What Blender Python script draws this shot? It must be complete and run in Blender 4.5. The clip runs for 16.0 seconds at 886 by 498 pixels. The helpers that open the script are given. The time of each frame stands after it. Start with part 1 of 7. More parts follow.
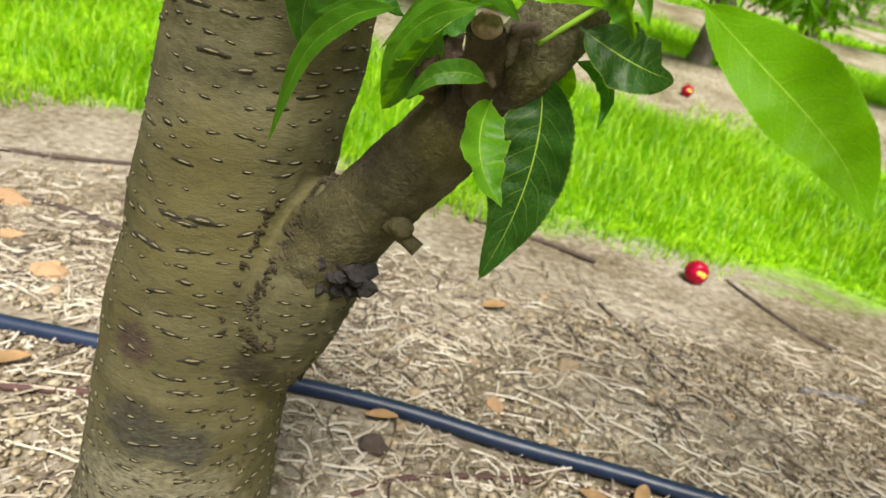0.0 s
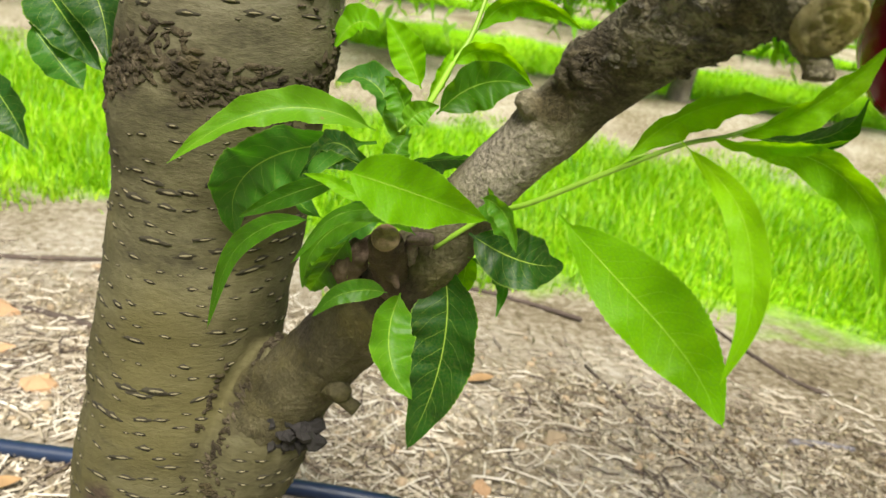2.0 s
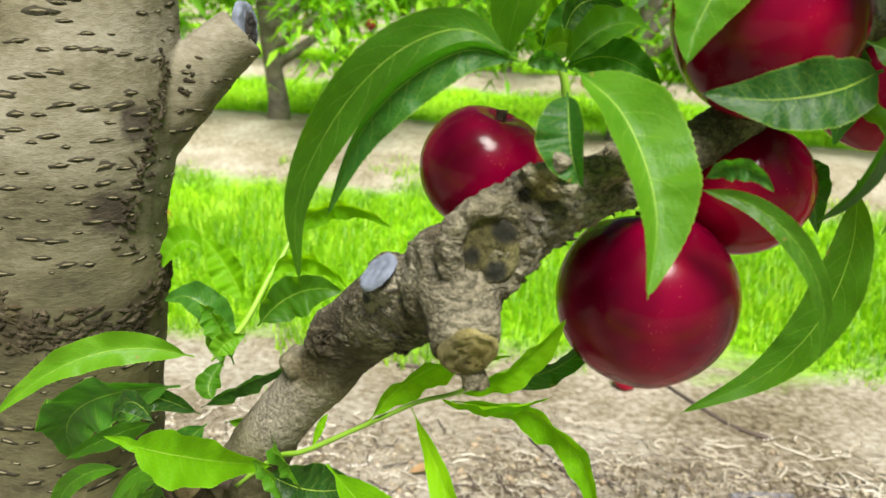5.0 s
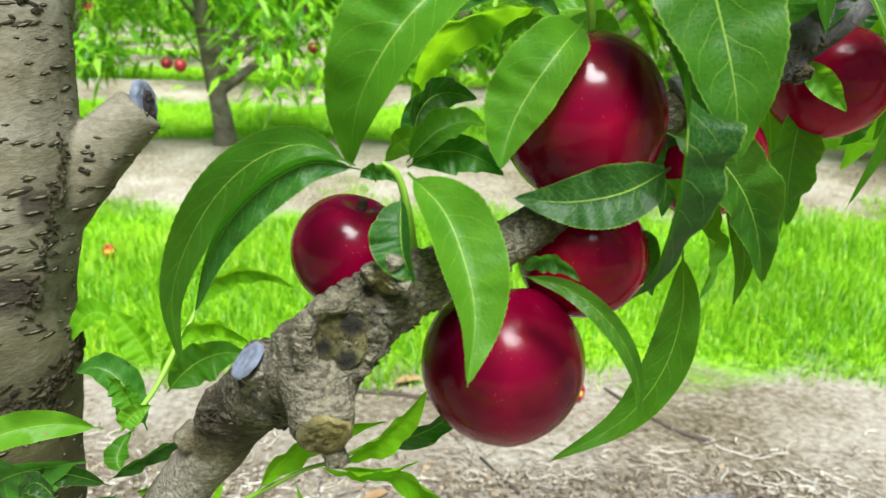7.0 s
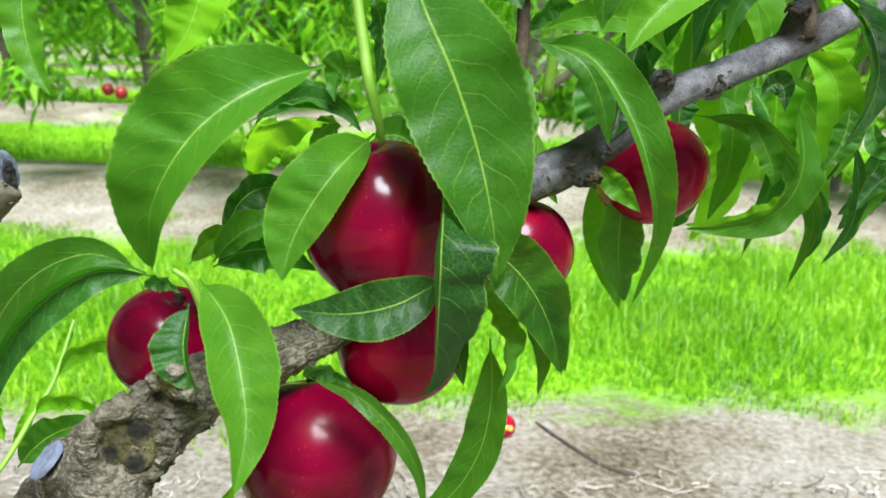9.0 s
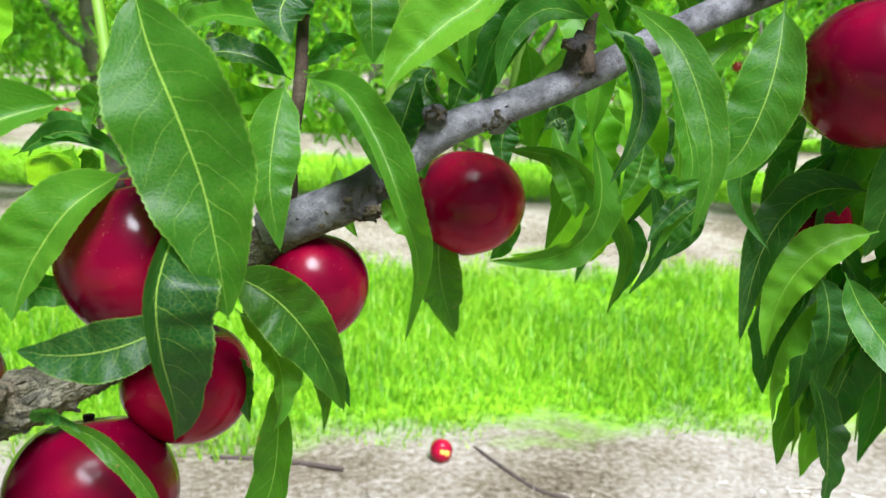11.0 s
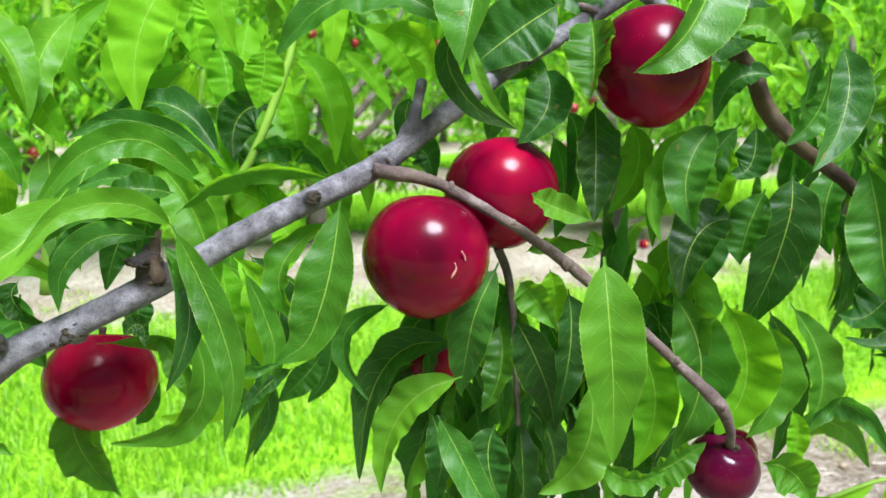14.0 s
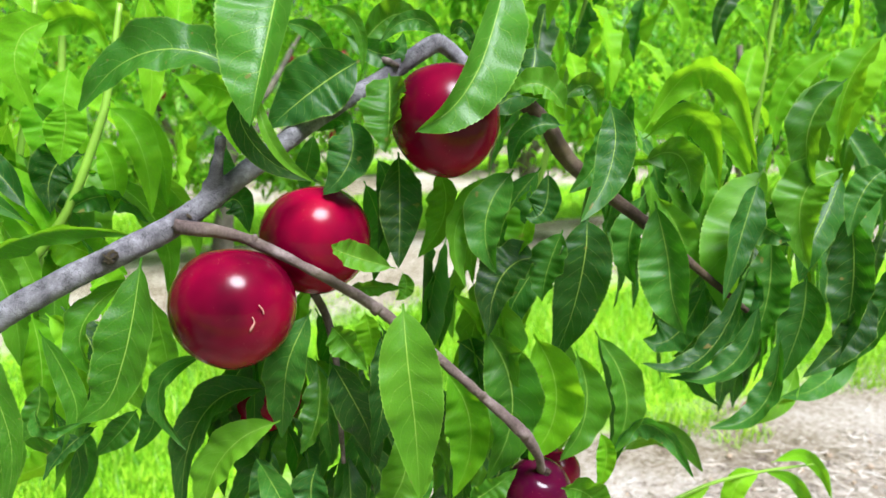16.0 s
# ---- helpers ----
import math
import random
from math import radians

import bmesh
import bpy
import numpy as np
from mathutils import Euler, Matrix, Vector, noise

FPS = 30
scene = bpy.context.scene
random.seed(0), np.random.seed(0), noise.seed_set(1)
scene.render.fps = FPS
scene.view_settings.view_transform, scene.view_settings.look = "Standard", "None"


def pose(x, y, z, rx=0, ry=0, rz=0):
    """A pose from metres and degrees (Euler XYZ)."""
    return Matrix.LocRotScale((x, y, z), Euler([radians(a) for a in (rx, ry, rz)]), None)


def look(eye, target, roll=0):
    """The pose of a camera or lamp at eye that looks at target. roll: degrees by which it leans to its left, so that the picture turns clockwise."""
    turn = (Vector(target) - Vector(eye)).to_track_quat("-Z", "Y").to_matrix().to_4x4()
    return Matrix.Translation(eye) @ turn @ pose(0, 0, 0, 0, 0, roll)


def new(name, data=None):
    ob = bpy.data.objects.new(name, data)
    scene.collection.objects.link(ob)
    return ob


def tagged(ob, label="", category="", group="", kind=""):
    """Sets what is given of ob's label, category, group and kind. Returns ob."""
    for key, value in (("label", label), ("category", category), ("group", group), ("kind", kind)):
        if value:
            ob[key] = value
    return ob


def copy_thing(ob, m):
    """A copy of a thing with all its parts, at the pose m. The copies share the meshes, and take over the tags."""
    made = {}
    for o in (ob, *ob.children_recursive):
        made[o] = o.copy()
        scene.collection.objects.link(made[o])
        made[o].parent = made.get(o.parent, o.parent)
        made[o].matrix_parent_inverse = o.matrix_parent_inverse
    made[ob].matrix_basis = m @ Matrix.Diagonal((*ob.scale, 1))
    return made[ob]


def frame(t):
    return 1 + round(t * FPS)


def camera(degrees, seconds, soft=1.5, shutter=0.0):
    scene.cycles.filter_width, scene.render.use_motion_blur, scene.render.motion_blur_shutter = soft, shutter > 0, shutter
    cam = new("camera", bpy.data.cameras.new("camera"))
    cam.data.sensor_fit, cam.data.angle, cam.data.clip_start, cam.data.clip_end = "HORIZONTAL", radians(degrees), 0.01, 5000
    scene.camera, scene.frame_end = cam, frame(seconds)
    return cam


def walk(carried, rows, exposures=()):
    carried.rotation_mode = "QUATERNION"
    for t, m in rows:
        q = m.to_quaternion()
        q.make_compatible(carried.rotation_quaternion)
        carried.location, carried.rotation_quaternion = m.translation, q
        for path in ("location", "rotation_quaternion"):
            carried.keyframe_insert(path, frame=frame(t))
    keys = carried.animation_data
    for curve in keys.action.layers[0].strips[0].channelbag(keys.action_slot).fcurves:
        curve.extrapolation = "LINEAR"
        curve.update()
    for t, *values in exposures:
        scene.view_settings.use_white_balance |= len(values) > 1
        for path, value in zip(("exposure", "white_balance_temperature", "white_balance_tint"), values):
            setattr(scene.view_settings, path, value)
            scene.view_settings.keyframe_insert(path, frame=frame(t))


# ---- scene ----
cam = camera(63.0, 16.0)
cam.data.dof.use_dof, cam.data.dof.focus_distance, cam.data.dof.aperture_fstop = True, 0.38, 14.0
PATH = [
    (0, (0.061, 0.043, 0.62), (0.169, 1.815, -0.301), 13.4),
    (0.5, (0.07, 0.045, 0.645), (0.175, 1.832, -0.247), 12.3),
    (1, (0.078, 0.052, 0.663), (0.175, 1.853, -0.201), 11.2),
    (1.5, (0.083, 0.049, 0.679), (0.171, 1.861, -0.161), 10.0),
    (2, (0.09, 0.049, 0.703), (0.172, 1.87, -0.121), 8.8),
    (2.5, (0.099, 0.053, 0.714), (0.175, 1.878, -0.099), 7.4),
    (3, (0.107, 0.054, 0.729), (0.182, 1.884, -0.075), 6.2),
    (3.5, (0.126, 0.054, 0.753), (0.204, 1.892, -0.032), 5.2),
    (4, (0.147, 0.058, 0.768), (0.236, 1.906, 0.01), 4.8),
    (4.2, (0.154, 0.058, 0.779), (0.254, 1.91, 0.033), 4.6),
    (6.3, (0.198, 0.038, 0.838), (0.414, 1.905, 0.153), 1.1),
    (6.5, (0.201, 0.036, 0.842), (0.434, 1.899, 0.155), 1.1),
    (7, (0.215, 0.035, 0.851), (0.465, 1.902, 0.178), 1.4),
    (7.5, (0.232, 0.032, 0.859), (0.496, 1.902, 0.199), 1.7),
    (8, (0.241, 0.034, 0.872), (0.531, 1.906, 0.23), 2.0),
    (8.5, (0.26, 0.034, 0.885), (0.585, 1.904, 0.254), 2.3),
    (9, (0.28, 0.024, 0.888), (0.647, 1.894, 0.28), 2.6),
    (9.2, (0.293, 0.018, 0.885), (0.647, 1.905, 0.325), 2.2),
    (11.3, (0.376, 0.011, 0.904), (0.865, 1.871, 0.357), 3.0),
    (11.5, (0.384, 0.01, 0.91), (0.903, 1.862, 0.361), 2.8),
    (12, (0.412, 0.003, 0.927), (0.98, 1.844, 0.392), 2.2),
    (12.5, (0.433, -0.008, 0.941), (1.05, 1.822, 0.421), 1.7),
    (13, (0.453, -0.024, 0.96), (1.121, 1.793, 0.459), 1.2),
    (13.5, (0.477, -0.04, 0.974), (1.198, 1.762, 0.489), 0.9),
    (14, (0.503, -0.053, 0.997), (1.275, 1.728, 0.516), 0.9),
    (14.5, (0.523, -0.069, 1.001), (1.332, 1.697, 0.523), 1.0),
    (15, (0.533, -0.076, 1.011), (1.416, 1.656, 0.541), 1.0),
    (15.5, (0.545, -0.084, 1.012), (1.477, 1.631, 0.578), 0.7),
    (16, (0.56, -0.093, 1.027), (1.526, 1.595, 0.561), 0.6),
]
walk(cam, [(t, look(eye, target, roll)) for t, eye, target, roll in PATH],
     [(0, 0.47, 6900, 8), (3.5, 0.76, 6900, 6), (7, 0.7, 5950, 6), (12, 0.86, 5600, 12), (16, 0.9, 5700, 13)])

# ---- world, sun, exposure ----
world = bpy.data.worlds.new("sky")
scene.world = world
world.use_nodes = True
wn = world.node_tree.nodes
sky = wn.new("ShaderNodeTexSky")
sky.sky_type, sky.sun_disc = "NISHITA", False
SUN_UP, SUN_AT = 62.0, 173.0     # elevation, and the compass turn of the light's origin
sky.sun_elevation, sky.sun_rotation = radians(SUN_UP), radians(SUN_AT)
sky.dust_density, sky.ozone_density, sky.air_density = 4.0, 1.0, 1.0
world.node_tree.links.new(sky.outputs[0], wn["Background"].inputs[0])
wn["Background"].inputs[1].default_value = 0.033
lamp = bpy.data.lights.new("sun", "SUN")
lamp.energy, lamp.angle, lamp.color = 5.6, radians(24), (1.0, 0.97, 0.92)
sun = new("sun", lamp)
az, el = radians(SUN_AT), radians(SUN_UP)
sun.matrix_world = look((math.sin(az) * math.cos(el) * 30, math.cos(az) * math.cos(el) * 30, math.sin(el) * 30), (0, 0, 0))


# ---- material tools ----
def material(name):
    m = bpy.data.materials.new(name)
    m.use_nodes = True
    return m, m.node_tree, m.node_tree.nodes["Principled BSDF"]


def node(tree, kind, **settings):
    n = tree.nodes.new(kind)
    for key, value in settings.items():
        if key in ("operation", "blend_type", "data_type", "feature", "interpolation_type"):
            setattr(n, key, value)
    return n


def link(tree, a, b):
    tree.links.new(a, b)


def coords(tree, kind="Object", scale=(1, 1, 1)):
    tc = node(tree, "ShaderNodeTexCoord")
    mp = node(tree, "ShaderNodeMapping")
    mp.inputs["Scale"].default_value = scale
    link(tree, tc.outputs[kind], mp.inputs[0])
    return mp.outputs[0]


def noise_tex(tree, vec, scale, detail=4.0, rough=0.55):
    n = node(tree, "ShaderNodeTexNoise")
    n.inputs["Scale"].default_value, n.inputs["Detail"].default_value, n.inputs["Roughness"].default_value = scale, detail, rough
    if vec is not None:
        link(tree, vec, n.inputs["Vector"])
    return n.outputs["Fac"]


def ramp(tree, fac, stops):
    r = node(tree, "ShaderNodeValToRGB")
    e = r.color_ramp.elements
    while len(e) < len(stops):
        e.new(0.5)
    for k, (at, col) in zip(e, stops):
        k.position = at
        k.color = (*col, 1) if len(col) == 3 else col
    link(tree, fac, r.inputs[0])
    return r.outputs[0]


def mix(tree, fac, a, b, blend="MIX"):
    m = node(tree, "ShaderNodeMix", data_type="RGBA", blend_type=blend)
    for value, slot in ((fac, 0), (a, 6), (b, 7)):
        if isinstance(value, (int, float)):
            m.inputs[slot].default_value = value
        elif isinstance(value, tuple):
            m.inputs[slot].default_value = (*value, 1)
        else:
            link(tree, value, m.inputs[slot])
    return m.outputs[2]


def calc(tree, op, a, b=0.0, c=0.0):
    m = node(tree, "ShaderNodeMath", operation=op)
    for k, value in enumerate((a, b, c)):
        if isinstance(value, (int, float)):
            m.inputs[k].default_value = value
        else:
            link(tree, value, m.inputs[k])
    return m.outputs[0]


def bump(tree, bsdf, height, strength=0.3, distance=0.002):
    b = node(tree, "ShaderNodeBump")
    b.inputs["Strength"].default_value, b.inputs["Distance"].default_value = strength, distance
    link(tree, height, b.inputs["Height"])
    link(tree, b.outputs[0], bsdf.inputs["Normal"])
    return b


def plain(name, colour, rough=0.7, vary=0.25, scale=60.0, metal=0.0):
    """A surface of one colour with grain at two scales."""
    m, t, b = material(name)
    v = coords(t)
    f = mix(t, 0.5, noise_tex(t, v, scale), noise_tex(t, v, scale * 0.12))
    dark = tuple(c * (1 - vary) for c in colour)
    light = tuple(min(1, c * (1 + vary)) for c in colour)
    link(t, ramp(t, f, [(0.3, dark), (0.7, light)]), b.inputs["Base Color"])
    b.inputs["Roughness"].default_value, b.inputs["Metallic"].default_value = rough, metal
    bump(t, b, noise_tex(t, v, scale * 2), 0.3, 0.001)
    return m


def leaf_material(name, deep, mid, pale, glow, through_share, rough=0.38, gloss=0.24):
    """A leaf: pale midrib and side veins by the leaf's own length and breadth, fine net of veins, light passing through."""
    m, t, b = material(name)
    uv = node(t, "ShaderNodeUVMap")
    sep = node(t, "ShaderNodeSeparateXYZ")
    link(t, uv.outputs[0], sep.inputs[0])
    u, v = sep.outputs[0], sep.outputs[1]
    off = calc(t, "ABSOLUTE", calc(t, "MULTIPLY_ADD", v, 2.0, -1.0))
    rib = calc(t, "LESS_THAN", off, calc(t, "MULTIPLY_ADD", u, -0.016, 0.028))
    ob = coords(t, "Object")
    lean = calc(t, "ADD", calc(t, "MULTIPLY", off, 1.15), calc(t, "MULTIPLY", calc(t, "POWER", off, 4.0), 1.2))
    other = calc(t, "MULTIPLY", calc(t, "GREATER_THAN", v, 0.5), 0.43)
    phase = calc(t, "ADD", calc(t, "ADD", calc(t, "MULTIPLY", noise_tex(t, ob, 42.0, 2.0), 1.1), other), calc(t, "SUBTRACT", calc(t, "MULTIPLY", u, 11.0), lean))
    saw = calc(t, "ABSOLUTE", calc(t, "SUBTRACT", calc(t, "FRACT", phase), 0.5))
    side = calc(t, "MULTIPLY", calc(t, "LESS_THAN", saw, calc(t, "MULTIPLY_ADD", off, -0.008, 0.018)), calc(t, "LESS_THAN", off, 0.88))
    info = node(t, "ShaderNodeObjectInfo")
    vo = node(t, "ShaderNodeTexVoronoi", feature="DISTANCE_TO_EDGE")
    link(t, ob, vo.inputs["Vector"])
    vo.inputs["Scale"].default_value = 520.0
    net = calc(t, "LESS_THAN", vo.outputs[0], 0.055)
    patch = noise_tex(t, ob, 45.0, 3.0)
    tone = calc(t, "MULTIPLY_ADD", info.outputs["Random"], 0.8, calc(t, "MULTIPLY_ADD", patch, 0.5, -0.17))
    base = ramp(t, tone, [(0.1, deep), (0.5, mid), (0.95, pale)])
    rim = calc(t, "MULTIPLY", calc(t, "GREATER_THAN", off, 0.965), 0.4)
    vein = calc(t, "MAXIMUM", rim, calc(t, "MAXIMUM", calc(t, "MULTIPLY", side, 0.5), calc(t, "MAXIMUM", calc(t, "MULTIPLY", net, 0.15), calc(t, "MULTIPLY", rib, 0.9))))
    col = mix(t, vein, base, mix(t, 0.6, base, (0.46, 0.66, 0.09)))
    spots = calc(t, "GREATER_THAN", noise_tex(t, ob, 130.0, 1.0), 0.775)
    col = mix(t, calc(t, "MULTIPLY", spots, 0.6), col, (0.22, 0.15, 0.04))
    link(t, col, b.inputs["Base Color"])
    link(t, calc(t, "MULTIPLY_ADD", patch, 0.3, rough - 0.06), b.inputs["Roughness"])
    b.inputs["Specular IOR Level"].default_value = gloss
    puff = calc(t, "MULTIPLY", calc(t, "SINE", calc(t, "MULTIPLY", phase, 6.2832)), calc(t, "SUBTRACT", 1.0, off))
    h = calc(t, "ADD", calc(t, "MULTIPLY", puff, 0.07), calc(t, "ADD", calc(t, "MULTIPLY", rib, -0.2), calc(t, "ADD", calc(t, "MULTIPLY", noise_tex(t, ob, 60.0, 2.0), 0.5), calc(t, "ADD", calc(t, "MULTIPLY", side, -0.3), calc(t, "MULTIPLY", vo.outputs[0], 0.2)))))
    bp = bump(t, b, h, 0.5, 0.0015)
    tr = node(t, "ShaderNodeBsdfTranslucent")
    link(t, mix(t, calc(t, "MULTIPLY_ADD", net, -0.3, 0.74), col, glow), tr.inputs["Color"])
    link(t, bp.outputs[0], tr.inputs["Normal"])
    ms = node(t, "ShaderNodeMixShader")
    ms.inputs[0].default_value = through_share
    link(t, b.outputs[0], ms.inputs[1])
    link(t, tr.outputs[0], ms.inputs[2])
    link(t, ms.outputs[0], t.nodes["Material Output"].inputs[0])
    return m


def small_leaf_material(name, deep, mid, pale, glow, share):
    """Leaves and blades too small to show veins: tone by piece."""
    m, t, b = material(name)
    geo = node(t, "ShaderNodeNewGeometry")
    f = calc(t, "MULTIPLY_ADD", noise_tex(t, coords(t), 1.3, 2.0), 0.9, calc(t, "MULTIPLY_ADD", geo.outputs["Random Per Island"], 0.7, -0.35))
    col = ramp(t, f, [(0.1, deep), (0.5, mid), (0.9, pale)])
    link(t, col, b.inputs["Base Color"])
    b.inputs["Roughness"].default_value = 0.5
    tr = node(t, "ShaderNodeBsdfTranslucent")
    link(t, mix(t, 0.6, col, glow), tr.inputs["Color"])
    ms = node(t, "ShaderNodeMixShader")
    ms.inputs[0].default_value = share
    link(t, b.outputs[0], ms.inputs[1])
    link(t, tr.outputs[0], ms.inputs[2])
    link(t, ms.outputs[0], t.nodes["Material Output"].inputs[0])
    return m


def bark_material(name, dark, mid, light, moss, stretch=(1, 1, 1), scale=14.0, rough=0.8, moss_at=0.6, above=None, patches=(), cracks=0.0, winding=3.2, relief=0.7, ridges=0.0):
    m, t, b = material(name)
    v = coords(t, "Object", stretch)
    big = noise_tex(t, v, scale, 5.0, 0.6)
    fine = noise_tex(t, v, scale * 14, 4.0, 0.65)
    col = ramp(t, calc(t, "MULTIPLY_ADD", fine, 0.35, calc(t, "MULTIPLY_ADD", big, 0.8, -0.08)), [(0.3, dark), (0.5, mid), (0.72, light)])
    mask = ramp(t, noise_tex(t, coords(t, "Object"), scale * 0.6, 3.0), [(moss_at - 0.12, (0, 0, 0)), (moss_at + 0.12, (1, 1, 1))])
    col = mix(t, calc(t, "MULTIPLY", mask, 0.65), col, moss)
    if above:   # a paler bark takes over above a height, with a ragged edge
        level, *tones = above
        sep = node(t, "ShaderNodeSeparateXYZ")
        link(t, coords(t, "Object"), sep.inputs[0])
        high = calc(t, "MULTIPLY_ADD", noise_tex(t, v, 30.0, 4.0), 0.1, calc(t, "SUBTRACT", sep.outputs[2], level + 0.05))
        pale = ramp(t, calc(t, "MULTIPLY_ADD", fine, 0.4, calc(t, "MULTIPLY", big, 0.7)), [(0.35, tones[0]), (0.5, tones[1]), (0.65, tones[2])])
        col = mix(t, calc(t, "MULTIPLY", ramp(t, high, [(0.0, (0, 0, 0)), (0.14, (1, 1, 1))]), 0.85), col, pale)
    soot = ramp(t, noise_tex(t, coords(t, "Object", (1, 1, 3)), scale * 0.9, 6.0, 0.7), [(0.6, (0, 0, 0)), (0.72, (1, 1, 1))])
    col = mix(t, calc(t, "MULTIPLY", soot, 0.55), col, tuple(c * 0.45 for c in dark))
    for at, size, tone in patches:   # stains, scars, moss, dark areas and painted-in light, each at its own place
        far = node(t, "ShaderNodeVectorMath", operation="DISTANCE")
        link(t, coords(t, "Object"), far.inputs[0])
        far.inputs[1].default_value = at
        d = calc(t, "MULTIPLY_ADD", noise_tex(t, coords(t, "Object"), 120.0, 4.0, 0.65), size * 0.7, far.outputs["Value"])
        tint = mix(t, ramp(t, fine, [(0.35, (0, 0, 0)), (0.65, (1, 1, 1))]), tuple(c * 0.55 for c in tone), tuple(min(1, c * 1.35) for c in tone))
        near = calc(t, "SUBTRACT", 1.0, calc(t, "DIVIDE", d, size * 1.35))
        col = mix(t, ramp(t, near, [(0.0, (0, 0, 0)), (0.3, (0.9, 0.9, 0.9))]), col, tint)
    if ridges:   # fine wrinkled folds of old bark, dark in their furrows
        fold = calc(t, "ABSOLUTE", calc(t, "SUBTRACT", noise_tex(t, coords(t, "Object", (1.0, 1.0, 1.6)), scale * 3.4, 3.0, 0.6), 0.5))
        lift = node(t, "ShaderNodeSeparateXYZ")
        link(t, coords(t, "Object"), lift.inputs[0])
        old = ramp(t, calc(t, "MULTIPLY_ADD", big, 0.05, lift.outputs[2]), [(0.655, (0, 0, 0)), (0.68, (1, 1, 1))])
        furrow = calc(t, "MULTIPLY", old, ramp(t, fold, [(0.0, (1, 1, 1)), (0.05, (0, 0, 0))]))
        col = mix(t, calc(t, "MULTIPLY", furrow, ridges), col, tuple(c * 0.6 for c in dark))
        crest = calc(t, "MULTIPLY", old, ramp(t, fold, [(0.09, (0, 0, 0)), (0.2, (1, 1, 1))]))
        col = mix(t, calc(t, "MULTIPLY", crest, 0.45 * ridges), col, tuple(min(1, c * 1.6) for c in light))
    if cracks:   # winding thin cracks in the skin
        wind = noise_tex(t, v, scale * winding, 3.0, 0.5)
        crack = ramp(t, calc(t, "ABSOLUTE", calc(t, "SUBTRACT", wind, 0.5)), [(0.006, (1, 1, 1)), (0.022, (0, 0, 0))])
        crack = calc(t, "MULTIPLY", crack, calc(t, "GREATER_THAN", noise_tex(t, v, scale * 0.8, 2.0), 0.46))
        col = mix(t, calc(t, "MULTIPLY", crack, cracks), col, tuple(c * 0.5 for c in dark))
    link(t, col, b.inputs["Base Color"])
    b.inputs["Roughness"].default_value = rough
    b.inputs["Specular IOR Level"].default_value = 0.25
    h = calc(t, "ADD", calc(t, "MULTIPLY", fine, 0.6), calc(t, "ADD", calc(t, "MULTIPLY", noise_tex(t, v, scale * 45, 3.0), 0.35), calc(t, "MULTIPLY", big, 0.8)))
    if cracks:
        h = calc(t, "SUBTRACT", h, calc(t, "MULTIPLY", crack, 0.5 * min(1, cracks * 1.2)))
    if ridges:
        h = calc(t, "ADD", h, calc(t, "MULTIPLY", calc(t, "MULTIPLY", fold, old), 4.0))
    bump(t, b, h, relief, 0.003)
    return m


# ---- materials ----
LEAF = leaf_material("leaf", (0.012, 0.068, 0.004), (0.046, 0.165, 0.007), (0.11, 0.28, 0.01), (0.4, 0.86, 0.002), 0.38, 0.38)
LEAF_FULL = leaf_material("leaf_full_grown", (0.014, 0.08, 0.006), (0.03, 0.125, 0.008), (0.055, 0.19, 0.01), (0.3, 0.78, 0.003), 0.32, 0.36, 0.34)
# Deep green leaves; shade inside the foliage is put into this darker colour.
LEAF_DARK = leaf_material("leaf_dark_painted_shade", (0.003, 0.022, 0.004), (0.012, 0.064, 0.01), (0.045, 0.16, 0.012), (0.16, 0.66, 0.004), 0.25, 0.38)
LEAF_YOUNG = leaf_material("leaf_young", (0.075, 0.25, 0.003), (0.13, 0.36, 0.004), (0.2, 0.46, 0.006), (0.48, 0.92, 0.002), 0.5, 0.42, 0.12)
STEM = plain("green_stem", (0.2, 0.36, 0.03), 0.5, 0.2, 90)
TWIG = bark_material("twig_bark", (0.05, 0.034, 0.03), (0.15, 0.108, 0.095), (0.32, 0.26, 0.24), (0.16, 0.125, 0.085), (1, 1, 1), 60)
BARK = bark_material("trunk_bark", (0.032, 0.028, 0.015), (0.088, 0.079, 0.042), (0.158, 0.143, 0.086), (0.105, 0.09, 0.032), (1, 1, 2.6), 12, 0.85, 0.53, (0.61, (0.085, 0.072, 0.042), (0.16, 0.142, 0.096), (0.25, 0.228, 0.178)),
                     # The first patch pales the lower trunk: brighter light put into the bark colour.
                     [((-0.085, 0.4, 0.15), 0.09, (0.2, 0.182, 0.125)), ((-0.09, 0.415, 0.245), 0.03, (0.05, 0.047, 0.036)), ((-0.055, 0.41, 0.235), 0.022, (0.052, 0.049, 0.038)), ((-0.1, 0.42, 0.31), 0.02, (0.06, 0.04, 0.03)), ((0.0, 0.44, 0.385), 0.02, (0.045, 0.036, 0.022)), ((-0.02, 0.42, 0.3), 0.022, (0.05, 0.04, 0.025)),
                      ((0.01, 0.47, 0.67), 0.016, (0.04, 0.03, 0.022)), ((0.02, 0.49, 0.72), 0.014, (0.045, 0.034, 0.026)), ((0.0, 0.47, 0.84), 0.02, (0.06, 0.045, 0.035)), ((-0.04, 0.43, 0.605), 0.026, (0.045, 0.034, 0.02)), ((-0.085, 0.46, 0.605), 0.025, (0.042, 0.032, 0.02))], 0.06, relief=0.42)
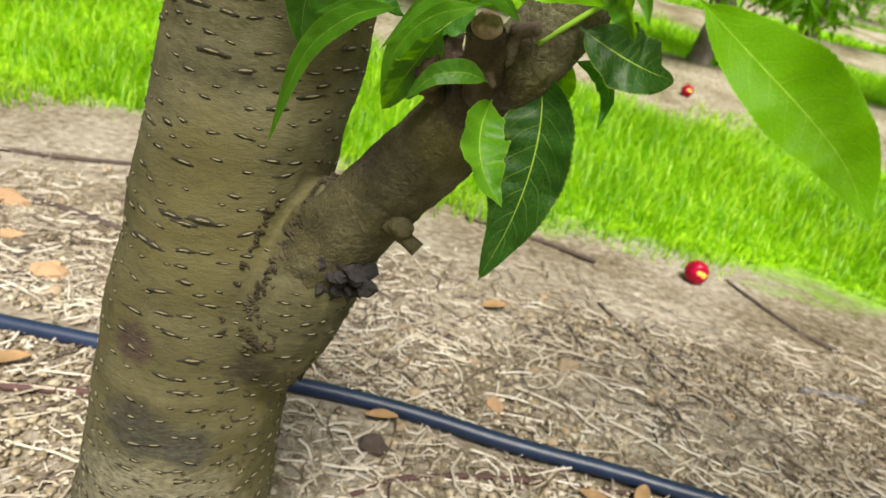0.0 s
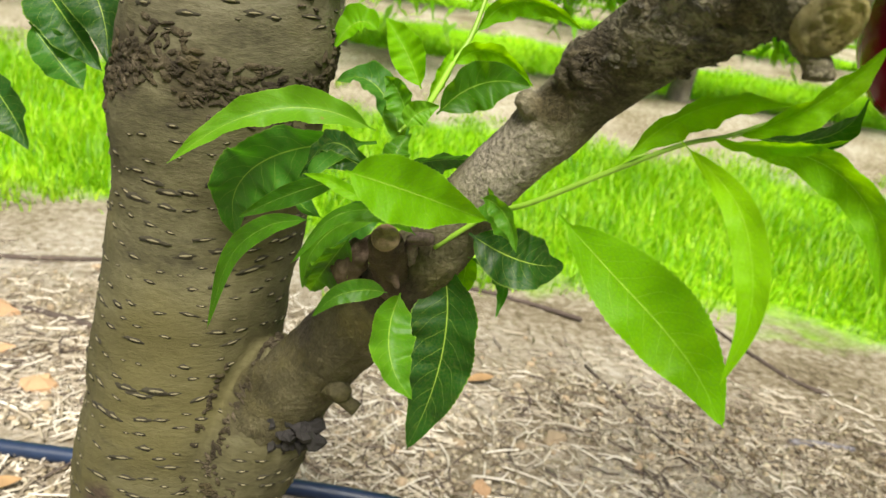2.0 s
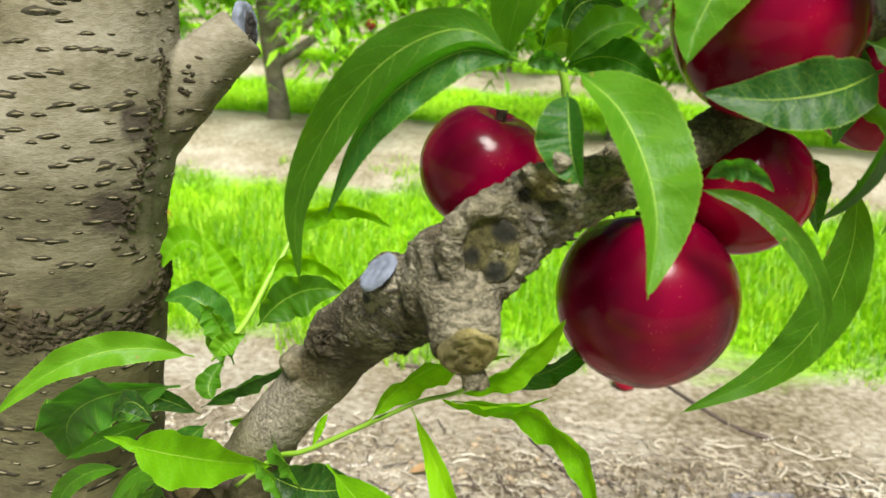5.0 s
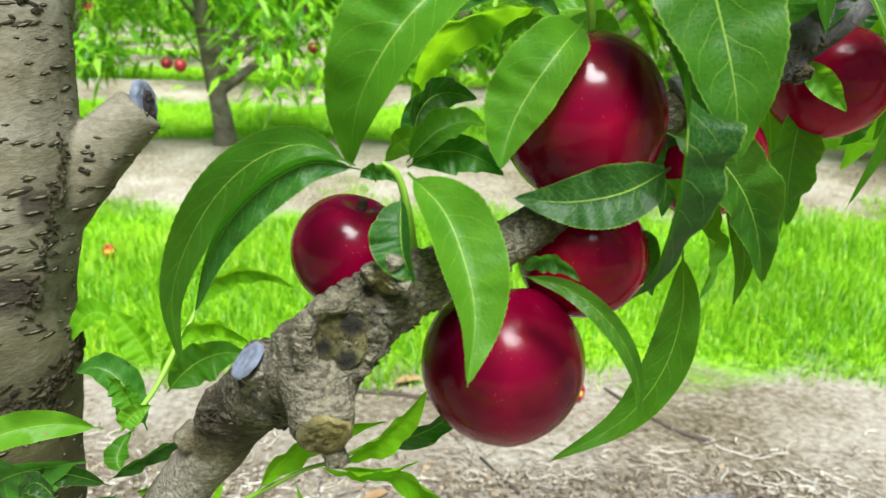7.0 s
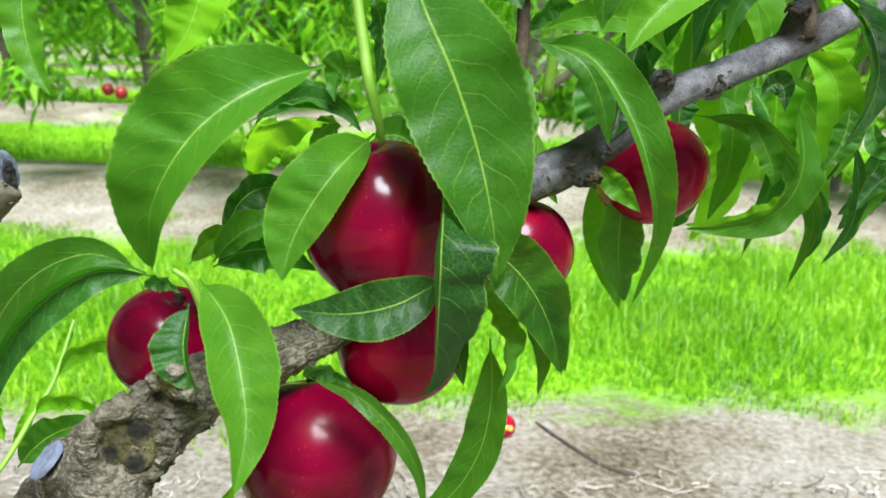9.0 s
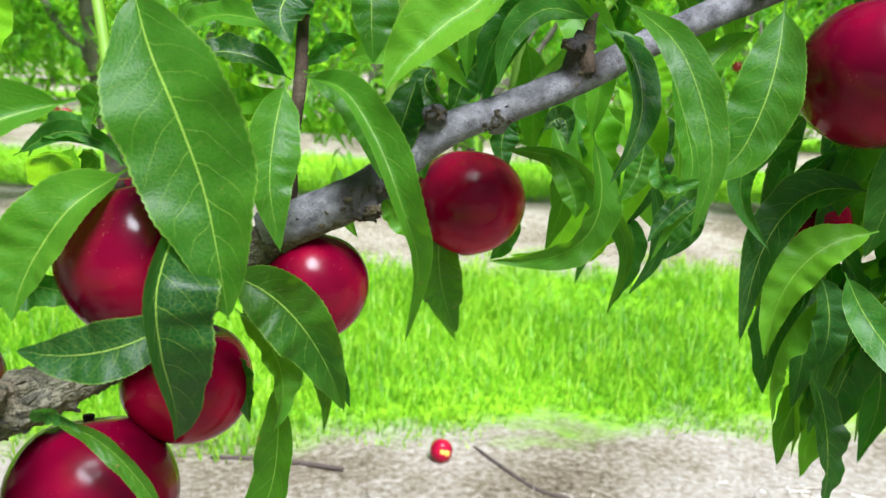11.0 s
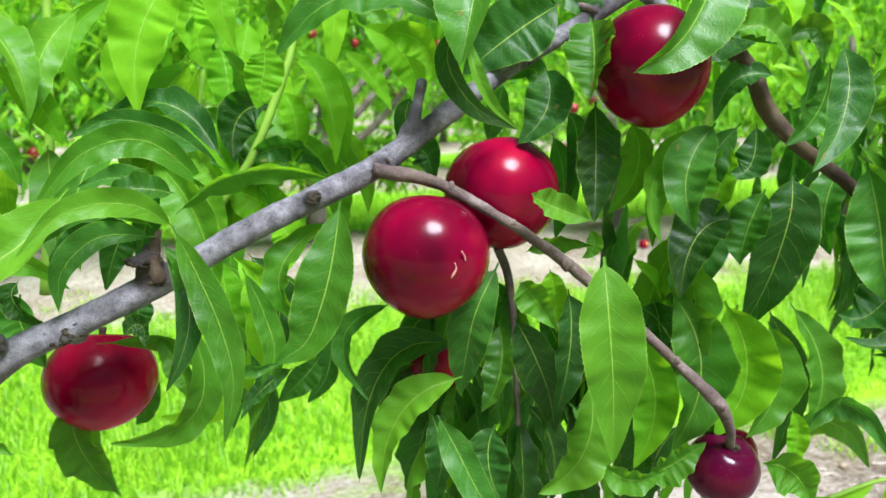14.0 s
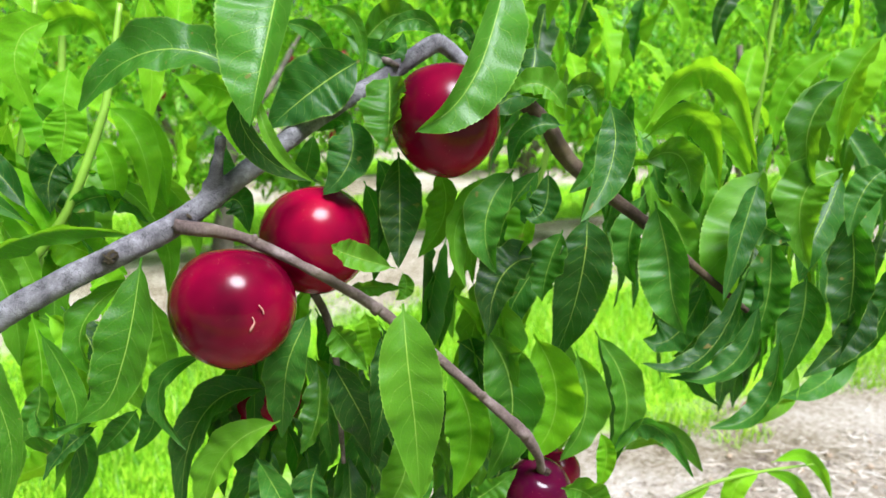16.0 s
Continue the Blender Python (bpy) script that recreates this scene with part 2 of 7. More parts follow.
LIMB = bark_material("limb_bark", (0.028, 0.023, 0.012), (0.082, 0.07, 0.036), (0.15, 0.13, 0.075), (0.13, 0.108, 0.032), (1, 1, 1), 34, 0.85, 0.57, (0.53, (0.024, 0.02, 0.012), (0.105, 0.092, 0.058), (0.25, 0.225, 0.165)),
                     [((0.126, 0.352, 0.607), 0.03, (0.25, 0.22, 0.172)), ((0.153, 0.343, 0.658), 0.02, (0.04, 0.031, 0.017)), ((0.172, 0.33, 0.685), 0.014, (0.06, 0.045, 0.024)), ((0.203, 0.286, 0.715), 0.02, (0.16, 0.14, 0.098)),
                      ((0.185, 0.3, 0.69), 0.01, (0.075, 0.06, 0.03)), ((0.203, 0.274, 0.692), 0.008, (0.2, 0.165, 0.06)), ((0.192, 0.295, 0.728), 0.008, (0.06, 0.048, 0.03)), ((0.228, 0.29, 0.75), 0.01, (0.2, 0.17, 0.06)), ((0.25, 0.303, 0.757), 0.018, (0.17, 0.13, 0.09)),
                      ((0.08, 0.38, 0.53), 0.03, (0.035, 0.025, 0.017)), ((0.04, 0.425, 0.47), 0.018, (0.05, 0.04, 0.028)), ((0.165, 0.335, 0.665), 0.012, (0.05, 0.042, 0.016)), ((0.178, 0.318, 0.7), 0.009, (0.05, 0.04, 0.026)), ((0.14, 0.35, 0.64), 0.012, (0.06, 0.048, 0.022))], 0.3, 5.5, 0.8, 0.6)
FLAKE = bark_material("scaly_bark", (0.014, 0.01, 0.006), (0.045, 0.035, 0.02), (0.15, 0.12, 0.08), (0.09, 0.07, 0.03), (1, 1, 1), 90)
FLAKE_PALE = bark_material("limb_scales", (0.02, 0.017, 0.012), (0.085, 0.076, 0.057), (0.26, 0.238, 0.19), (0.13, 0.115, 0.04), (1, 1, 1), 130)
STUB = bark_material("dark_stub_bark", (0.02, 0.013, 0.009), (0.065, 0.042, 0.028), (0.16, 0.12, 0.085), (0.1, 0.075, 0.03), (1, 1, 1), 60)
GREY = bark_material("branch_bark", (0.065, 0.06, 0.066), (0.2, 0.188, 0.204), (0.4, 0.384, 0.415), (0.13, 0.115, 0.1), (1, 1, 1), 110, 0.75, 0.72, None, [((0.41, 0.335, 0.832), 0.022, (0.05, 0.044, 0.042)), ((0.592, 0.332, 0.928), 0.006, (0.035, 0.03, 0.03)), ((0.508, 0.34, 0.899), 0.02, (0.042, 0.034, 0.03)), ((0.436, 0.327, 0.866), 0.007, (0.06, 0.055, 0.055)), ((0.632, 0.333, 0.943), 0.008, (0.06, 0.052, 0.052)), ((0.653, 0.338, 0.968), 0.012, (0.08, 0.075, 0.08))], 0.6)
WOOD = bark_material("weathered_cut_wood", (0.05, 0.04, 0.012), (0.24, 0.2, 0.07), (0.42, 0.36, 0.2), (0.035, 0.035, 0.04), (1, 1, 1), 60, 0.9, 0.52)
SCAR = bark_material("healed_scar", (0.04, 0.035, 0.015), (0.12, 0.105, 0.04), (0.3, 0.27, 0.13), (0.05, 0.045, 0.02), (1, 1, 1), 80, 0.9, 0.6, None,
                     [((0.2145, 0.2868, 0.7315), 0.0062, (0.012, 0.012, 0.013)), ((0.2125, 0.287, 0.7165), 0.0058, (0.012, 0.013, 0.016)), ((0.2035, 0.287, 0.7215), 0.0045, (0.016, 0.016, 0.014))], 0.8)
FRESH = bark_material("cut_wood", (0.19, 0.115, 0.065), (0.32, 0.22, 0.135), (0.45, 0.34, 0.22), (0.18, 0.12, 0.07), (1, 1, 1), 70, 0.9, 0.7)
CHALK = plain("grey_sealed_cut", (0.15, 0.17, 0.225), 0.85, 0.5, 220)
ROTTEN = plain("black_rotten_wood", (0.02, 0.017, 0.016), 0.95, 0.5, 120)
LENTICEL = plain("lenticel_rim", (0.17, 0.146, 0.085), 0.9, 0.35, 250)
SLIT = plain("lenticel_slit", (0.03, 0.025, 0.013), 0.95, 0.3, 250)


def skin_material(name, tones):
    """Nectarine skin: deep crimson with redder patches, pale dots and a waxy gloss."""
    m, t, b = material(name)
    v = coords(t)
    info = node(t, "ShaderNodeObjectInfo")
    f = calc(t, "ADD", noise_tex(t, v, 16.0, 3.0), calc(t, "MULTIPLY_ADD", info.outputs["Random"], 0.2, -0.1))
    col = ramp(t, f, list(zip((0.3, 0.5, 0.7, 0.92), tones)))
    streak = noise_tex(t, coords(t, "Object", (1, 1, 0.25)), 160.0, 2.0)
    col = mix(t, calc(t, "MULTIPLY", streak, 0.25), col, (0.1, 0.001, 0.01))
    vo = node(t, "ShaderNodeTexVoronoi")
    link(t, v, vo.inputs["Vector"])
    vo.inputs["Scale"].default_value = 480.0
    dots = calc(t, "MULTIPLY", calc(t, "LESS_THAN", vo.outputs["Distance"], 0.1), calc(t, "GREATER_THAN", noise_tex(t, v, 60.0, 1.0), 0.52))
    col = mix(t, calc(t, "MULTIPLY", dots, 0.35), col, (0.5, 0.14, 0.12))
    link(t, col, b.inputs["Base Color"])
    link(t, ramp(t, noise_tex(t, v, 45.0, 3.0), [(0.35, (0.15, 0.15, 0.15)), (0.65, (0.24, 0.24, 0.24))]), b.inputs["Roughness"])
    b.inputs["Specular IOR Level"].default_value = 0.17
    bump(t, b, noise_tex(t, v, 38.0, 3.0), 0.28, 0.0012)
    return m


SKIN = skin_material("nectarine_skin", ((0.05, 0.0002, 0.007), (0.15, 0.0002, 0.017), (0.31, 0.0005, 0.024), (0.52, 0.005, 0.018)))
SKIN_FALLEN = skin_material("fallen_skin", ((0.16, 0.002, 0.014), (0.34, 0.004, 0.03), (0.5, 0.012, 0.03), (0.65, 0.04, 0.03)))
SKIN_PURPLE = skin_material("purple_skin", ((0.012, 0.001, 0.006), (0.035, 0.001, 0.014), (0.07, 0.001, 0.016), (0.16, 0.002, 0.016)))
ROWS_APART, ROW_ONE, HALF_NEAR, HALF_FAR, SLANT = 3.85, 0.5, 1.2, 0.78, 0.11


def ground_material():
    m, t, b = material("orchard_ground")
    geo = node(t, "ShaderNodeNewGeometry")
    sep = node(t, "ShaderNodeSeparateXYZ")
    link(t, geo.outputs["Position"], sep.inputs[0])
    pos = geo.outputs["Position"]
    across = calc(t, "MULTIPLY_ADD", sep.outputs[0], SLANT, sep.outputs[1])
    half_row = calc(t, "ABSOLUTE", calc(t, "WRAP", calc(t, "SUBTRACT", across, ROW_ONE), -ROWS_APART / 2, ROWS_APART / 2))
    first = calc(t, "LESS_THAN", across, 2.4)
    half = calc(t, "MULTIPLY_ADD", first, HALF_NEAR - HALF_FAR, HALF_FAR)
    ragged = calc(t, "MULTIPLY_ADD", noise_tex(t, pos, 3.2, 5.0, 0.65), 0.7, -0.35)
    edge = calc(t, "ADD", calc(t, "SUBTRACT", half_row, half), ragged)
    grassy = ramp(t, edge, [(0.1, (0, 0, 0)), (0.32, (1, 1, 1))])
    big = noise_tex(t, pos, 2.3, 5.0, 0.6)
    fine = noise_tex(t, pos, 55.0, 6.0, 0.7)
    f = calc(t, "MULTIPLY_ADD", fine, 0.6, calc(t, "MULTIPLY", big, 0.45))
    soil = ramp(t, f, [(0.36, (0.06, 0.045, 0.026)), (0.47, (0.21, 0.172, 0.115)), (0.57, (0.37, 0.325, 0.262)), (0.72, (0.55, 0.51, 0.46))])
    turf = ramp(t, calc(t, "ADD", calc(t, "MULTIPLY", noise_tex(t, pos, 30.0, 5.0, 0.7), 0.7), calc(t, "MULTIPLY", noise_tex(t, pos, 1.6, 4.0), 0.4)),
                [(0.3, (0.05, 0.15, 0.005)), (0.55, (0.2, 0.44, 0.008)), (0.75, (0.36, 0.58, 0.02))])
    link(t, mix(t, grassy, soil, turf), b.inputs["Base Color"])
    b.inputs["Roughness"].default_value = 0.95
    b.inputs["Specular IOR Level"].default_value = 0.1
    bump(t, b, calc(t, "ADD", fine, calc(t, "MULTIPLY", noise_tex(t, pos, 14.0, 4.0), 1.5)), 0.9, 0.012)
    return m


GROUND = ground_material()
GRASS = small_leaf_material("grass_blades", (0.06, 0.19, 0.002), (0.25, 0.5, 0.004), (0.55, 0.74, 0.04), (0.5, 0.86, 0.006), 0.45)
CROWN = small_leaf_material("crown_leaves", (0.004, 0.03, 0.004), (0.13, 0.4, 0.008), (0.44, 0.74, 0.04), (0.5, 0.93, 0.012), 0.58)
STRAW = small_leaf_material("straw", (0.1, 0.068, 0.04), (0.46, 0.4, 0.31), (0.8, 0.76, 0.68), (0.5, 0.4, 0.3), 0.1)
HOSE = plain("black_pipe", (0.013, 0.026, 0.062), 0.4, 0.3, 40)
STONE = plain("ochre_stone", (0.4, 0.25, 0.14), 0.9, 0.35, 30)
CLOD = small_leaf_material("soil_clods", (0.12, 0.09, 0.055), (0.36, 0.3, 0.2), (0.58, 0.52, 0.42), (0.3, 0.25, 0.18), 0.0)
PEBBLE = plain("pebble", (0.34, 0.26, 0.17), 0.9, 0.35, 40)
DEADLEAF = plain("dead_leaf", (0.3, 0.185, 0.085), 0.85, 0.4, 50)
DARKTWIG = plain("dead_twig", (0.075, 0.055, 0.045), 0.9, 0.4, 50)
REDTWIG = plain("red_brown_twig", (0.085, 0.042, 0.038), 0.8, 0.35, 50)
FARBARK = bark_material("far_bark", (0.06, 0.05, 0.04), (0.17, 0.15, 0.12), (0.3, 0.27, 0.23), (0.14, 0.12, 0.06), (1, 1, 1), 12)
FARFRUIT = plain("far_fruit_skin", (0.28, 0.015, 0.02), 0.4, 0.4, 30)


# ---- mesh tools ----
def mesh_from(name, verts, faces, mat, smooth=True, uvs=None):
    me = bpy.data.meshes.new(name)
    me.from_pydata([tuple(v) for v in verts], [], faces)
    me.materials.append(mat)
    if smooth:
        me.polygons.foreach_set("use_smooth", [True] * len(me.polygons))
    if uvs is not None:
        layer = me.uv_layers.new(name="UVMap")
        for loop in me.loops:
            layer.data[loop.index].uv = uvs[loop.vertex_index]
    me.update()
    return me


def under(parent, ob, label=""):
    ob.parent = parent
    if label:
        ob["label"] = label
    return ob


def part(name, bm, mat, parent, label=""):
    me = bpy.data.meshes.new(name)
    for f in bm.faces:
        f.smooth = True
    bm.to_mesh(me)
    bm.free()
    me.materials.append(mat)
    return under(parent, new(name, me), label)


def along(points, count):
    """Evenly drawn smooth line (Catmull-Rom) through rows of numbers."""
    p = np.array(points, float)
    p = np.vstack([2 * p[0] - p[1], p, 2 * p[-1] - p[-2]])
    out = []
    spans = len(p) - 3
    for k in np.linspace(0, spans, count):
        i = min(int(k), spans - 1)
        f = k - i
        a, b, c, d = p[i:i + 4]
        out.append(0.5 * (2 * b + (c - a) * f + (2 * a - 5 * b + 4 * c - d) * f * f + (3 * b - a - 3 * c + d) * f ** 3))
    return np.array(out)


def tube(rows, count=24, segs=14, rough=0.0, grain=40.0, seed=0, cap=True):
    """Vertices and faces of a tapered tube through rows of x, y, z, radius."""
    line = along(rows, count)
    c, r = line[:, :3], line[:, 3]
    t = np.gradient(c, axis=0)
    t /= np.linalg.norm(t, axis=1)[:, None]
    side = np.cross(t[0], (0.31, 0.9, 0.2))
    verts, faces = [], []
    for i in range(count):
        side = side - t[i] * (side @ t[i])
        side /= np.linalg.norm(side)
        other = np.cross(t[i], side)
        for k in range(segs):
            a = 2 * math.pi * k / segs
            d = side * math.cos(a) + other * math.sin(a)
            q = c[i] + d * r[i]
            if rough:
                q = q + d * r[i] * rough * noise.noise(Vector(q * grain) + Vector((seed, 0, 0)))
            verts.append(q)
    for i in range(count - 1):
        for k in range(segs):
            a, b = i * segs + k, i * segs + (k + 1) % segs
            faces.append((a, b, b + segs, a + segs))
    if cap:
        faces.append(tuple(range(segs))[::-1])
        faces.append(tuple((count - 1) * segs + k for k in range(segs)))
    return verts, faces


def merge(*pieces):
    verts, faces = [], []
    for v, f in pieces:
        n = len(verts)
        verts += list(v)
        faces += [tuple(i + n for i in q) for q in f]
    return verts, faces


def blob(centre, radii, turn=(0, 0, 0), rough=0.0, grain=60.0, segs=14, rings=9):
    """An uneven ellipsoid."""
    m = Euler([radians(a) for a in turn]).to_matrix()
    verts, faces = [], []
    for i in range(rings + 1):
        th = math.pi * i / rings
        for k in range(segs):
            ph = 2 * math.pi * k / segs
            d = Vector((math.sin(th) * math.cos(ph), math.sin(th) * math.sin(ph), math.cos(th)))
            q = m @ Vector((d.x * radii[0], d.y * radii[1], d.z * radii[2]))
            q = Vector(centre) + q * (1 + rough * noise.noise((Vector(centre) + q) * grain))
            verts.append(tuple(q))
    for i in range(rings):
        for k in range(segs):
            a, b = i * segs + k, i * segs + (k + 1) % segs
            faces.append((a, a + segs, b + segs, b))
    return verts, faces


def melted(name, pieces, mat, parent, voxel, label="", lumps=()):
    """Pieces grown together into one skin; lumps: (strength, size) of unevenness."""
    ob = under(parent, new(name, mesh_from(name, *merge(*pieces), mat)), label)
    re = ob.modifiers.new("grown", "REMESH")
    re.mode, re.voxel_size, re.use_smooth_shade = "VOXEL", voxel, True
    so = ob.modifiers.new("soft", "SMOOTH")
    so.factor, so.iterations = 0.5, 3
    for k, (strength, size) in enumerate(lumps):
        tex = bpy.data.textures.new(name + "_lumps", "CLOUDS")
        tex.noise_scale, tex.noise_depth = size, 4
        di = ob.modifiers.new("lumps", "DISPLACE")
        di.texture, di.strength, di.mid_level, di.texture_coords = tex, strength, 0.5, "LOCAL"
    return ob


def height(x, y):
    """The ground: low banks along the tree rows."""
    v = y + SLANT * x
    r = abs((v - ROW_ONE + ROWS_APART / 2) % ROWS_APART - ROWS_APART / 2)
    s = min(max((r - 1.1) / 0.8, 0), 1)
    return -0.105 * (min(r, 1.1) + (s - s * s / 2) * 0.8) - 0.018 * max(v - ROW_ONE, 0)


# ---- ground ----
def build_ground():
    xs = np.concatenate([[-400, -150, -60, -25, -12], np.arange(-6, 8.01, 0.16), [10, 14, 20, 30, 60, 150, 400]])
    ys = np.concatenate([[-400, -120, -40, -15, -6], np.arange(-3, 14.01, 0.11), np.arange(14.5, 36, 0.5), [45, 70, 150, 400]])
    verts = []
    for y in ys:
        for x in xs:
            z = height(x, y) if -15 < y < 40 else height(x, min(max(y, -15), 40))
            z += 0.012 * noise.noise(Vector((x * 2.5, y * 2.5, 0))) + 0.006 * noise.noise(Vector((x * 9, y * 9, 3)))
            verts.append((x, y, z))
    n = len(xs)
    faces = [(j * n + i, j * n + i + 1, (j + 1) * n + i + 1, (j + 1) * n + i) for j in range(len(ys) - 1) for i in range(n - 1)]
    ob = new("ground", mesh_from("ground", verts, faces, GROUND))
    tagged(ob, "orchard soil strips under the tree rows with grass alleys between", "ground", kind="structure")


build_ground()


def row_gap(x, y):
    """How far a place lies outside the bare strip of its row."""
    v = y + SLANT * x
    r = abs((v - ROW_ONE + ROWS_APART / 2) % ROWS_APART - ROWS_APART / 2)
    return r - (HALF_NEAR if v < 2.4 else HALF_FAR)


def grass(name, count, xr, yr, tall, broad, label, seed, bends=2):
    rng = random.Random(seed)
    verts, faces = [], []
    while count > 0:
        x, y = rng.uniform(*xr), rng.uniform(*yr)
        g = row_gap(x, y) + 0.45 * noise.noise(Vector((x * 2.2, y * 2.2, 7))) + 0.2 * noise.noise(Vector((x * 9, y * 9, 2)))
        count -= 1
        if g < 0.0 or (g < 0.25 and rng.random() > g * 4):
            continue
        low = 0.45 + 0.55 * min(1, g * 2.2)
        hgt = tall * rng.uniform(0.45, 1.25) * low * (0.75 + 0.5 * noise.noise(Vector((x * 1.4, y * 1.4, 1))))
        a, lean = rng.uniform(0, 6.283), rng.uniform(0.15, 1.0)
        dx, dy = math.cos(a), math.sin(a)
        sx, sy = -dy * broad * rng.uniform(0.6, 1.3), dx * broad
        z = height(x, y) - 0.01
        n = len(verts)
        for k in range(bends + 1):
            f = k / (bends + 0.6)
            o, up, w = lean * hgt * f * f, hgt * f * (1 - 0.25 * lean * f), 1 - 0.75 * f
            verts += [(x + dx * o - sx * w, y + dy * o - sy * w, z + up), (x + dx * o + sx * w, y + dy * o + sy * w, z + up)]
        verts.append((x + dx * lean * hgt, y + dy * lean * hgt, z + hgt * (1 - 0.25 * lean) * 0.97))
        for k in range(bends):
            faces.append((n + 2 * k, n + 2 * k + 1, n + 2 * k + 3, n + 2 * k + 2))
        faces.append((n + 2 * bends, n + 2 * bends + 1, n + 2 * bends + 2))
    ob = new(name, mesh_from(name, verts, faces, GRASS))
    tagged(ob, label, "grass", kind="stuff")


grass("near_grass", 110000, (-2.2, 4.6), (1.2, 3.9), 0.125, 0.003, "lush bright green grass of the alley beside the bare strip", 3)
grass("alley_grass", 60000, (-4.5, 10.0), (3.9, 8.4), 0.11, 0.0045, "sunlit yellow-green grass between the farther tree rows", 4, 1)
grass("far_grass", 40000, (-8.0, 20.0), (8.4, 18.0), 0.14, 0.01, "sunlit yellow-green grass in the distance", 5, 1)

# ---- bare strip: litter ----
def litter(name, count, kind, label, category, mat, seed, size, xr=(-1.5, 2.9), yr=(0.35, 1.75)):
    """Loose bits strewn over the bare strip: straws, chips or pebbles."""
    rng = random.Random(seed)
    pieces_v, pieces_f = [], []
    for _ in range(count):
        x = rng.uniform(*xr)
        y = rng.uniform(*yr) - SLANT * x
        v = y + SLANT * x
        if v > 1.05 + 0.5 * rng.random() or abs(v - 0.806) < 0.022 and -0.7 < x < 1.2:
            continue
        if row_gap(x, y) > 0.02 + 0.2 * rng.random() or noise.noise(Vector((x * 1.7, y * 1.7, seed))) < rng.uniform(-0.75, 0.35) - (0.5 if kind == "pebble" else 0):
            continue
        n = len(pieces_v)
        z0 = height(x, y) + 0.003
        if kind == "pebble":
            s = size * rng.choice((0.4, 0.5, 0.6, 0.8, 1.0, 1.5))
            v, f = blob((x, y, z0 + s * 0.2), (s, s * rng.uniform(0.6, 1), s * rng.uniform(0.4, 0.7)), (rng.uniform(-30, 30), 0, rng.uniform(0, 180)), 0.35, 90, 6, 4)
        else:
            a, ln, w = rng.uniform(0, 6.283), size * rng.uniform(0.35, 1.6), rng.uniform(0.0005, 0.0018)
            bend, rise = rng.choice((rng.uniform(-0.3, 0.3), rng.uniform(-1.1, 1.1))), rng.uniform(0, 0.006)
            v, f = [], []
            for k in range(4):
                q = k / 3 - 0.5
                d = a + bend * q * 2
                px, py = x + math.cos(d) * ln * q, y + math.sin(d) * ln * q
                pz = height(px, py) + 0.003 + rise + rng.uniform(-0.002, 0.004)
                nx, ny = -math.sin(d) * w, math.cos(d) * w
                v += [(px - nx, py - ny, pz), (px, py, pz + w * 1.3), (px + nx, py + ny, pz)]
            for k in range(3):
                b = 3 * k
                f += [(b, b + 3, b + 4, b + 1), (b + 1, b + 4, b + 5, b + 2)]
        pieces_v += v
        pieces_f += [tuple(i + n for i in q) for q in f]
    ob = new(name, mesh_from(name, pieces_v, pieces_f, mat))
    tagged(ob, label, category, kind="stuff")


litter("straw_litter", 30000, "straw", "dry pale straw and grass clippings strewn over the bare soil", "straw", STRAW, 11, 0.045)
litter("twig_chips", 3400, "straw", "small dark broken twigs lying among the straw", "twigs", DARKTWIG, 12, 0.06)
litter("pebbles", 1800, "pebble", "small tan pebbles and clods on the bare soil", "pebbles", PEBBLE, 13, 0.008)
litter("soil_crumbs", 24000, "pebble", "crumbly tan soil crumbs and grit under the straw", "soil crumbs", CLOD, 14, 0.0042, (-0.75, 1.2), (0.45, 1.35))
litter("loose_straw", 2600, "straw", "bleached curled straw heaped on the soil near the pipe", "straw", STRAW, 15, 0.075, (-0.8, 1.2), (0.45, 1.2))


def ground_tube(name, rows, mat, label, category, count=40, rough=0.0, radius=None, seed=0):
    """A pipe or twig that lies on the ground: rows of x, y, radius."""
    line = [(x, y, height(x, y) + r * (1.0 if r > 0.01 else 0.75), r) for x, y, r in rows]
    ob = new(name, mesh_from(name, *tube(line, count, 10, rough, 60, seed), mat))
    return tagged(ob, label, category)


ground_tube("drip_hose", [(-3.5, 1.0, 0.0115), (-1.4, 0.85, 0.0115), (-0.6, 0.818, 0.0115), (-0.3, 0.814, 0.0115), (-0.06, 0.812, 0.0115), (0.1, 0.803, 0.0115), (0.25, 0.777, 0.0115),
                          (0.4, 0.761, 0.0115), (0.55, 0.74, 0.0115), (1.2, 0.66, 0.0115), (2.6, 0.5, 0.0115), (4.5, 0.3, 0.0115)], HOSE,
            "black plastic irrigation pipe lying along the tree row", "irrigation hose", 120)


# ---- fallen things on the bare strip ----
def twig(rows, mat, label, seed):
    ob = ground_tube("fallen_twig", rows, mat, label, "twig", 26, 0.35, seed=seed)
    ob["group"] = "twigs on the soil"
    return ob


twig([(0.06, 0.628, 0.004), (0.122, 0.677, 0.004), (0.219, 0.709, 0.0038), (0.323, 0.724, 0.0035), (0.42, 0.735, 0.003)], REDTWIG, "long red-brown pruned twig on the soil beside the pipe", 1)
twig([(-0.45, 0.675, 0.005), (-0.368, 0.694, 0.005), (-0.273, 0.716, 0.005), (-0.2, 0.73, 0.004)], REDTWIG, "red-brown pruned twig on the soil behind the trunk", 2)
twig([(0.485, 1.348, 0.003), (0.548, 1.166, 0.0035), (0.599, 1.02, 0.004), (0.65, 0.9, 0.004), (0.687, 0.825, 0.004)], DARKTWIG, "long thin dark dead twig across the straw", 3)
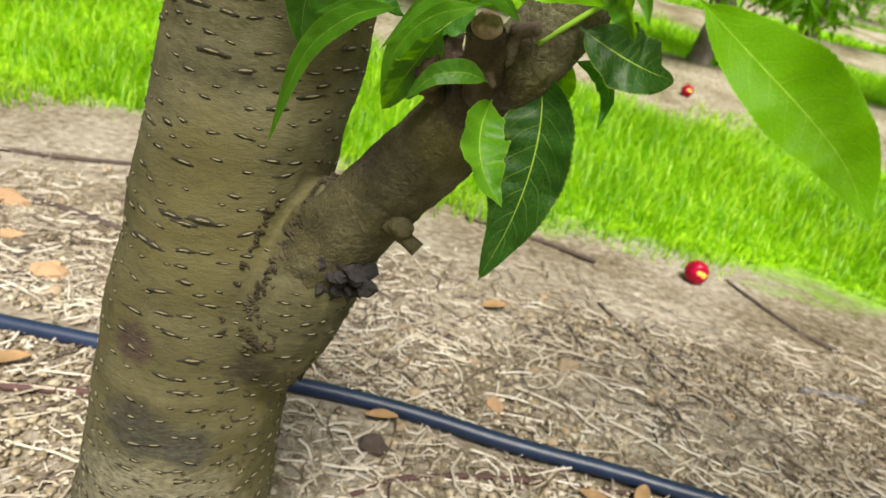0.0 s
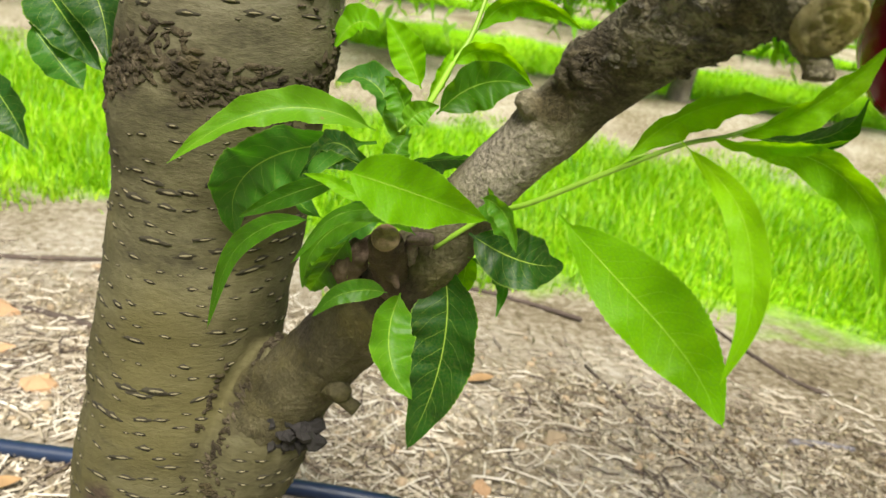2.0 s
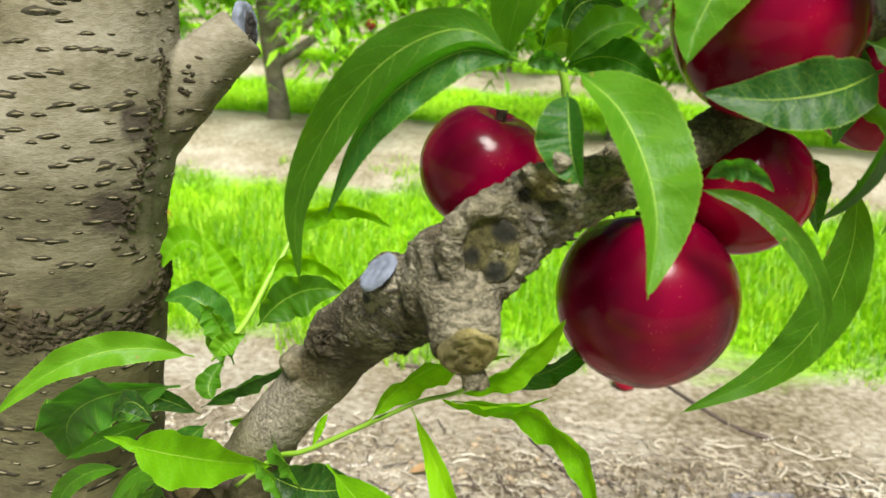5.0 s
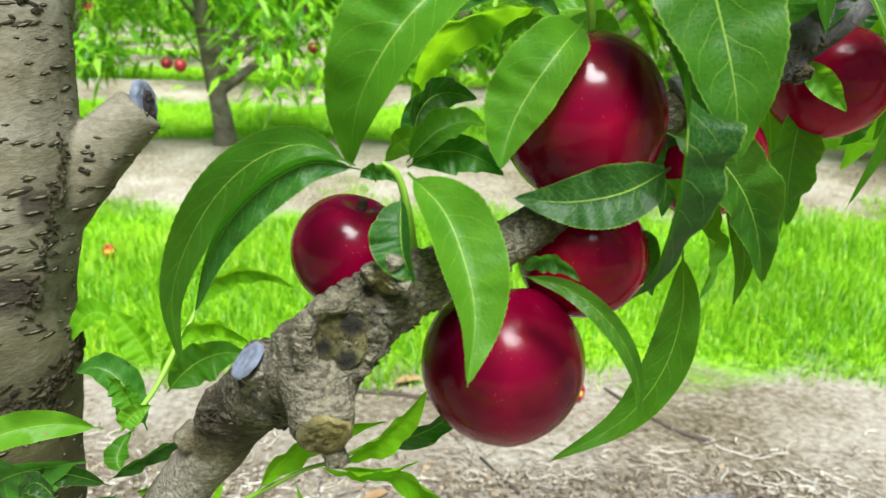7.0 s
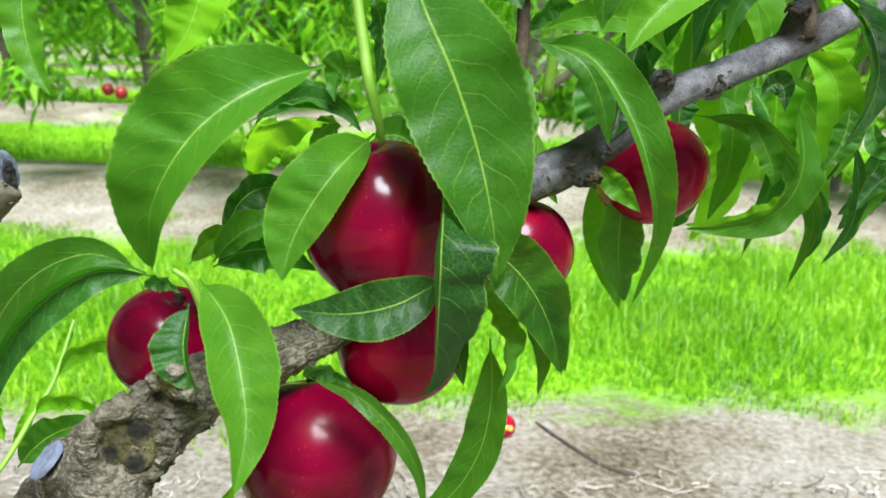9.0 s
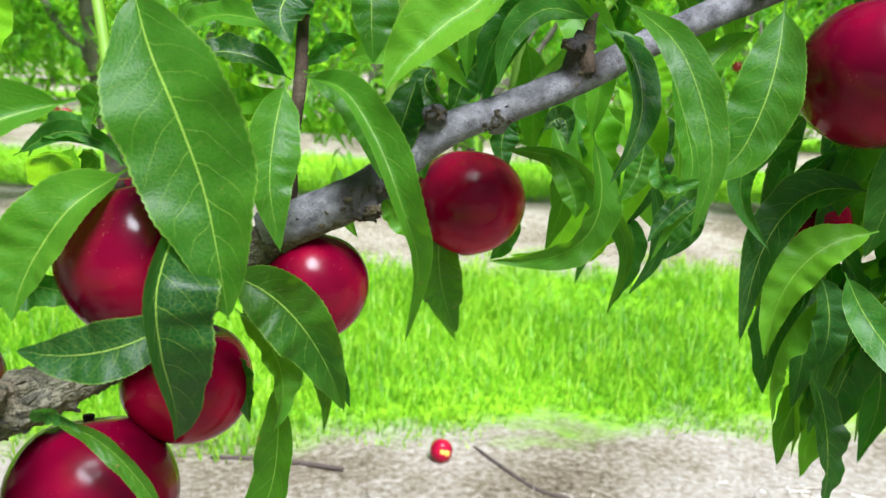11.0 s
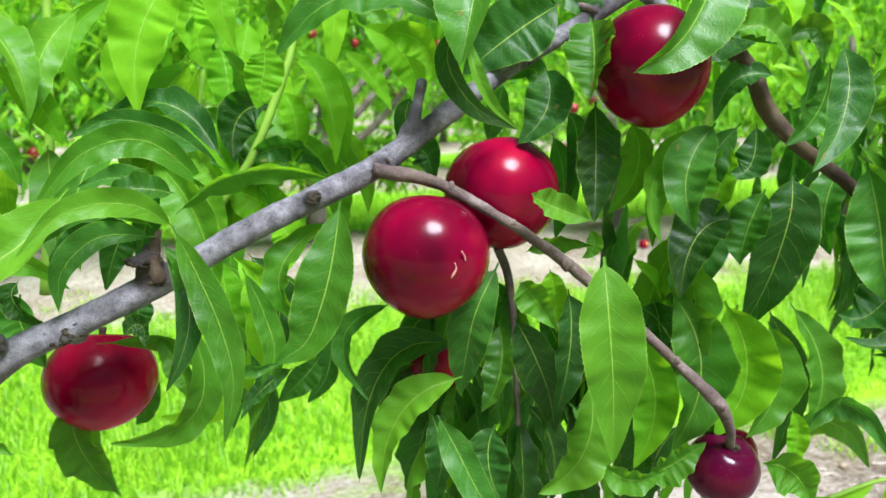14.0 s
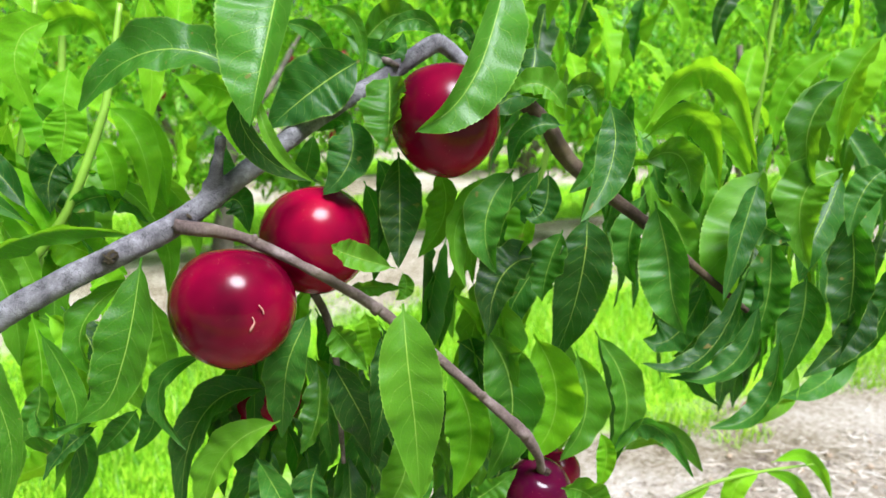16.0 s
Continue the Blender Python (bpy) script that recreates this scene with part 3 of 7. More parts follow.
twig([(0.007, 1.133, 0.003), (0.072, 1.097, 0.004), (0.173, 1.044, 0.004)], DARKTWIG, "short brown dead twig on bare soil", 4)
twig([(0.885, 1.68, 0.0035), (0.925, 1.55, 0.005), (0.97, 1.43, 0.0045), (1.033, 1.37, 0.004)], DARKTWIG, "crooked dark dead twig beside the fallen fruit", 5)
twig([(0.2, 1.72, 0.005), (0.383, 1.666, 0.006), (0.524, 1.6, 0.006)], DARKTWIG, "dark dead twig along the edge of the grass", 6)
twig([(-0.95, 1.45, 0.005), (-0.724, 1.502, 0.006), (-0.56, 1.575, 0.005)], DARKTWIG, "thin dark dead twig on pale soil", 7)
twig([(-0.66, 1.255, 0.006), (-0.523, 1.216, 0.008), (-0.42, 1.185, 0.007)], DARKTWIG, "thick dark dead twig on pale soil", 8)
twig([(0.5, 0.93, 0.003), (0.56, 0.915, 0.004), (0.65, 0.893, 0.003)], DARKTWIG, "short dark dead twig on straw", 9)
twig([(0.83, 1.137, 0.006), (0.89, 1.142, 0.007), (0.96, 1.143, 0.005)], GREY, "short silvery weathered stick on the straw", 10)


def stone(x, y, sizes, turn, label, mat=STONE):
    v, f = blob((x, y, height(x, y) + sizes[2] * 0.5), sizes, (0, 0, turn), 0.75, 38, 7, 5)
    return tagged(new("stone", mesh_from("stone", v, f, mat, False)), label, "stone", "stones on the soil")


stone(-0.465, 0.985, (0.034, 0.02, 0.015), 10, "flat ochre stone on the bare soil")
stone(-0.66, 1.22, (0.042, 0.024, 0.015), -5, "flat pinkish stone half sunk in the soil")
stone(-0.575, 1.08, (0.022, 0.014, 0.01), 30, "small pale yellow stone on the soil")
stone(0.235, 0.866, (0.026, 0.015, 0.013), -30, "light tan stone beside the pipe")
stone(0.073, 0.715, (0.018, 0.014, 0.015), 0, "dark brown clod of earth near the pipe", DARKTWIG)
stone(0.37, 1.03, (0.03, 0.018, 0.014), 40, "greyish brown clod among the straw", PEBBLE)


def dead_leaf(x, y, long, turn, label):
    verts, faces, n = [], [], 9
    for i in range(n):
        u = i / (n - 1)
        w = 0.2 * long * math.sin(math.pi * min(1, u * 0.97 + 0.02)) ** 0.8
        for k in (-1, 0, 1):
            q = Matrix.Rotation(radians(turn), 3, "Z") @ Vector(((u - 0.5) * long, k * w, 0.006 + abs(k) * w * 0.7 + 0.25 * long * (u - 0.5) ** 2))
            verts.append((x + q.x, y + q.y, height(x, y) + q.z + 0.004))
    for i in range(n - 1):
        for k in (0, 1):
            a = 3 * i + k
            faces.append((a, a + 1, a + 4, a + 3))
    return tagged(new("dead_leaf", mesh_from("dead_leaf", verts, faces, DEADLEAF)), label, "leaf", "dead leaves on the soil")


dead_leaf(-0.385, 0.735, 0.06, 35, "curled tan dead leaf beside the pipe")
dead_leaf(-0.405, 0.705, 0.05, 20, "curled brown dead leaf beside the pipe")
dead_leaf(0.078, 0.78, 0.045, 10, "orange-brown dead leaf touching the pipe")
dead_leaf(0.36, 1.75, 0.08, 15, "reddish brown dead leaf at the edge of the grass")
dead_leaf(0.25, 1.2, 0.06, 25, "red-brown dead leaf on the soil")
dead_leaf(0.36, 0.69, 0.06, -35, "crumpled tan dead leaf below the pipe")
dead_leaf(0.42, 0.72, 0.05, 65, "crumpled brown dead leaf below the pipe")

# ---- nectarines ----
def fruit_mesh(name, r, seam=0.06, tall=1.0, mat=SKIN):
    """A round fruit with a dip at the stalk, a faint seam and a blunt end."""
    segs, rings = 40, 28
    verts, faces = [], []
    for i in range(rings + 1):
        th = math.pi * i / rings
        for k in range(segs):
            ph = 2 * math.pi * k / segs
            rad = 1 - 0.2 * math.exp(-(th / 0.32) ** 2) + 0.025 * math.exp(-((math.pi - th) / 0.22) ** 2)
            rad *= 1 - seam * math.exp(-(((ph + math.pi) % (2 * math.pi) - math.pi) / 0.16) ** 2) * math.sin(th) ** 0.5
            d = Vector((math.sin(th) * math.cos(ph), math.sin(th) * math.sin(ph), math.cos(th) * tall))
            q = d * rad * r
            verts.append(q * (1 + 0.02 * noise.noise(q * 28 + Vector((r * 900, 0, 0)))))
    for i in range(rings):
        for k in range(segs):
            a, b = i * segs + k, i * segs + (k + 1) % segs
            faces.append((a, a + segs, b + segs, b))
    return mesh_from(name, verts, faces, mat)


def nectarine(at, r, turn, label, tall=0.98, stalk=True, mat=SKIN):
    ob = new("nectarine", fruit_mesh("nectarine", r, 0.022, tall, mat))
    ob.matrix_world = pose(*at, *turn)
    tagged(ob, label, "nectarine", "nectarines on the branch")
    if stalk:
        me = mesh_from("stalk", *tube([(0, 0, r * 0.7, 0.0035), (0.001, 0, r * 0.82, 0.0022), (0.001, 0.001, r * 0.95, 0.0026)], 6, 8, 0.2), STUB)
        under(ob, new("stalk", me), "short brown stalk")
    return ob


nectarine((0.283, 0.326, 0.690), 0.0376, (24, -6, 200), "large ripe dark crimson nectarine hanging below the limb", 1.0)
nectarine((0.214, 0.357, 0.735), 0.0275, (12, 8, 40), "dark crimson nectarine tucked behind the limb")
nectarine((0.311, 0.326, 0.803), 0.0345, (-10, 6, 120), "bright red nectarine sitting above the limb under leaves", 1.06)
nectarine((0.324, 0.348, 0.734), 0.031, (15, 10, 80), "red nectarine half hidden behind leaves below the limb")
nectarine((0.383, 0.357, 0.778), 0.0285, (24, -6, 165), "crimson nectarine with a waxy shine under the branch")
nectarine((0.475, 0.408, 0.809), 0.0333, (24, -4, 170), "dark red nectarine hanging close under the branch", 0.92)
nectarine((0.655, 0.322, 0.893), 0.0368, (28, 6, 150), "ripe crimson nectarine with a pale scratch on its skin")
nectarine((0.716, 0.347, 0.923), 0.0365, (26, 0, 190), "ripe crimson nectarine beside its neighbour under the branch")
nectarine((0.784, 0.297, 1.001), 0.0335, (22, 4, 170), "crimson nectarine half covered by a curled leaf", 1.06)
nectarine((0.842, 0.264, 0.747), 0.0235, (12, 20, 300), "small dark purple-red nectarine at the end of a twig", 1.0, True, SKIN_PURPLE)
nectarine((0.893, 0.305, 0.727), 0.018, (12, 20, 100), "small bright red nectarine behind a dark one")
nectarine((0.69, 0.39, 0.8), 0.026, (0, 0, 30), "crimson nectarine hidden among the drooping leaves")


scratched = [ob for ob in scene.objects if "scratch" in ob.get("label", "")][0]
bpy.context.view_layer.update()
for rows in ([(0.6565, 0.2852, 0.8975, 0.0003), (0.6575, 0.2853, 0.894, 0.0005), (0.6555, 0.2854, 0.8905, 0.0007), (0.6548, 0.2855, 0.889, 0.0003)], [(0.6605, 0.2852, 0.9035, 0.0004), (0.6625, 0.2858, 0.9005, 0.0004), (0.663, 0.2856, 0.898, 0.0004)]):
    mark = under(scratched, new("scar", mesh_from("scar", *tube(rows, 10, 6, 0.4, 300), bpy.data.materials.get("scar_skin") or plain("scar_skin", (0.45, 0.2, 0.16), 0.8, 0.3, 300))), "pale healed scratch")
    mark.matrix_parent_inverse = scratched.matrix_world.inverted()
for x, y, r, label in ((0.78, 1.625, 0.03, "fallen red nectarine with a split yellow side at the grass edge"), (2.71, 1.43, 0.03, "fallen red nectarine lying in the grass"),
                       (1.265, 3.6, 0.03, "fallen rotting nectarine on the far soil strip"), (3.5, 3.6, 0.03, "fallen red nectarine on the far soil strip"), (-0.75, 2.9, 0.03, "fallen red nectarine in the far grass")):
    ob = new("nectarine", fruit_mesh("nectarine", r, 0.06, 1.0, SKIN_FALLEN))
    ob.matrix_world = pose(x, y, height(x, y) + r * 0.88, 62, 10, -15)
    tagged(ob, label, "nectarine", "fallen nectarines")
    v, f = blob((r * 0.22, -r * 0.1, r * 0.72), (r * 0.5, r * 0.36, r * 0.2), (0, 0, 0), 0.3, 200)
    under(ob, new("flesh", mesh_from("flesh", v, f, bpy.data.materials.get("yellow_flesh") or plain("yellow_flesh", (0.75, 0.42, 0.05), 0.6, 0.25, 150))), "split yellow flesh")

# ---- the near tree ----
tree = new("nectarine_tree")
tree.location = (-0.08, 0.48, height(-0.08, 0.48))
bpy.context.view_layer.update()
BACK = tree.matrix_world.inverted()
tagged(tree, "pruned nectarine tree with olive-grey bark, low fruiting limb and green leaves", "fruit tree")


def keep(ob, label=""):
    """Leaves a part of the near tree where its numbers put it."""
    if label:
        ob["label"] = label
    ob.matrix_parent_inverse = BACK
    return ob


TRUNK_LINE = [(-0.1, 0.472, -0.06, 0.093), (-0.092, 0.474, 0.04, 0.083), (-0.083, 0.478, 0.149, 0.0765), (-0.074, 0.48, 0.264, 0.070), (-0.065, 0.487, 0.353, 0.0665), (-0.056, 0.498, 0.455, 0.0635),
              (-0.05, 0.505, 0.505, 0.063), (-0.045, 0.508, 0.572, 0.066), (-0.041, 0.511, 0.612, 0.067), (-0.039, 0.512, 0.644, 0.0635), (-0.034, 0.522, 0.70, 0.066), (-0.028, 0.54, 0.77, 0.061),
              (-0.02, 0.57, 0.86, 0.056), (-0.005, 0.62, 1.0, 0.052), (0.02, 0.69, 1.2, 0.047), (0.03, 0.75, 1.4, 0.042)]
rng = random.Random(21)
stub_arm = tube([(-0.02, 0.53, 0.675, 0.034), (0.015, 0.538, 0.71, 0.0265), (0.045, 0.55, 0.742, 0.021), (0.073, 0.559, 0.77, 0.0175)], 16, 14, 0.12, 50, 3)
root_flare = [tube([(-0.09, 0.47, 0.1, 0.05), (-0.09 + 0.1 * math.cos(a), 0.47 + 0.1 * math.sin(a), 0.0, 0.03), (-0.09 + 0.17 * math.cos(a), 0.47 + 0.17 * math.sin(a), -0.05, 0.015)], 8, 10) for a in (0.4, 1.7, 2.9, 4.1, 5.3)]
limb_foot = tube([(-0.04, 0.475, 0.27, 0.04), (-0.012, 0.462, 0.335, 0.042), (0.012, 0.455, 0.39, 0.034), (0.03, 0.448, 0.425, 0.029)], 14, 16)
trunk = keep(melted("trunk", [tube(TRUNK_LINE, 60, 28, 0.05, 25, 1), stub_arm, limb_foot] + root_flare, BARK, tree, 0.0026, "olive-grey bark with a rough ring and pruning scars", [(0.0016, 0.02), (0.006, 0.09)]))

LIMB_LINE = [(-0.010, 0.463, 0.345, 0.0340), (0.014, 0.452, 0.395, 0.0310), (0.035, 0.440, 0.432, 0.0262), (0.056, 0.425, 0.467, 0.0245), (0.082, 0.398, 0.515, 0.0215),
             (0.104, 0.380, 0.560, 0.0180), (0.124, 0.370, 0.599, 0.0150), (0.150, 0.361, 0.638, 0.0160), (0.164, 0.349, 0.662, 0.0175), (0.179, 0.332, 0.681, 0.0185), (0.193, 0.315, 0.696, 0.0172), (0.209, 0.303, 0.714, 0.0148), (0.224, 0.302, 0.732, 0.0142), (0.254, 0.313, 0.742, 0.0122), (0.292, 0.330, 0.753, 0.0098), (0.331, 0.342, 0.776, 0.0092), (0.362, 0.347, 0.804, 0.0098), (0.400, 0.345, 0.824, 0.0105)]
knobs = [tube([(0.199, 0.31, 0.714, 0.02), (0.2, 0.297, 0.705, 0.0165), (0.202, 0.284, 0.697, 0.0138), (0.203, 0.2765, 0.6925, 0.0122), (0.2032, 0.2748, 0.6915, 0.0105)], 10, 16, 0.2, 120, 5),
         blob((0.196, 0.297, 0.704), (0.017, 0.014, 0.013), (0, 0, 0), 0.3, 100), tube([(0.226, 0.296, 0.745, 0.006), (0.229, 0.286, 0.753, 0.0042), (0.231, 0.282, 0.759, 0.0036)], 8, 9, 0.5, 260, 3),
         tube([(0.226, 0.294, 0.745, 0.005), (0.233, 0.284, 0.7475, 0.0038), (0.237, 0.281, 0.747, 0.0036)], 8, 9, 0.5, 260, 4), blob((0.222, 0.288, 0.751), (0.004, 0.004, 0.0045), (0, 0, 0), 0.6, 260),
         tube([(0.178, 0.318, 0.686, 0.006), (0.184, 0.302, 0.69, 0.005), (0.189, 0.295, 0.693, 0.003)], 8, 9, 0.5, 200, 5),
         tube([(0.2, 0.285, 0.688, 0.005), (0.206, 0.279, 0.679, 0.0045), (0.207, 0.277, 0.674, 0.005)], 6, 8, 0.3, 120, 6),
         tube([(0.187, 0.322, 0.69, 0.0165), (0.179, 0.317, 0.697, 0.0125), (0.1722, 0.3115, 0.7035, 0.0092)], 8, 14, 0.15, 90, 7), blob((0.189, 0.314, 0.706), (0.009, 0.009, 0.008), (0, 0, 0), 0.3, 110), blob((0.153, 0.352, 0.658), (0.013, 0.012, 0.013), (0, 0, 0), 0.2, 90),
         blob((0.133, 0.362, 0.635), (0.009, 0.012, 0.006), (0, 30, 0), 0.3, 120),
         blob((0.25, 0.302, 0.748), (0.012, 0.008, 0.006), (0, -30, 0), 0.5, 150), blob((0.237, 0.298, 0.731), (0.004, 0.005, 0.005), (0, 0, 0), 0.5, 150),
         blob((0.057, 0.41, 0.437), (0.008, 0.007, 0.007), (0, 0, 0), 0.3, 100)]
for k in range(22):   # raised lip round the old scar
    a = 2 * math.pi * k / 22
    knobs.append(blob((0.2095 + 0.0142 * math.cos(a), 0.2895 + 0.003 * math.cos(a), 0.7235 + 0.0155 * math.sin(a)), (0.005, 0.0062, 0.005), (0, 0, 0), 0.5, 220, 8, 6))
for k in range(20):   # lip of the lower scar
    a = 2 * math.pi * k / 20
    knobs.append(blob((0.1525 + 0.0115 * math.cos(a), 0.3445 + 0.004 * abs(math.cos(a)), 0.6575 + 0.0095 * math.sin(a) + 0.003 * math.cos(a)), (0.0038, 0.0045, 0.0026), (0, 0, 0), 0.4, 200, 8, 6))
limb_mid = along(LIMB_LINE, 140)
for k in range(230):   # small bark folds round the old cuts
    i = rng.randrange(72, 112)
    way = Vector(limb_mid[i + 1, :3] - limb_mid[i, :3]).normalized()
    out = Vector((rng.uniform(-1, 1), rng.uniform(-1, 0.3), rng.uniform(-1, 1)))
    out = (out - way * out.dot(way)).normalized()
    turn = [math.degrees(q) for q in out.to_track_quat("Z", "Y").to_euler()]
    knobs.append(blob(Vector(limb_mid[i, :3]) + out * limb_mid[i, 3], (rng.uniform(0.002, 0.006), rng.uniform(0.0012, 0.003), 0.0022), turn, 0.4, 200, 7, 5))
limb = keep(melted("limb", [tube(LIMB_LINE, 70, 20, 0.1, 40, 2)] + knobs, LIMB, tree, 0.00095, "knobbly low limb with moss and old pruning scars", [(0.001, 0.002), (0.0015, 0.009), (0.002, 0.03)]))

BRANCH_LINE = [(0.36, 0.346, 0.808, 0.0101), (0.405, 0.342, 0.828, 0.0097), (0.44, 0.336, 0.857, 0.0078), (0.475, 0.342, 0.87, 0.0076), (0.515, 0.347, 0.886, 0.0076), (0.553, 0.345, 0.907, 0.0072), (0.592, 0.341, 0.925, 0.0071), (0.632, 0.341, 0.943, 0.0070),
               (0.665, 0.341, 0.965, 0.0067), (0.715, 0.345, 0.998, 0.0062), (0.765, 0.343, 1.026, 0.0059), (0.795, 0.336, 1.046, 0.0060), (0.804, 0.334, 1.046, 0.0056), (0.818, 0.327, 1.033, 0.0050), (0.836, 0.305, 1.015, 0.0044)]
buds = [blob((0.592, 0.334, 0.928), (0.0045, 0.005, 0.0045), (0, 0, 0), 0.3, 200), blob((0.436, 0.33, 0.866), (0.006, 0.006, 0.005), (0, 0, 0), 0.4, 200), blob((0.408, 0.335, 0.821), (0.006, 0.005, 0.006), (0, 0, 0), 0.5, 200),
        tube([(0.508, 0.346, 0.885, 0.008), (0.508, 0.344, 0.897, 0.006), (0.509, 0.342, 0.905, 0.0045)], 8, 10, 0.5, 150, 8), blob((0.503, 0.338, 0.9), (0.005, 0.004, 0.004), (0, 0, 0), 0.6, 200),
        tube([(0.648, 0.341, 0.955, 0.006), (0.653, 0.338, 0.97, 0.0042), (0.657, 0.335, 0.992, 0.003)], 8, 8, 0.3, 150, 9), blob((0.47, 0.345, 0.862), (0.005, 0.005, 0.006), (0, 0, 0), 0.5, 200)]
branch = keep(melted("branch", [tube(BRANCH_LINE, 90, 14, 0.08, 60, 4)] + buds, GREY, tree, 0.0013, "smooth grey fruiting branch with bud scars", [(0.0012, 0.01)]))
keep(under(tree, new("twig", mesh_from("twig", *merge(*[blob(p, (k, k, k * 1.1), (0, 30, 0), 0.5, 260, 8, 6) for p, k in (((0.669, 0.3205, 0.933), 0.0022), ((0.7035, 0.3085, 0.9115), 0.002), ((0.738, 0.302, 0.885), 0.004), ((0.765, 0.2865, 0.8615), 0.0024), ((0.795, 0.2645, 0.829), 0.0024), ((0.817, 0.248, 0.804), 0.004))], tube([(0.628, 0.335, 0.942, 0.0048), (0.65, 0.326, 0.938, 0.0038), (0.669, 0.322, 0.931, 0.0035), (0.7035, 0.31, 0.91, 0.0031), (0.738, 0.304, 0.886, 0.0037), (0.765, 0.288, 0.86, 0.0034),
                                                    (0.795, 0.266, 0.828, 0.0033), (0.817, 0.25, 0.804, 0.0042), (0.832, 0.252, 0.782, 0.0032), (0.84, 0.258, 0.766, 0.003)], 60, 9, 0.25, 120, 6)), TWIG))), "slender red-brown fruiting twig")


def disc_cut(at, facing, r, mat, parent, label, squash=1.0, thick=0.0025, spin=0.0):
    """A sawn or healed cut: a slightly domed, uneven disc."""
    q = Vector(facing).to_track_quat("Z", "Y").to_matrix() @ Matrix.Rotation(radians(spin), 3, "Z")
    verts, faces, segs = [], [], 22
    for ring, up in ((0.0, 0.9), (0.2, 0.75), (0.3, 0.95), (0.4, 0.7), (0.5, 0.92), (0.6, 0.68), (0.7, 0.9), (0.8, 0.66), (0.88, 0.85), (1.0, 0.4), (1.03, -1.5)):
        for k in range(segs):
            a = 2 * math.pi * k / segs
            d = Vector((math.cos(a) * r * ring * squash, math.sin(a) * r * ring, up * thick))
            d += Vector((0, 0, thick * 0.8 * noise.noise(d * 400)))
            verts.append(Vector(at) + q @ d)
    for i in range(10):
        for k in range(segs):
            a, b = i * segs + k, i * segs + (k + 1) % segs
            faces.append((a, a + segs, b + segs, b))
    return keep(under(parent, new("pruning_cut", mesh_from("pruning_cut", verts, faces, mat)), label))


disc_cut((0.2033, 0.2738, 0.6912), (0.1, -1, -0.35), 0.0108, WOOD, tree, "mossy sawn end with growth rings")
disc_cut((0.2095, 0.2868, 0.7235), (-0.1, -1, 0.05), 0.0128, SCAR, tree, "healed black and mossy scar", 0.85, 0.0018)
disc_cut((0.1705, 0.3098, 0.7048), (-0.66, -0.22, 0.72), 0.0088, CHALK, tree, "grey sealed cut", 0.9, 0.0009)
disc_cut((0.152, 0.3425, 0.6575), (0.1, -1, 0.1), 0.0085, LIMB, tree, "dark healed scar", 1.15, 0.0035)
disc_cut((0.0755, 0.5605, 0.7725), (0.9, -0.45, 0.1), 0.0165, CHALK, tree, "blue-grey sealed stub end", 0.62)
disc_cut((0.0775, 0.5595, 0.7725), (0.9, -0.45, 0.1), 0.010, ROTTEN, tree, "dark heart of the stub", 0.5)
keep(under(tree, new("stub", mesh_from("stub", *tube([(-0.09, 0.53, 0.655, 0.02), (-0.118, 0.517, 0.665, 0.0165), (-0.129, 0.505, 0.67, 0.016)], 8, 14, 0.15, 80, 3), STUB))), "dark pruned stub")
disc_cut((-0.1297, 0.504, 0.6702), (-0.35, -1, 0.1), 0.0135, FRESH, tree, "brown sawn face")
keep(melted("stub", [tube([(0.088, 0.39, 0.522, 0.014), (0.082, 0.377, 0.536, 0.0105), (0.0785, 0.3665, 0.552, 0.0088), (0.077, 0.361, 0.561, 0.0084), (0.0766, 0.3595, 0.5635, 0.0072)], 14, 16, 0.22, 110, 4), blob((0.062, 0.38, 0.542), (0.008, 0.007, 0.012), (0, 20, 0), 0.8, 170), blob((0.055, 0.386, 0.53), (0.007, 0.006, 0.01), (0, -20, 0), 0.8, 170),
                     tube([(0.0815, 0.369, 0.543, 0.0035), (0.083, 0.3605, 0.5425, 0.0024), (0.0855, 0.357, 0.5395, 0.001)], 6, 8, 0.3, 150, 7)], STUB, tree, 0.0009, "dark stub with a sawn end", [(0.0022, 0.005), (0.001, 0.002)]))
disc_cut((0.0766, 0.3588, 0.5643), (-0.06, -0.75, 0.66), 0.0068, FRESH, tree, "pale brown sawn face")
keep(under(tree, new("stub", mesh_from("stub", *tube([(0.05, 0.415, 0.437, 0.007), (0.062, 0.41, 0.43, 0.0045), (0.069, 0.408, 0.426, 0.005)], 8, 9, 0.25, 120, 3), LIMB))), "small broken twig stub")
rot = [blob((0.03 + rng.gauss(0, 0.008), 0.428 + rng.gauss(0, 0.005), 0.385 + rng.gauss(0, 0.009)), (rng.uniform(0.003, 0.009), 0.006, rng.uniform(0.003, 0.008)), (rng.uniform(0, 90), 0, 0), 0.9, 220, 8, 6) for _ in range(26)]
keep(under(tree, new("rotten_stub", mesh_from("rotten_stub", *merge(*rot), ROTTEN, False))), "black crumbling rotten stub")


bpy.context.view_layer.update()
GRAPH = bpy.context.evaluated_depsgraph_get()
TRUNK_MID = along(TRUNK_LINE, 160)


def on_trunk(a, z):
    """The bark's surface and its outward direction at a height, towards an angle."""
    c = TRUNK_MID[int(np.argmin(abs(TRUNK_MID[:, 2] - z)))]
    out = Vector((math.cos(a), math.sin(a), 0))
    hit, at, normal, _ = trunk.ray_cast(Vector((c[0], c[1], z)) + out * 0.3, -out, depsgraph=GRAPH)
    return (at, normal) if hit else (Vector((c[0], c[1], z)) + out * c[3], out)


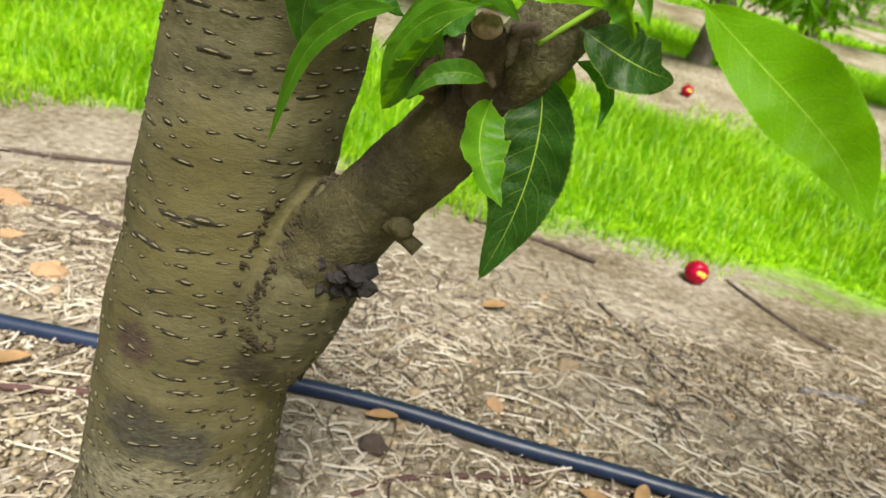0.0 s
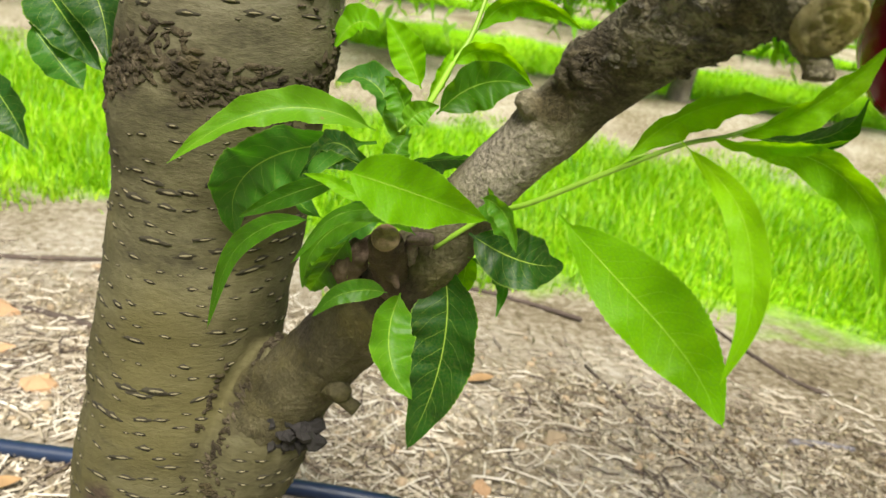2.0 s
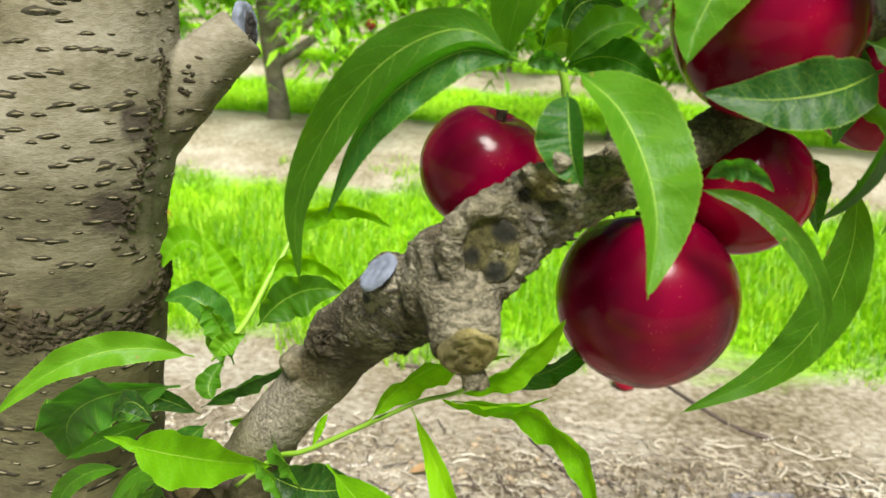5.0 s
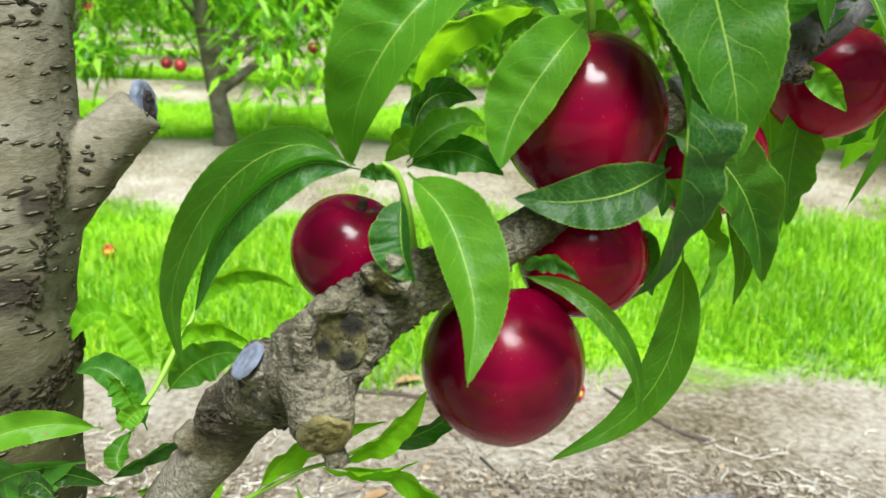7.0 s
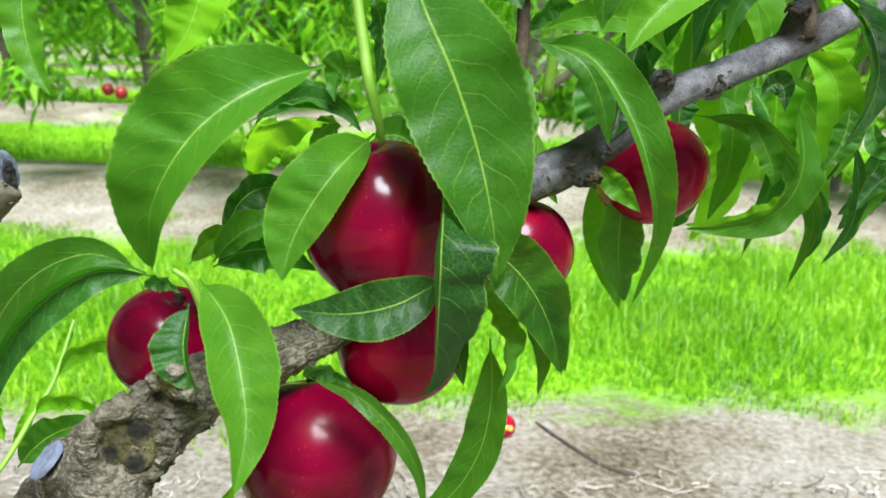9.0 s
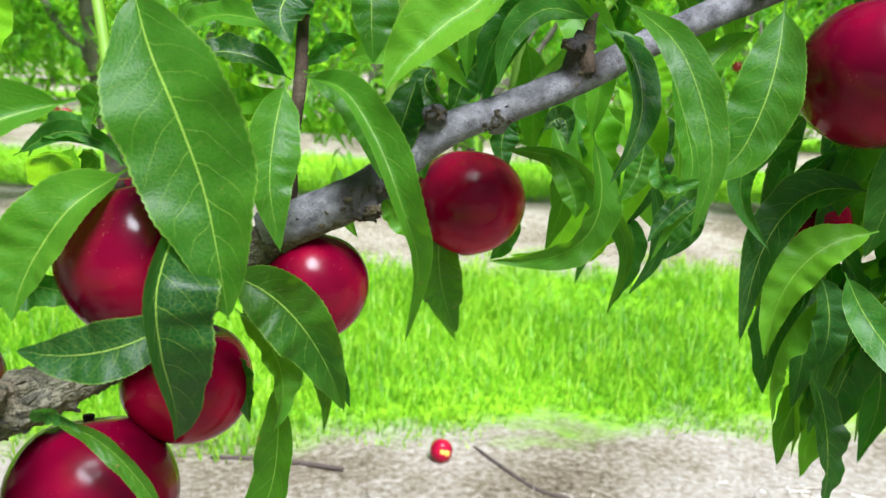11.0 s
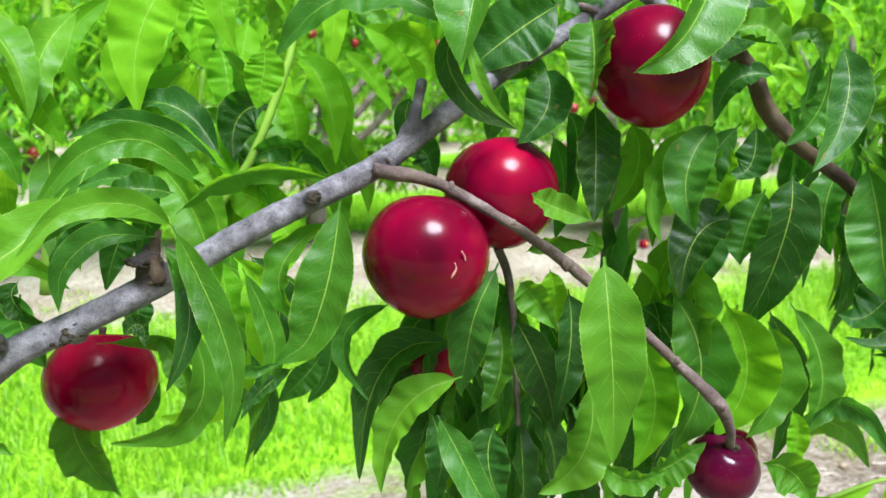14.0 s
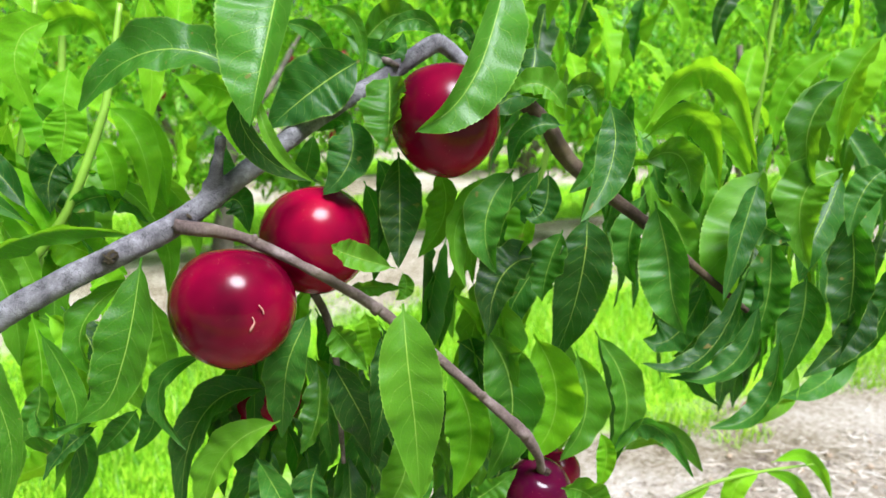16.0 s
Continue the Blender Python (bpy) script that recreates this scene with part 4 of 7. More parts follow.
def near_trunk(p):
    hit, at, normal, _ = trunk.closest_point_on_mesh(Vector(p), depsgraph=GRAPH)
    return at, normal


def scale_of_bark(at, normal, r, long, thick=0.0014):
    turn = normal.to_track_quat("Z", "Y").to_matrix() @ Matrix.Rotation(r.gauss(0, 0.6), 3, "Z") @ Matrix.Rotation(r.uniform(-0.35, 0.35), 3, "X")
    return blob(at, (long * r.uniform(0.5, 1.3), long * r.uniform(0.25, 0.55), thick * r.uniform(0.6, 1.4)), [math.degrees(k) for k in turn.to_euler()], 0.7, 260, 7, 5)


def scaly_bark():
    """Lifted dark scales: the ring round the trunk, the crease of the fork and the crack above it."""
    r = random.Random(33)
    bands = []
    for k in range(520):
        a = r.uniform(math.pi * 0.95, math.pi * 2.1)
        dip = 0.012 * math.sin(a * 3.1) - 0.012 * math.exp(-((a - 4.75) / 0.25) ** 2)
        bands.append((*on_trunk(a, 0.606 + dip + r.gauss(0, 0.009)), 0.0042))
    crease = along([(0.014, 0.462, 0.443), (0.003, 0.446, 0.429), (-0.018, 0.428, 0.405), (-0.024, 0.42, 0.375), (-0.03, 0.41, 0.335), (-0.011, 0.405, 0.325)], 60)
    for k in range(190):
        p = crease[r.randrange(60)] + np.array([r.gauss(0, 0.004), 0, r.gauss(0, 0.004)])
        bands.append((*near_trunk(p), 0.003))
    for k in range(90):
        f = r.random()
        bands.append((*near_trunk((0.022 + 0.022 * f + r.gauss(0, 0.006), 0.468 + 0.055 * f, 0.655 + 0.105 * f + r.gauss(0, 0.008))), 0.003))
    for k in range(90):
        bands.append((*on_trunk(r.uniform(4.4, 5.7), 0.845 + r.gauss(0, 0.013)), 0.0045))
    for k in range(110):   # scurf on the lower side below the limb
        bands.append((*on_trunk(r.uniform(5.0, 6.2), r.uniform(0.03, 0.3)), 0.002))
    pieces = [scale_of_bark(at, normal, r, long) for at, normal, long in bands]
    ob = tagged(new("bark_scale", mesh_from("bark_scale", *merge(*pieces), FLAKE, False)), kind="stuff")
    under(trunk, ob, "dark lifted scales of rough bark")


scaly_bark()


def limb_scales():
    """Small lifted scales and folds of bark about the old cuts of the limb."""
    r = random.Random(51)
    pieces = []
    for k in range(420):
        c = limb_mid[r.randrange(70, 116)]
        out = Vector((r.uniform(-1, 1), r.uniform(-1.2, 0.1), r.uniform(-1, 1))).normalized()
        hit, at, normal, _ = limb.closest_point_on_mesh(Vector(c[:3]) + out * c[3] * 1.3, depsgraph=GRAPH)
        if (at - Vector((0.2095, 0.287, 0.7235))).length > 0.013 and (at - Vector((0.203, 0.275, 0.692))).length > 0.009:
            pieces.append(scale_of_bark(at, normal, r, r.choice((0.0014, 0.002, 0.0034)), 0.0006))
    ob = tagged(new("bark_scale", mesh_from("bark_scale", *merge(*pieces), FLAKE_PALE, False)), kind="stuff")
    under(limb, ob, "small grey lifted scales of bark")


limb_scales()


def branch_scales():
    """Torn bark and bud scars at the knots of the branch."""
    r = random.Random(52)
    pieces = []
    for x, y, z, count, wide in ((0.408, 0.332, 0.822, 60, 0.009), (0.436, 0.327, 0.866, 16, 0.004), (0.508, 0.338, 0.893, 40, 0.007), (0.592, 0.332, 0.928, 20, 0.0035), (0.47, 0.337, 0.863, 18, 0.005), (0.632, 0.332, 0.942, 14, 0.004)):
        for k in range(count):
            hit, at, normal, _ = branch.closest_point_on_mesh(Vector((x + r.gauss(0, wide), y - 0.004, z + r.gauss(0, wide * 0.7))), depsgraph=GRAPH)
            pieces.append(scale_of_bark(at, normal, r, r.choice((0.001, 0.0016, 0.0024)), 0.0008))
    ob = tagged(new("bark_scale", mesh_from("bark_scale", *merge(*pieces), FLAKE, False)), kind="stuff")
    under(branch, ob, "dark torn bark at the knots")


branch_scales()


def lenticel_mesh(seed):
    """A corky lens with a dark rim that lies flat on the bark, and a slit along its crown."""
    r = random.Random(seed)
    segs = 11
    verts, faces, dark = [(0, 0, 0.00075)], [], []
    for ring, up in ((0.3, 0.00095), (0.72, 0.0007), (0.95, 0.00015), (1.5, 0.00022), (1.9, -0.0008)):
        for k in range(segs):
            a = 2 * math.pi * k / segs
            grow = ring * (1 + (0.42 if ring > 1 else 0.12) * r.uniform(-1, 1))
            thin = 0.00075 if ring < 1 else 0.00125
            verts.append((math.cos(a) * grow * 0.0036, math.sin(a) * grow * thin * (1 - 0.25 * abs(math.cos(a))), up))
    for k in range(segs):
        faces.append((0, 1 + k, 1 + (k + 1) % segs))
        dark.append(seed % 3 == 0)
    for i in range(4):
        for k in range(segs):
            a, b = 1 + i * segs + k, 1 + i * segs + (k + 1) % segs
            faces.append((a, a + segs, b + segs, b))
            dark.append(i >= 2)
    me = mesh_from("lenticel", verts, faces, LENTICEL)
    me.materials.append(SLIT)
    me.polygons.foreach_set("material_index", [int(d) for d in dark])
    return me


def lenticels():
    """Corky lenticels across the bark: those towards the alley singly, the finer ones between them joined."""
    kinds = [lenticel_mesh(k) for k in range(9)]
    r = random.Random(8)
    placed = []
    verts, faces, dark = [], [], []
    for tries in range(9000):
        if len(placed) == 1000:
            break
        z, a = r.uniform(0.02, 0.86) if r.random() < 0.9 else r.uniform(0.86, 1.0), r.uniform(math.pi * 1.0, math.pi * 2.1)
        at, normal = on_trunk(a, z)
        if abs(z - 0.605) < 0.024 or normal.length < 0.5 or any((at - q).length < 0.0088 for q in placed):
            continue
        placed.append(at)
        level = Vector((0, 0, 1)).cross(normal).normalized()
        up = normal.cross(level)
        turn = Matrix((level, up, normal)).transposed().to_4x4() @ Matrix.Rotation(r.gauss(0, 0.1), 4, "Z")
        single = len(placed) <= 300
        size = r.choice((0.75, 0.9, 1.0, 1.2)) if single else r.choice((0.4, 0.55, 0.7, 0.85))
        m = Matrix.Translation(at) @ turn @ Matrix.Diagonal((size * r.uniform(0.8, 1.3), size * r.uniform(0.8, 1.2), 1, 1))
        mesh = kinds[r.randrange(9)]
        if single:
            ob = new("lenticel", mesh)
            ob.parent = trunk
            ob.matrix_basis = m
        else:
            n = len(verts)
            verts += [m @ v.co for v in mesh.vertices]
            for p in mesh.polygons:
                faces.append(tuple(i + n for i in p.vertices))
                dark.append(p.material_index)
    me = mesh_from("lenticels", verts, faces, LENTICEL)
    me.materials.append(SLIT)
    me.polygons.foreach_set("material_index", dark)
    under(trunk, tagged(new("small_lenticels", me), kind="stuff"), "fine corky lenticels between the larger ones")


lenticels()


# ---- leaves of the near tree ----
def leaf_mesh(spine, widths, face, fold, wave, twist, mat, seed):
    """A lance-shaped leaf with a short petiole and toothed rim, folded along its midrib, which runs through the places in spine.
    widths and fold: for the two halves; a fold of 1 lifts a half's rim by as much as the half is broad."""
    nu, nv = 72, 4
    line = along(spine, nu + 1)
    way = np.gradient(line, axis=0)
    verts, faces, uvs = [], [], []
    r = random.Random(seed)
    shift, pace = r.uniform(0, 6), r.uniform(17, 25)
    for i in range(nu + 1):
        u = i / nu
        c, t = Vector(line[i]), Vector(way[i]).normalized()
        n = Vector(face)
        n = (n - t * n.dot(t)).normalized()
        n = Matrix.Rotation(twist * (u - 0.5), 3, t) @ n
        s = t.cross(n)
        q = max(0.0, (u - 0.05) / 0.95)
        shape = max(0.045, math.sin(math.pi * min(1, q ** 0.82)) ** 0.82 * (1 - 0.3 * q ** 3))
        if u > 0.985:
            shape *= 0.35
        tooth = 1 + (0.02 if i % 2 else -0.012)
        for k in range(-nv, nv + 1):
            v = k / nv
            half = shape * (widths[1] if k > 0 else widths[0])
            up = fold[1] if k > 0 else fold[0]
            x = half * v * (tooth if abs(k) == nv else 1)
            ripple = math.sin(u * pace + shift + (1.5 if k > 0 else 0)) * abs(v) ** 2 + 0.35 * math.sin(u * pace * 2.3 + shift * 2) * abs(v)
            pucker = math.sin(6.283 * (11 * u - 0.9 * abs(v)) + shift + (2.6 if k > 0 else 0) + 2.2 * math.sin(u * 9 + shift) * v) * math.sin(math.pi * min(1, abs(v)) ** 0.7) * math.sin(math.pi * min(1, q * 1.05))
            drop = half * (up * abs(v) ** 1.3 - wave * ripple + 0.045 * pucker * (0.5 + noise.noise(Vector((u * 6 + shift, v, seed)))))
            verts.append(c + s * x + n * drop)
            uvs.append((u, 0.5 + 0.5 * v))
    w = 2 * nv + 1
    for i in range(nu):
        for k in range(w - 1):
            a = i * w + k
            faces.append((a, a + 1, a + w + 1, a + w))
    return mesh_from("leaf", verts, faces, mat, True, uvs)


leaf_count = 0


def leaf_under(parent, mesh, mat):
    ob = under(parent, new("leaf", mesh))
    if mat is LEAF_YOUNG:
        ob["label"] = "young lime-green leaf"
    return ob


def leaf(parent, base, mid, tip, width, face, fold=0.35, twist=0.0, mat=LEAF, wave=0.18):
    """A leaf that bends evenly from base over mid to tip."""
    global leaf_count
    leaf_count += 1
    b, m, e = Vector(base), Vector(mid), Vector(tip)
    spine = [b, b * 0.375 + m * 0.75 - e * 0.125, m, m * 0.75 + e * 0.375 - b * 0.125, e]
    turn = radians(twist + 30 * math.sin(leaf_count * 2.4))
    return leaf_under(parent, leaf_mesh(spine, (width / 2, width / 2), face, (1.5 * fold, 1.5 * fold), wave * 1.25, turn, mat, leaf_count), mat)


def bent_leaf(parent, spine, widths, face, fold=(0.3, 0.3), mat=LEAF, wave=0.14):
    """A large leaf with its own bend and uneven halves."""
    global leaf_count
    leaf_count += 1
    return leaf_under(parent, leaf_mesh(spine, widths, face, fold, wave, 0.0, mat, leaf_count), mat)


def shoot(rows, mat=STEM, label="green leafy shoot"):
    """A stem that leaves grow from."""
    ob = under(tree, new("shoot", mesh_from("shoot", *tube(rows, 8 + 6 * len(rows), 8, 0.1, 150, 2), mat)), label)
    return keep(ob)


stub_spur = shoot([(0.094, 0.378, 0.532, 0.004), (0.089, 0.364, 0.561, 0.0035), (0.097, 0.356, 0.568, 0.003), (0.087, 0.36, 0.565, 0.002)], TWIG, "short spur at the stub")
leaf(stub_spur, (0.061, 0.44, 0.592), (0.008, 0.425, 0.6), (-0.044, 0.41, 0.567), 0.0203, (0.09, -0.8, 0.59))
leaf(stub_spur, (0.065, 0.398, 0.598), (0.0, 0.418, 0.569), (-0.016, 0.442, 0.515), 0.0369, (-0.1, -0.92, -0.38), fold=0.25, mat=LEAF_DARK)
leaf(stub_spur, (0.057, 0.343, 0.6), (0.086, 0.339, 0.596), (0.121, 0.349, 0.584), 0.0298, (0.11, -0.99, 0.07), fold=0.2, mat=LEAF_YOUNG, wave=0.1)
bent_leaf(stub_spur, [(0.052, 0.392, 0.579), (0.033, 0.395, 0.570), (0.014, 0.400, 0.558), (-0.005, 0.405, 0.544)], (0.0063, 0.0057), (0.18, -0.93, 0.32), (0.30, 0.30))
bent_leaf(stub_spur, [(0.071, 0.362, 0.582), (0.059, 0.360, 0.584), (0.047, 0.362, 0.588), (0.035, 0.366, 0.588)], (0.0033, 0.0033), (0.11, -0.95, 0.28), (0.30, 0.30), LEAF_YOUNG)
bent_leaf(stub_spur, [(0.039, 0.375, 0.562), (0.015, 0.385, 0.550), (-0.006, 0.395, 0.524), (-0.021, 0.405, 0.472)], (0.0053, 0.0064), (0.23, -0.89, 0.40), (0.30, 0.30))
bent_leaf(stub_spur, [(0.091, 0.358, 0.568), (0.075, 0.355, 0.579), (0.052, 0.355, 0.573), (0.033, 0.360, 0.544)], (0.0055, 0.0035), (0.10, -0.94, 0.33), (0.30, 0.30))
leaf(stub_spur, (0.059, 0.369, 0.558), (0.047, 0.383, 0.533), (0.035, 0.411, 0.502), 0.0198, (-0.02, -0.81, -0.59))
bent_leaf(stub_spur, [(0.081, 0.340, 0.546), (0.071, 0.334, 0.549), (0.059, 0.330, 0.546), (0.049, 0.330, 0.534)], (0.0048, 0.0053), (0.08, -0.90, 0.43), (0.30, 0.30))
bent_leaf(stub_spur, [(0.075, 0.372, 0.571), (0.052, 0.374, 0.560), (0.039, 0.378, 0.541), (0.035, 0.385, 0.517)], (0.0066, 0.0061), (0.12, -0.92, 0.38), (0.30, 0.30))
# Two dark leaves added to stand in for the shaded hollow behind the stub.
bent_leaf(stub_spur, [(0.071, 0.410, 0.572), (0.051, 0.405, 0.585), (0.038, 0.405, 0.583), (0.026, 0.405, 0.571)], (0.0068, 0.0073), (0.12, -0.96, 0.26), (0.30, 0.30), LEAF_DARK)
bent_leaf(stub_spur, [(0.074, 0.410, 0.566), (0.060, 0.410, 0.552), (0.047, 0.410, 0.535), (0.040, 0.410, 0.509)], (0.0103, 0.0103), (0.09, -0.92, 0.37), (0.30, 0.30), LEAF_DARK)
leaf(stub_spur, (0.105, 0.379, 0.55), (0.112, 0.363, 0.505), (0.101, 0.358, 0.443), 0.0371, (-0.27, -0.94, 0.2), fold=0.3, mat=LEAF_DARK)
leaf(stub_spur, (0.087, 0.37, 0.532), (0.085, 0.342, 0.515), (0.099, 0.329, 0.497), 0.0222, (0.25, -0.59, 0.77))
leaf(stub_spur, (0.115, 0.36, 0.572), (0.141, 0.357, 0.563), (0.165, 0.372, 0.557), 0.0289, (0.32, -0.86, 0.41), fold=0.15, mat=LEAF_DARK)
leaf(stub_spur, (0.112, 0.37, 0.596), (0.127, 0.35, 0.587), (0.136, 0.345, 0.573), 0.0142, (-0.78, -0.62, -0.11))
leaf(stub_spur, (0.117, 0.366, 0.557), (0.134, 0.362, 0.551), (0.134, 0.354, 0.532), 0.0090, (-0.54, -0.84, 0.05), mat=LEAF_DARK)
leaf(stub_spur, (0.115, 0.386, 0.553), (0.118, 0.381, 0.541), (0.115, 0.384, 0.524), 0.0127, (-0.1, -0.99, 0.07), mat=LEAF_YOUNG)
leaf(stub_spur, (0.075, 0.397, 0.585), (0.098, 0.428, 0.584), (0.126, 0.472, 0.573), 0.0138, (0.75, -0.56, -0.35), mat=LEAF_DARK)
leaf(stub_spur, (0.078, 0.412, 0.58), (0.074, 0.42, 0.586), (0.081, 0.43, 0.596), 0.0147, (0.11, -0.66, 0.75))
leaf(stub_spur, (0.076, 0.473, 0.568), (0.057, 0.481, 0.606), (0.03, 0.489, 0.605), 0.0230, (0.29, -0.68, 0.67), fold=0.4, mat=LEAF_DARK)
leaf(stub_spur, (0.076, 0.446, 0.582), (0.07, 0.464, 0.596), (0.071, 0.468, 0.607), 0.0160, (-0.05, -0.74, 0.67))
leaf(stub_spur, (0.087, 0.398, 0.575), (0.107, 0.407, 0.574), (0.126, 0.407, 0.575), 0.0145, (0.22, -0.95, -0.22))
leaf(stub_spur, (0.041, 0.4, 0.552), (0.026, 0.414, 0.556), (0.038, 0.428, 0.563), 0.0119, (0.13, -0.37, 0.92), mat=LEAF_DARK)
leaf(stub_spur, (0.062, 0.364, 0.597), (0.046, 0.377, 0.601), (0.033, 0.382, 0.585), 0.0117, (-0.59, -0.56, 0.59), mat=LEAF_DARK)
leaf(stub_spur, (0.115, 0.331, 0.601), (0.125, 0.323, 0.598), (0.132, 0.317, 0.584), 0.0092, (-0.55, -0.82, 0.13))
young_shoot = shoot([(0.074, 0.429, 0.596, 0.0009), (0.087, 0.46, 0.605, 0.0018), (0.098, 0.489, 0.624, 0.0018), (0.108, 0.507, 0.641, 0.0016), (0.117, 0.532, 0.674, 0.0012)], STEM, "young lime-green upright shoot")
leaf(young_shoot, (0.082, 0.483, 0.609), (0.07, 0.492, 0.628), (0.055, 0.5, 0.645), 0.0213, (-0.04, -0.92, 0.4), fold=0.45, mat=LEAF_YOUNG)
leaf(young_shoot, (0.052, 0.507, 0.635), (0.037, 0.509, 0.638), (0.025, 0.502, 0.621), 0.0193, (-0.15, -0.8, 0.58), mat=LEAF_YOUNG)
leaf(young_shoot, (0.109, 0.507, 0.641), (0.136, 0.516, 0.664), (0.176, 0.51, 0.653), 0.0176, (0.11, -0.89, -0.43), mat=LEAF_YOUNG)
leaf(young_shoot, (0.098, 0.489, 0.624), (0.121, 0.493, 0.635), (0.149, 0.485, 0.619), 0.0172, (-0.12, -0.92, -0.38), mat=LEAF_YOUNG)
leaf(young_shoot, (0.093, 0.468, 0.599), (0.117, 0.475, 0.619), (0.146, 0.475, 0.621), 0.0296, (0.12, -0.99, 0.03), fold=0.25)
leaf(young_shoot, (0.078, 0.425, 0.6), (0.083, 0.428, 0.608), (0.094, 0.43, 0.613), 0.0140, (0.05, -0.95, 0.3))
leaf(young_shoot, (0.079, 0.444, 0.594), (0.071, 0.452, 0.611), (0.061, 0.456, 0.619), 0.0167, (-0.42, -0.9, 0.1))
leaf(young_shoot, (0.116, 0.53, 0.669), (0.111, 0.527, 0.66), (0.105, 0.523, 0.652), 0.0079, (0.1, -0.94, 0.33), mat=LEAF_YOUNG)
leaf(young_shoot, (0.117, 0.532, 0.673), (0.116, 0.535, 0.679), (0.12, 0.538, 0.688), 0.0058, (0.03, -0.92, 0.39), mat=LEAF_YOUNG)
leaf(young_shoot, (0.086, 0.48, 0.602), (0.093, 0.487, 0.619), (0.098, 0.494, 0.635), 0.0089, (0.39, -0.89, 0.23), mat=LEAF_YOUNG)
side_shoot = shoot([(0.1, 0.363, 0.561, 0.0012), (0.122, 0.356, 0.584, 0.0013), (0.138, 0.344, 0.597, 0.0013), (0.168, 0.332, 0.621, 0.0012), (0.19, 0.327, 0.636, 0.0010), (0.206, 0.324, 0.643, 0.0010), (0.229, 0.323, 0.656, 0.0008)], STEM, "lime-green drooping shoot")
bent_leaf(side_shoot, [(0.149, 0.334, 0.597), (0.172, 0.314, 0.582), (0.192, 0.298, 0.569), (0.205, 0.285, 0.558), (0.217, 0.275, 0.542)], (0.0185, 0.0150), (-0.28, -0.92, 0.28), (0.20, 0.20), LEAF_YOUNG)
bent_leaf(side_shoot, [(0.186, 0.320, 0.639), (0.197, 0.285, 0.630), (0.203, 0.270, 0.614), (0.205, 0.262, 0.594), (0.202, 0.260, 0.570)], (0.0062, 0.0062), (-0.46, -0.85, 0.25), (0.25, 0.25), LEAF_YOUNG)
leaf(side_shoot, (0.204, 0.322, 0.64), (0.248, 0.307, 0.635), (0.265, 0.29, 0.597), 0.0168, (-0.57, -0.79, -0.22), fold=0.3, mat=LEAF_YOUNG)
leaf(side_shoot, (0.168, 0.328, 0.625), (0.195, 0.332, 0.65), (0.231, 0.334, 0.656), 0.0150, (0.2, -0.95, -0.25), fold=0.4, mat=LEAF_YOUNG)
leaf(side_shoot, (0.206, 0.323, 0.642), (0.231, 0.315, 0.662), (0.247, 0.313, 0.685), 0.0131, (-0.02, -0.98, -0.22), fold=0.4, mat=LEAF_YOUNG)
leaf(side_shoot, (0.22, 0.338, 0.64), (0.257, 0.349, 0.643), (0.278, 0.366, 0.659), 0.0126, (0.39, -0.91, 0.13), mat=LEAF_DARK)
leaf(side_shoot, (0.197, 0.323, 0.641), (0.22, 0.312, 0.644), (0.244, 0.309, 0.651), 0.0086, (-0.11, -0.8, -0.59), mat=LEAF_YOUNG)
leaf(side_shoot, (0.141, 0.345, 0.598), (0.145, 0.349, 0.608), (0.148, 0.351, 0.613), 0.0040, (-0.1, -0.9, 0.42), mat=LEAF_YOUNG)
left_spur = shoot([(-0.151, 0.528, 0.663, 0.006), (-0.156, 0.522, 0.65, 0.004), (-0.162, 0.515, 0.633, 0.002)], TWIG, "short dark spur beside the trunk")
leaf(left_spur, (-0.166, 0.519, 0.642), (-0.135, 0.496, 0.618), (-0.109, 0.484, 0.592), 0.0327, (-0.14, -0.88, 0.45), mat=LEAF_DARK)
leaf(left_spur, (-0.166, 0.534, 0.651), (-0.152, 0.528, 0.639), (-0.141, 0.525, 0.634), 0.0216, (-0.14, -0.95, 0.27), mat=LEAF_DARK)
leaf(left_spur, (-0.179, 0.526, 0.633), (-0.145, 0.518, 0.617), (-0.112, 0.516, 0.617), 0.0144, (-0.17, -0.98, -0.11), mat=LEAF_DARK)
leaf(left_spur, (-0.19, 0.493, 0.581), (-0.167, 0.483, 0.561), (-0.151, 0.472, 0.54), 0.0246, (-0.06, -0.9, 0.42), mat=LEAF_DARK)
leaf(left_spur, (-0.155, 0.493, 0.613), (-0.132, 0.483, 0.592), (-0.118, 0.477, 0.581), 0.0263, (0.27, -0.69, 0.68), mat=LEAF_DARK)
leaf(left_spur, (-0.14, 0.5, 0.649), (-0.115, 0.493, 0.635), (-0.101, 0.476, 0.598), 0.0378, (0.13, -0.86, 0.49), mat=LEAF_DARK)
fruit_spur = shoot([(0.241, 0.316, 0.745, 0.0022), (0.237, 0.311, 0.77, 0.0018), (0.233, 0.309, 0.783, 0.0015), (0.227, 0.31, 0.788, 0.001)], STEM, "fruiting spur on the limb")
bent_leaf(fruit_spur, [(0.288, 0.336, 0.867), (0.264, 0.322, 0.860), (0.243, 0.315, 0.847), (0.228, 0.312, 0.829), (0.218, 0.318, 0.807), (0.215, 0.330, 0.781)], (0.0098, 0.0243), (0.17, -0.96, 0.20), (1.75, 0.25))
bent_leaf(fruit_spur, [(0.217, 0.309, 0.787), (0.196, 0.310, 0.795), (0.172, 0.315, 0.783), (0.151, 0.325, 0.756), (0.137, 0.335, 0.722), (0.137, 0.340, 0.685)], (0.0092, 0.0097), (0.21, -0.93, 0.30), (0.29, 0.25))
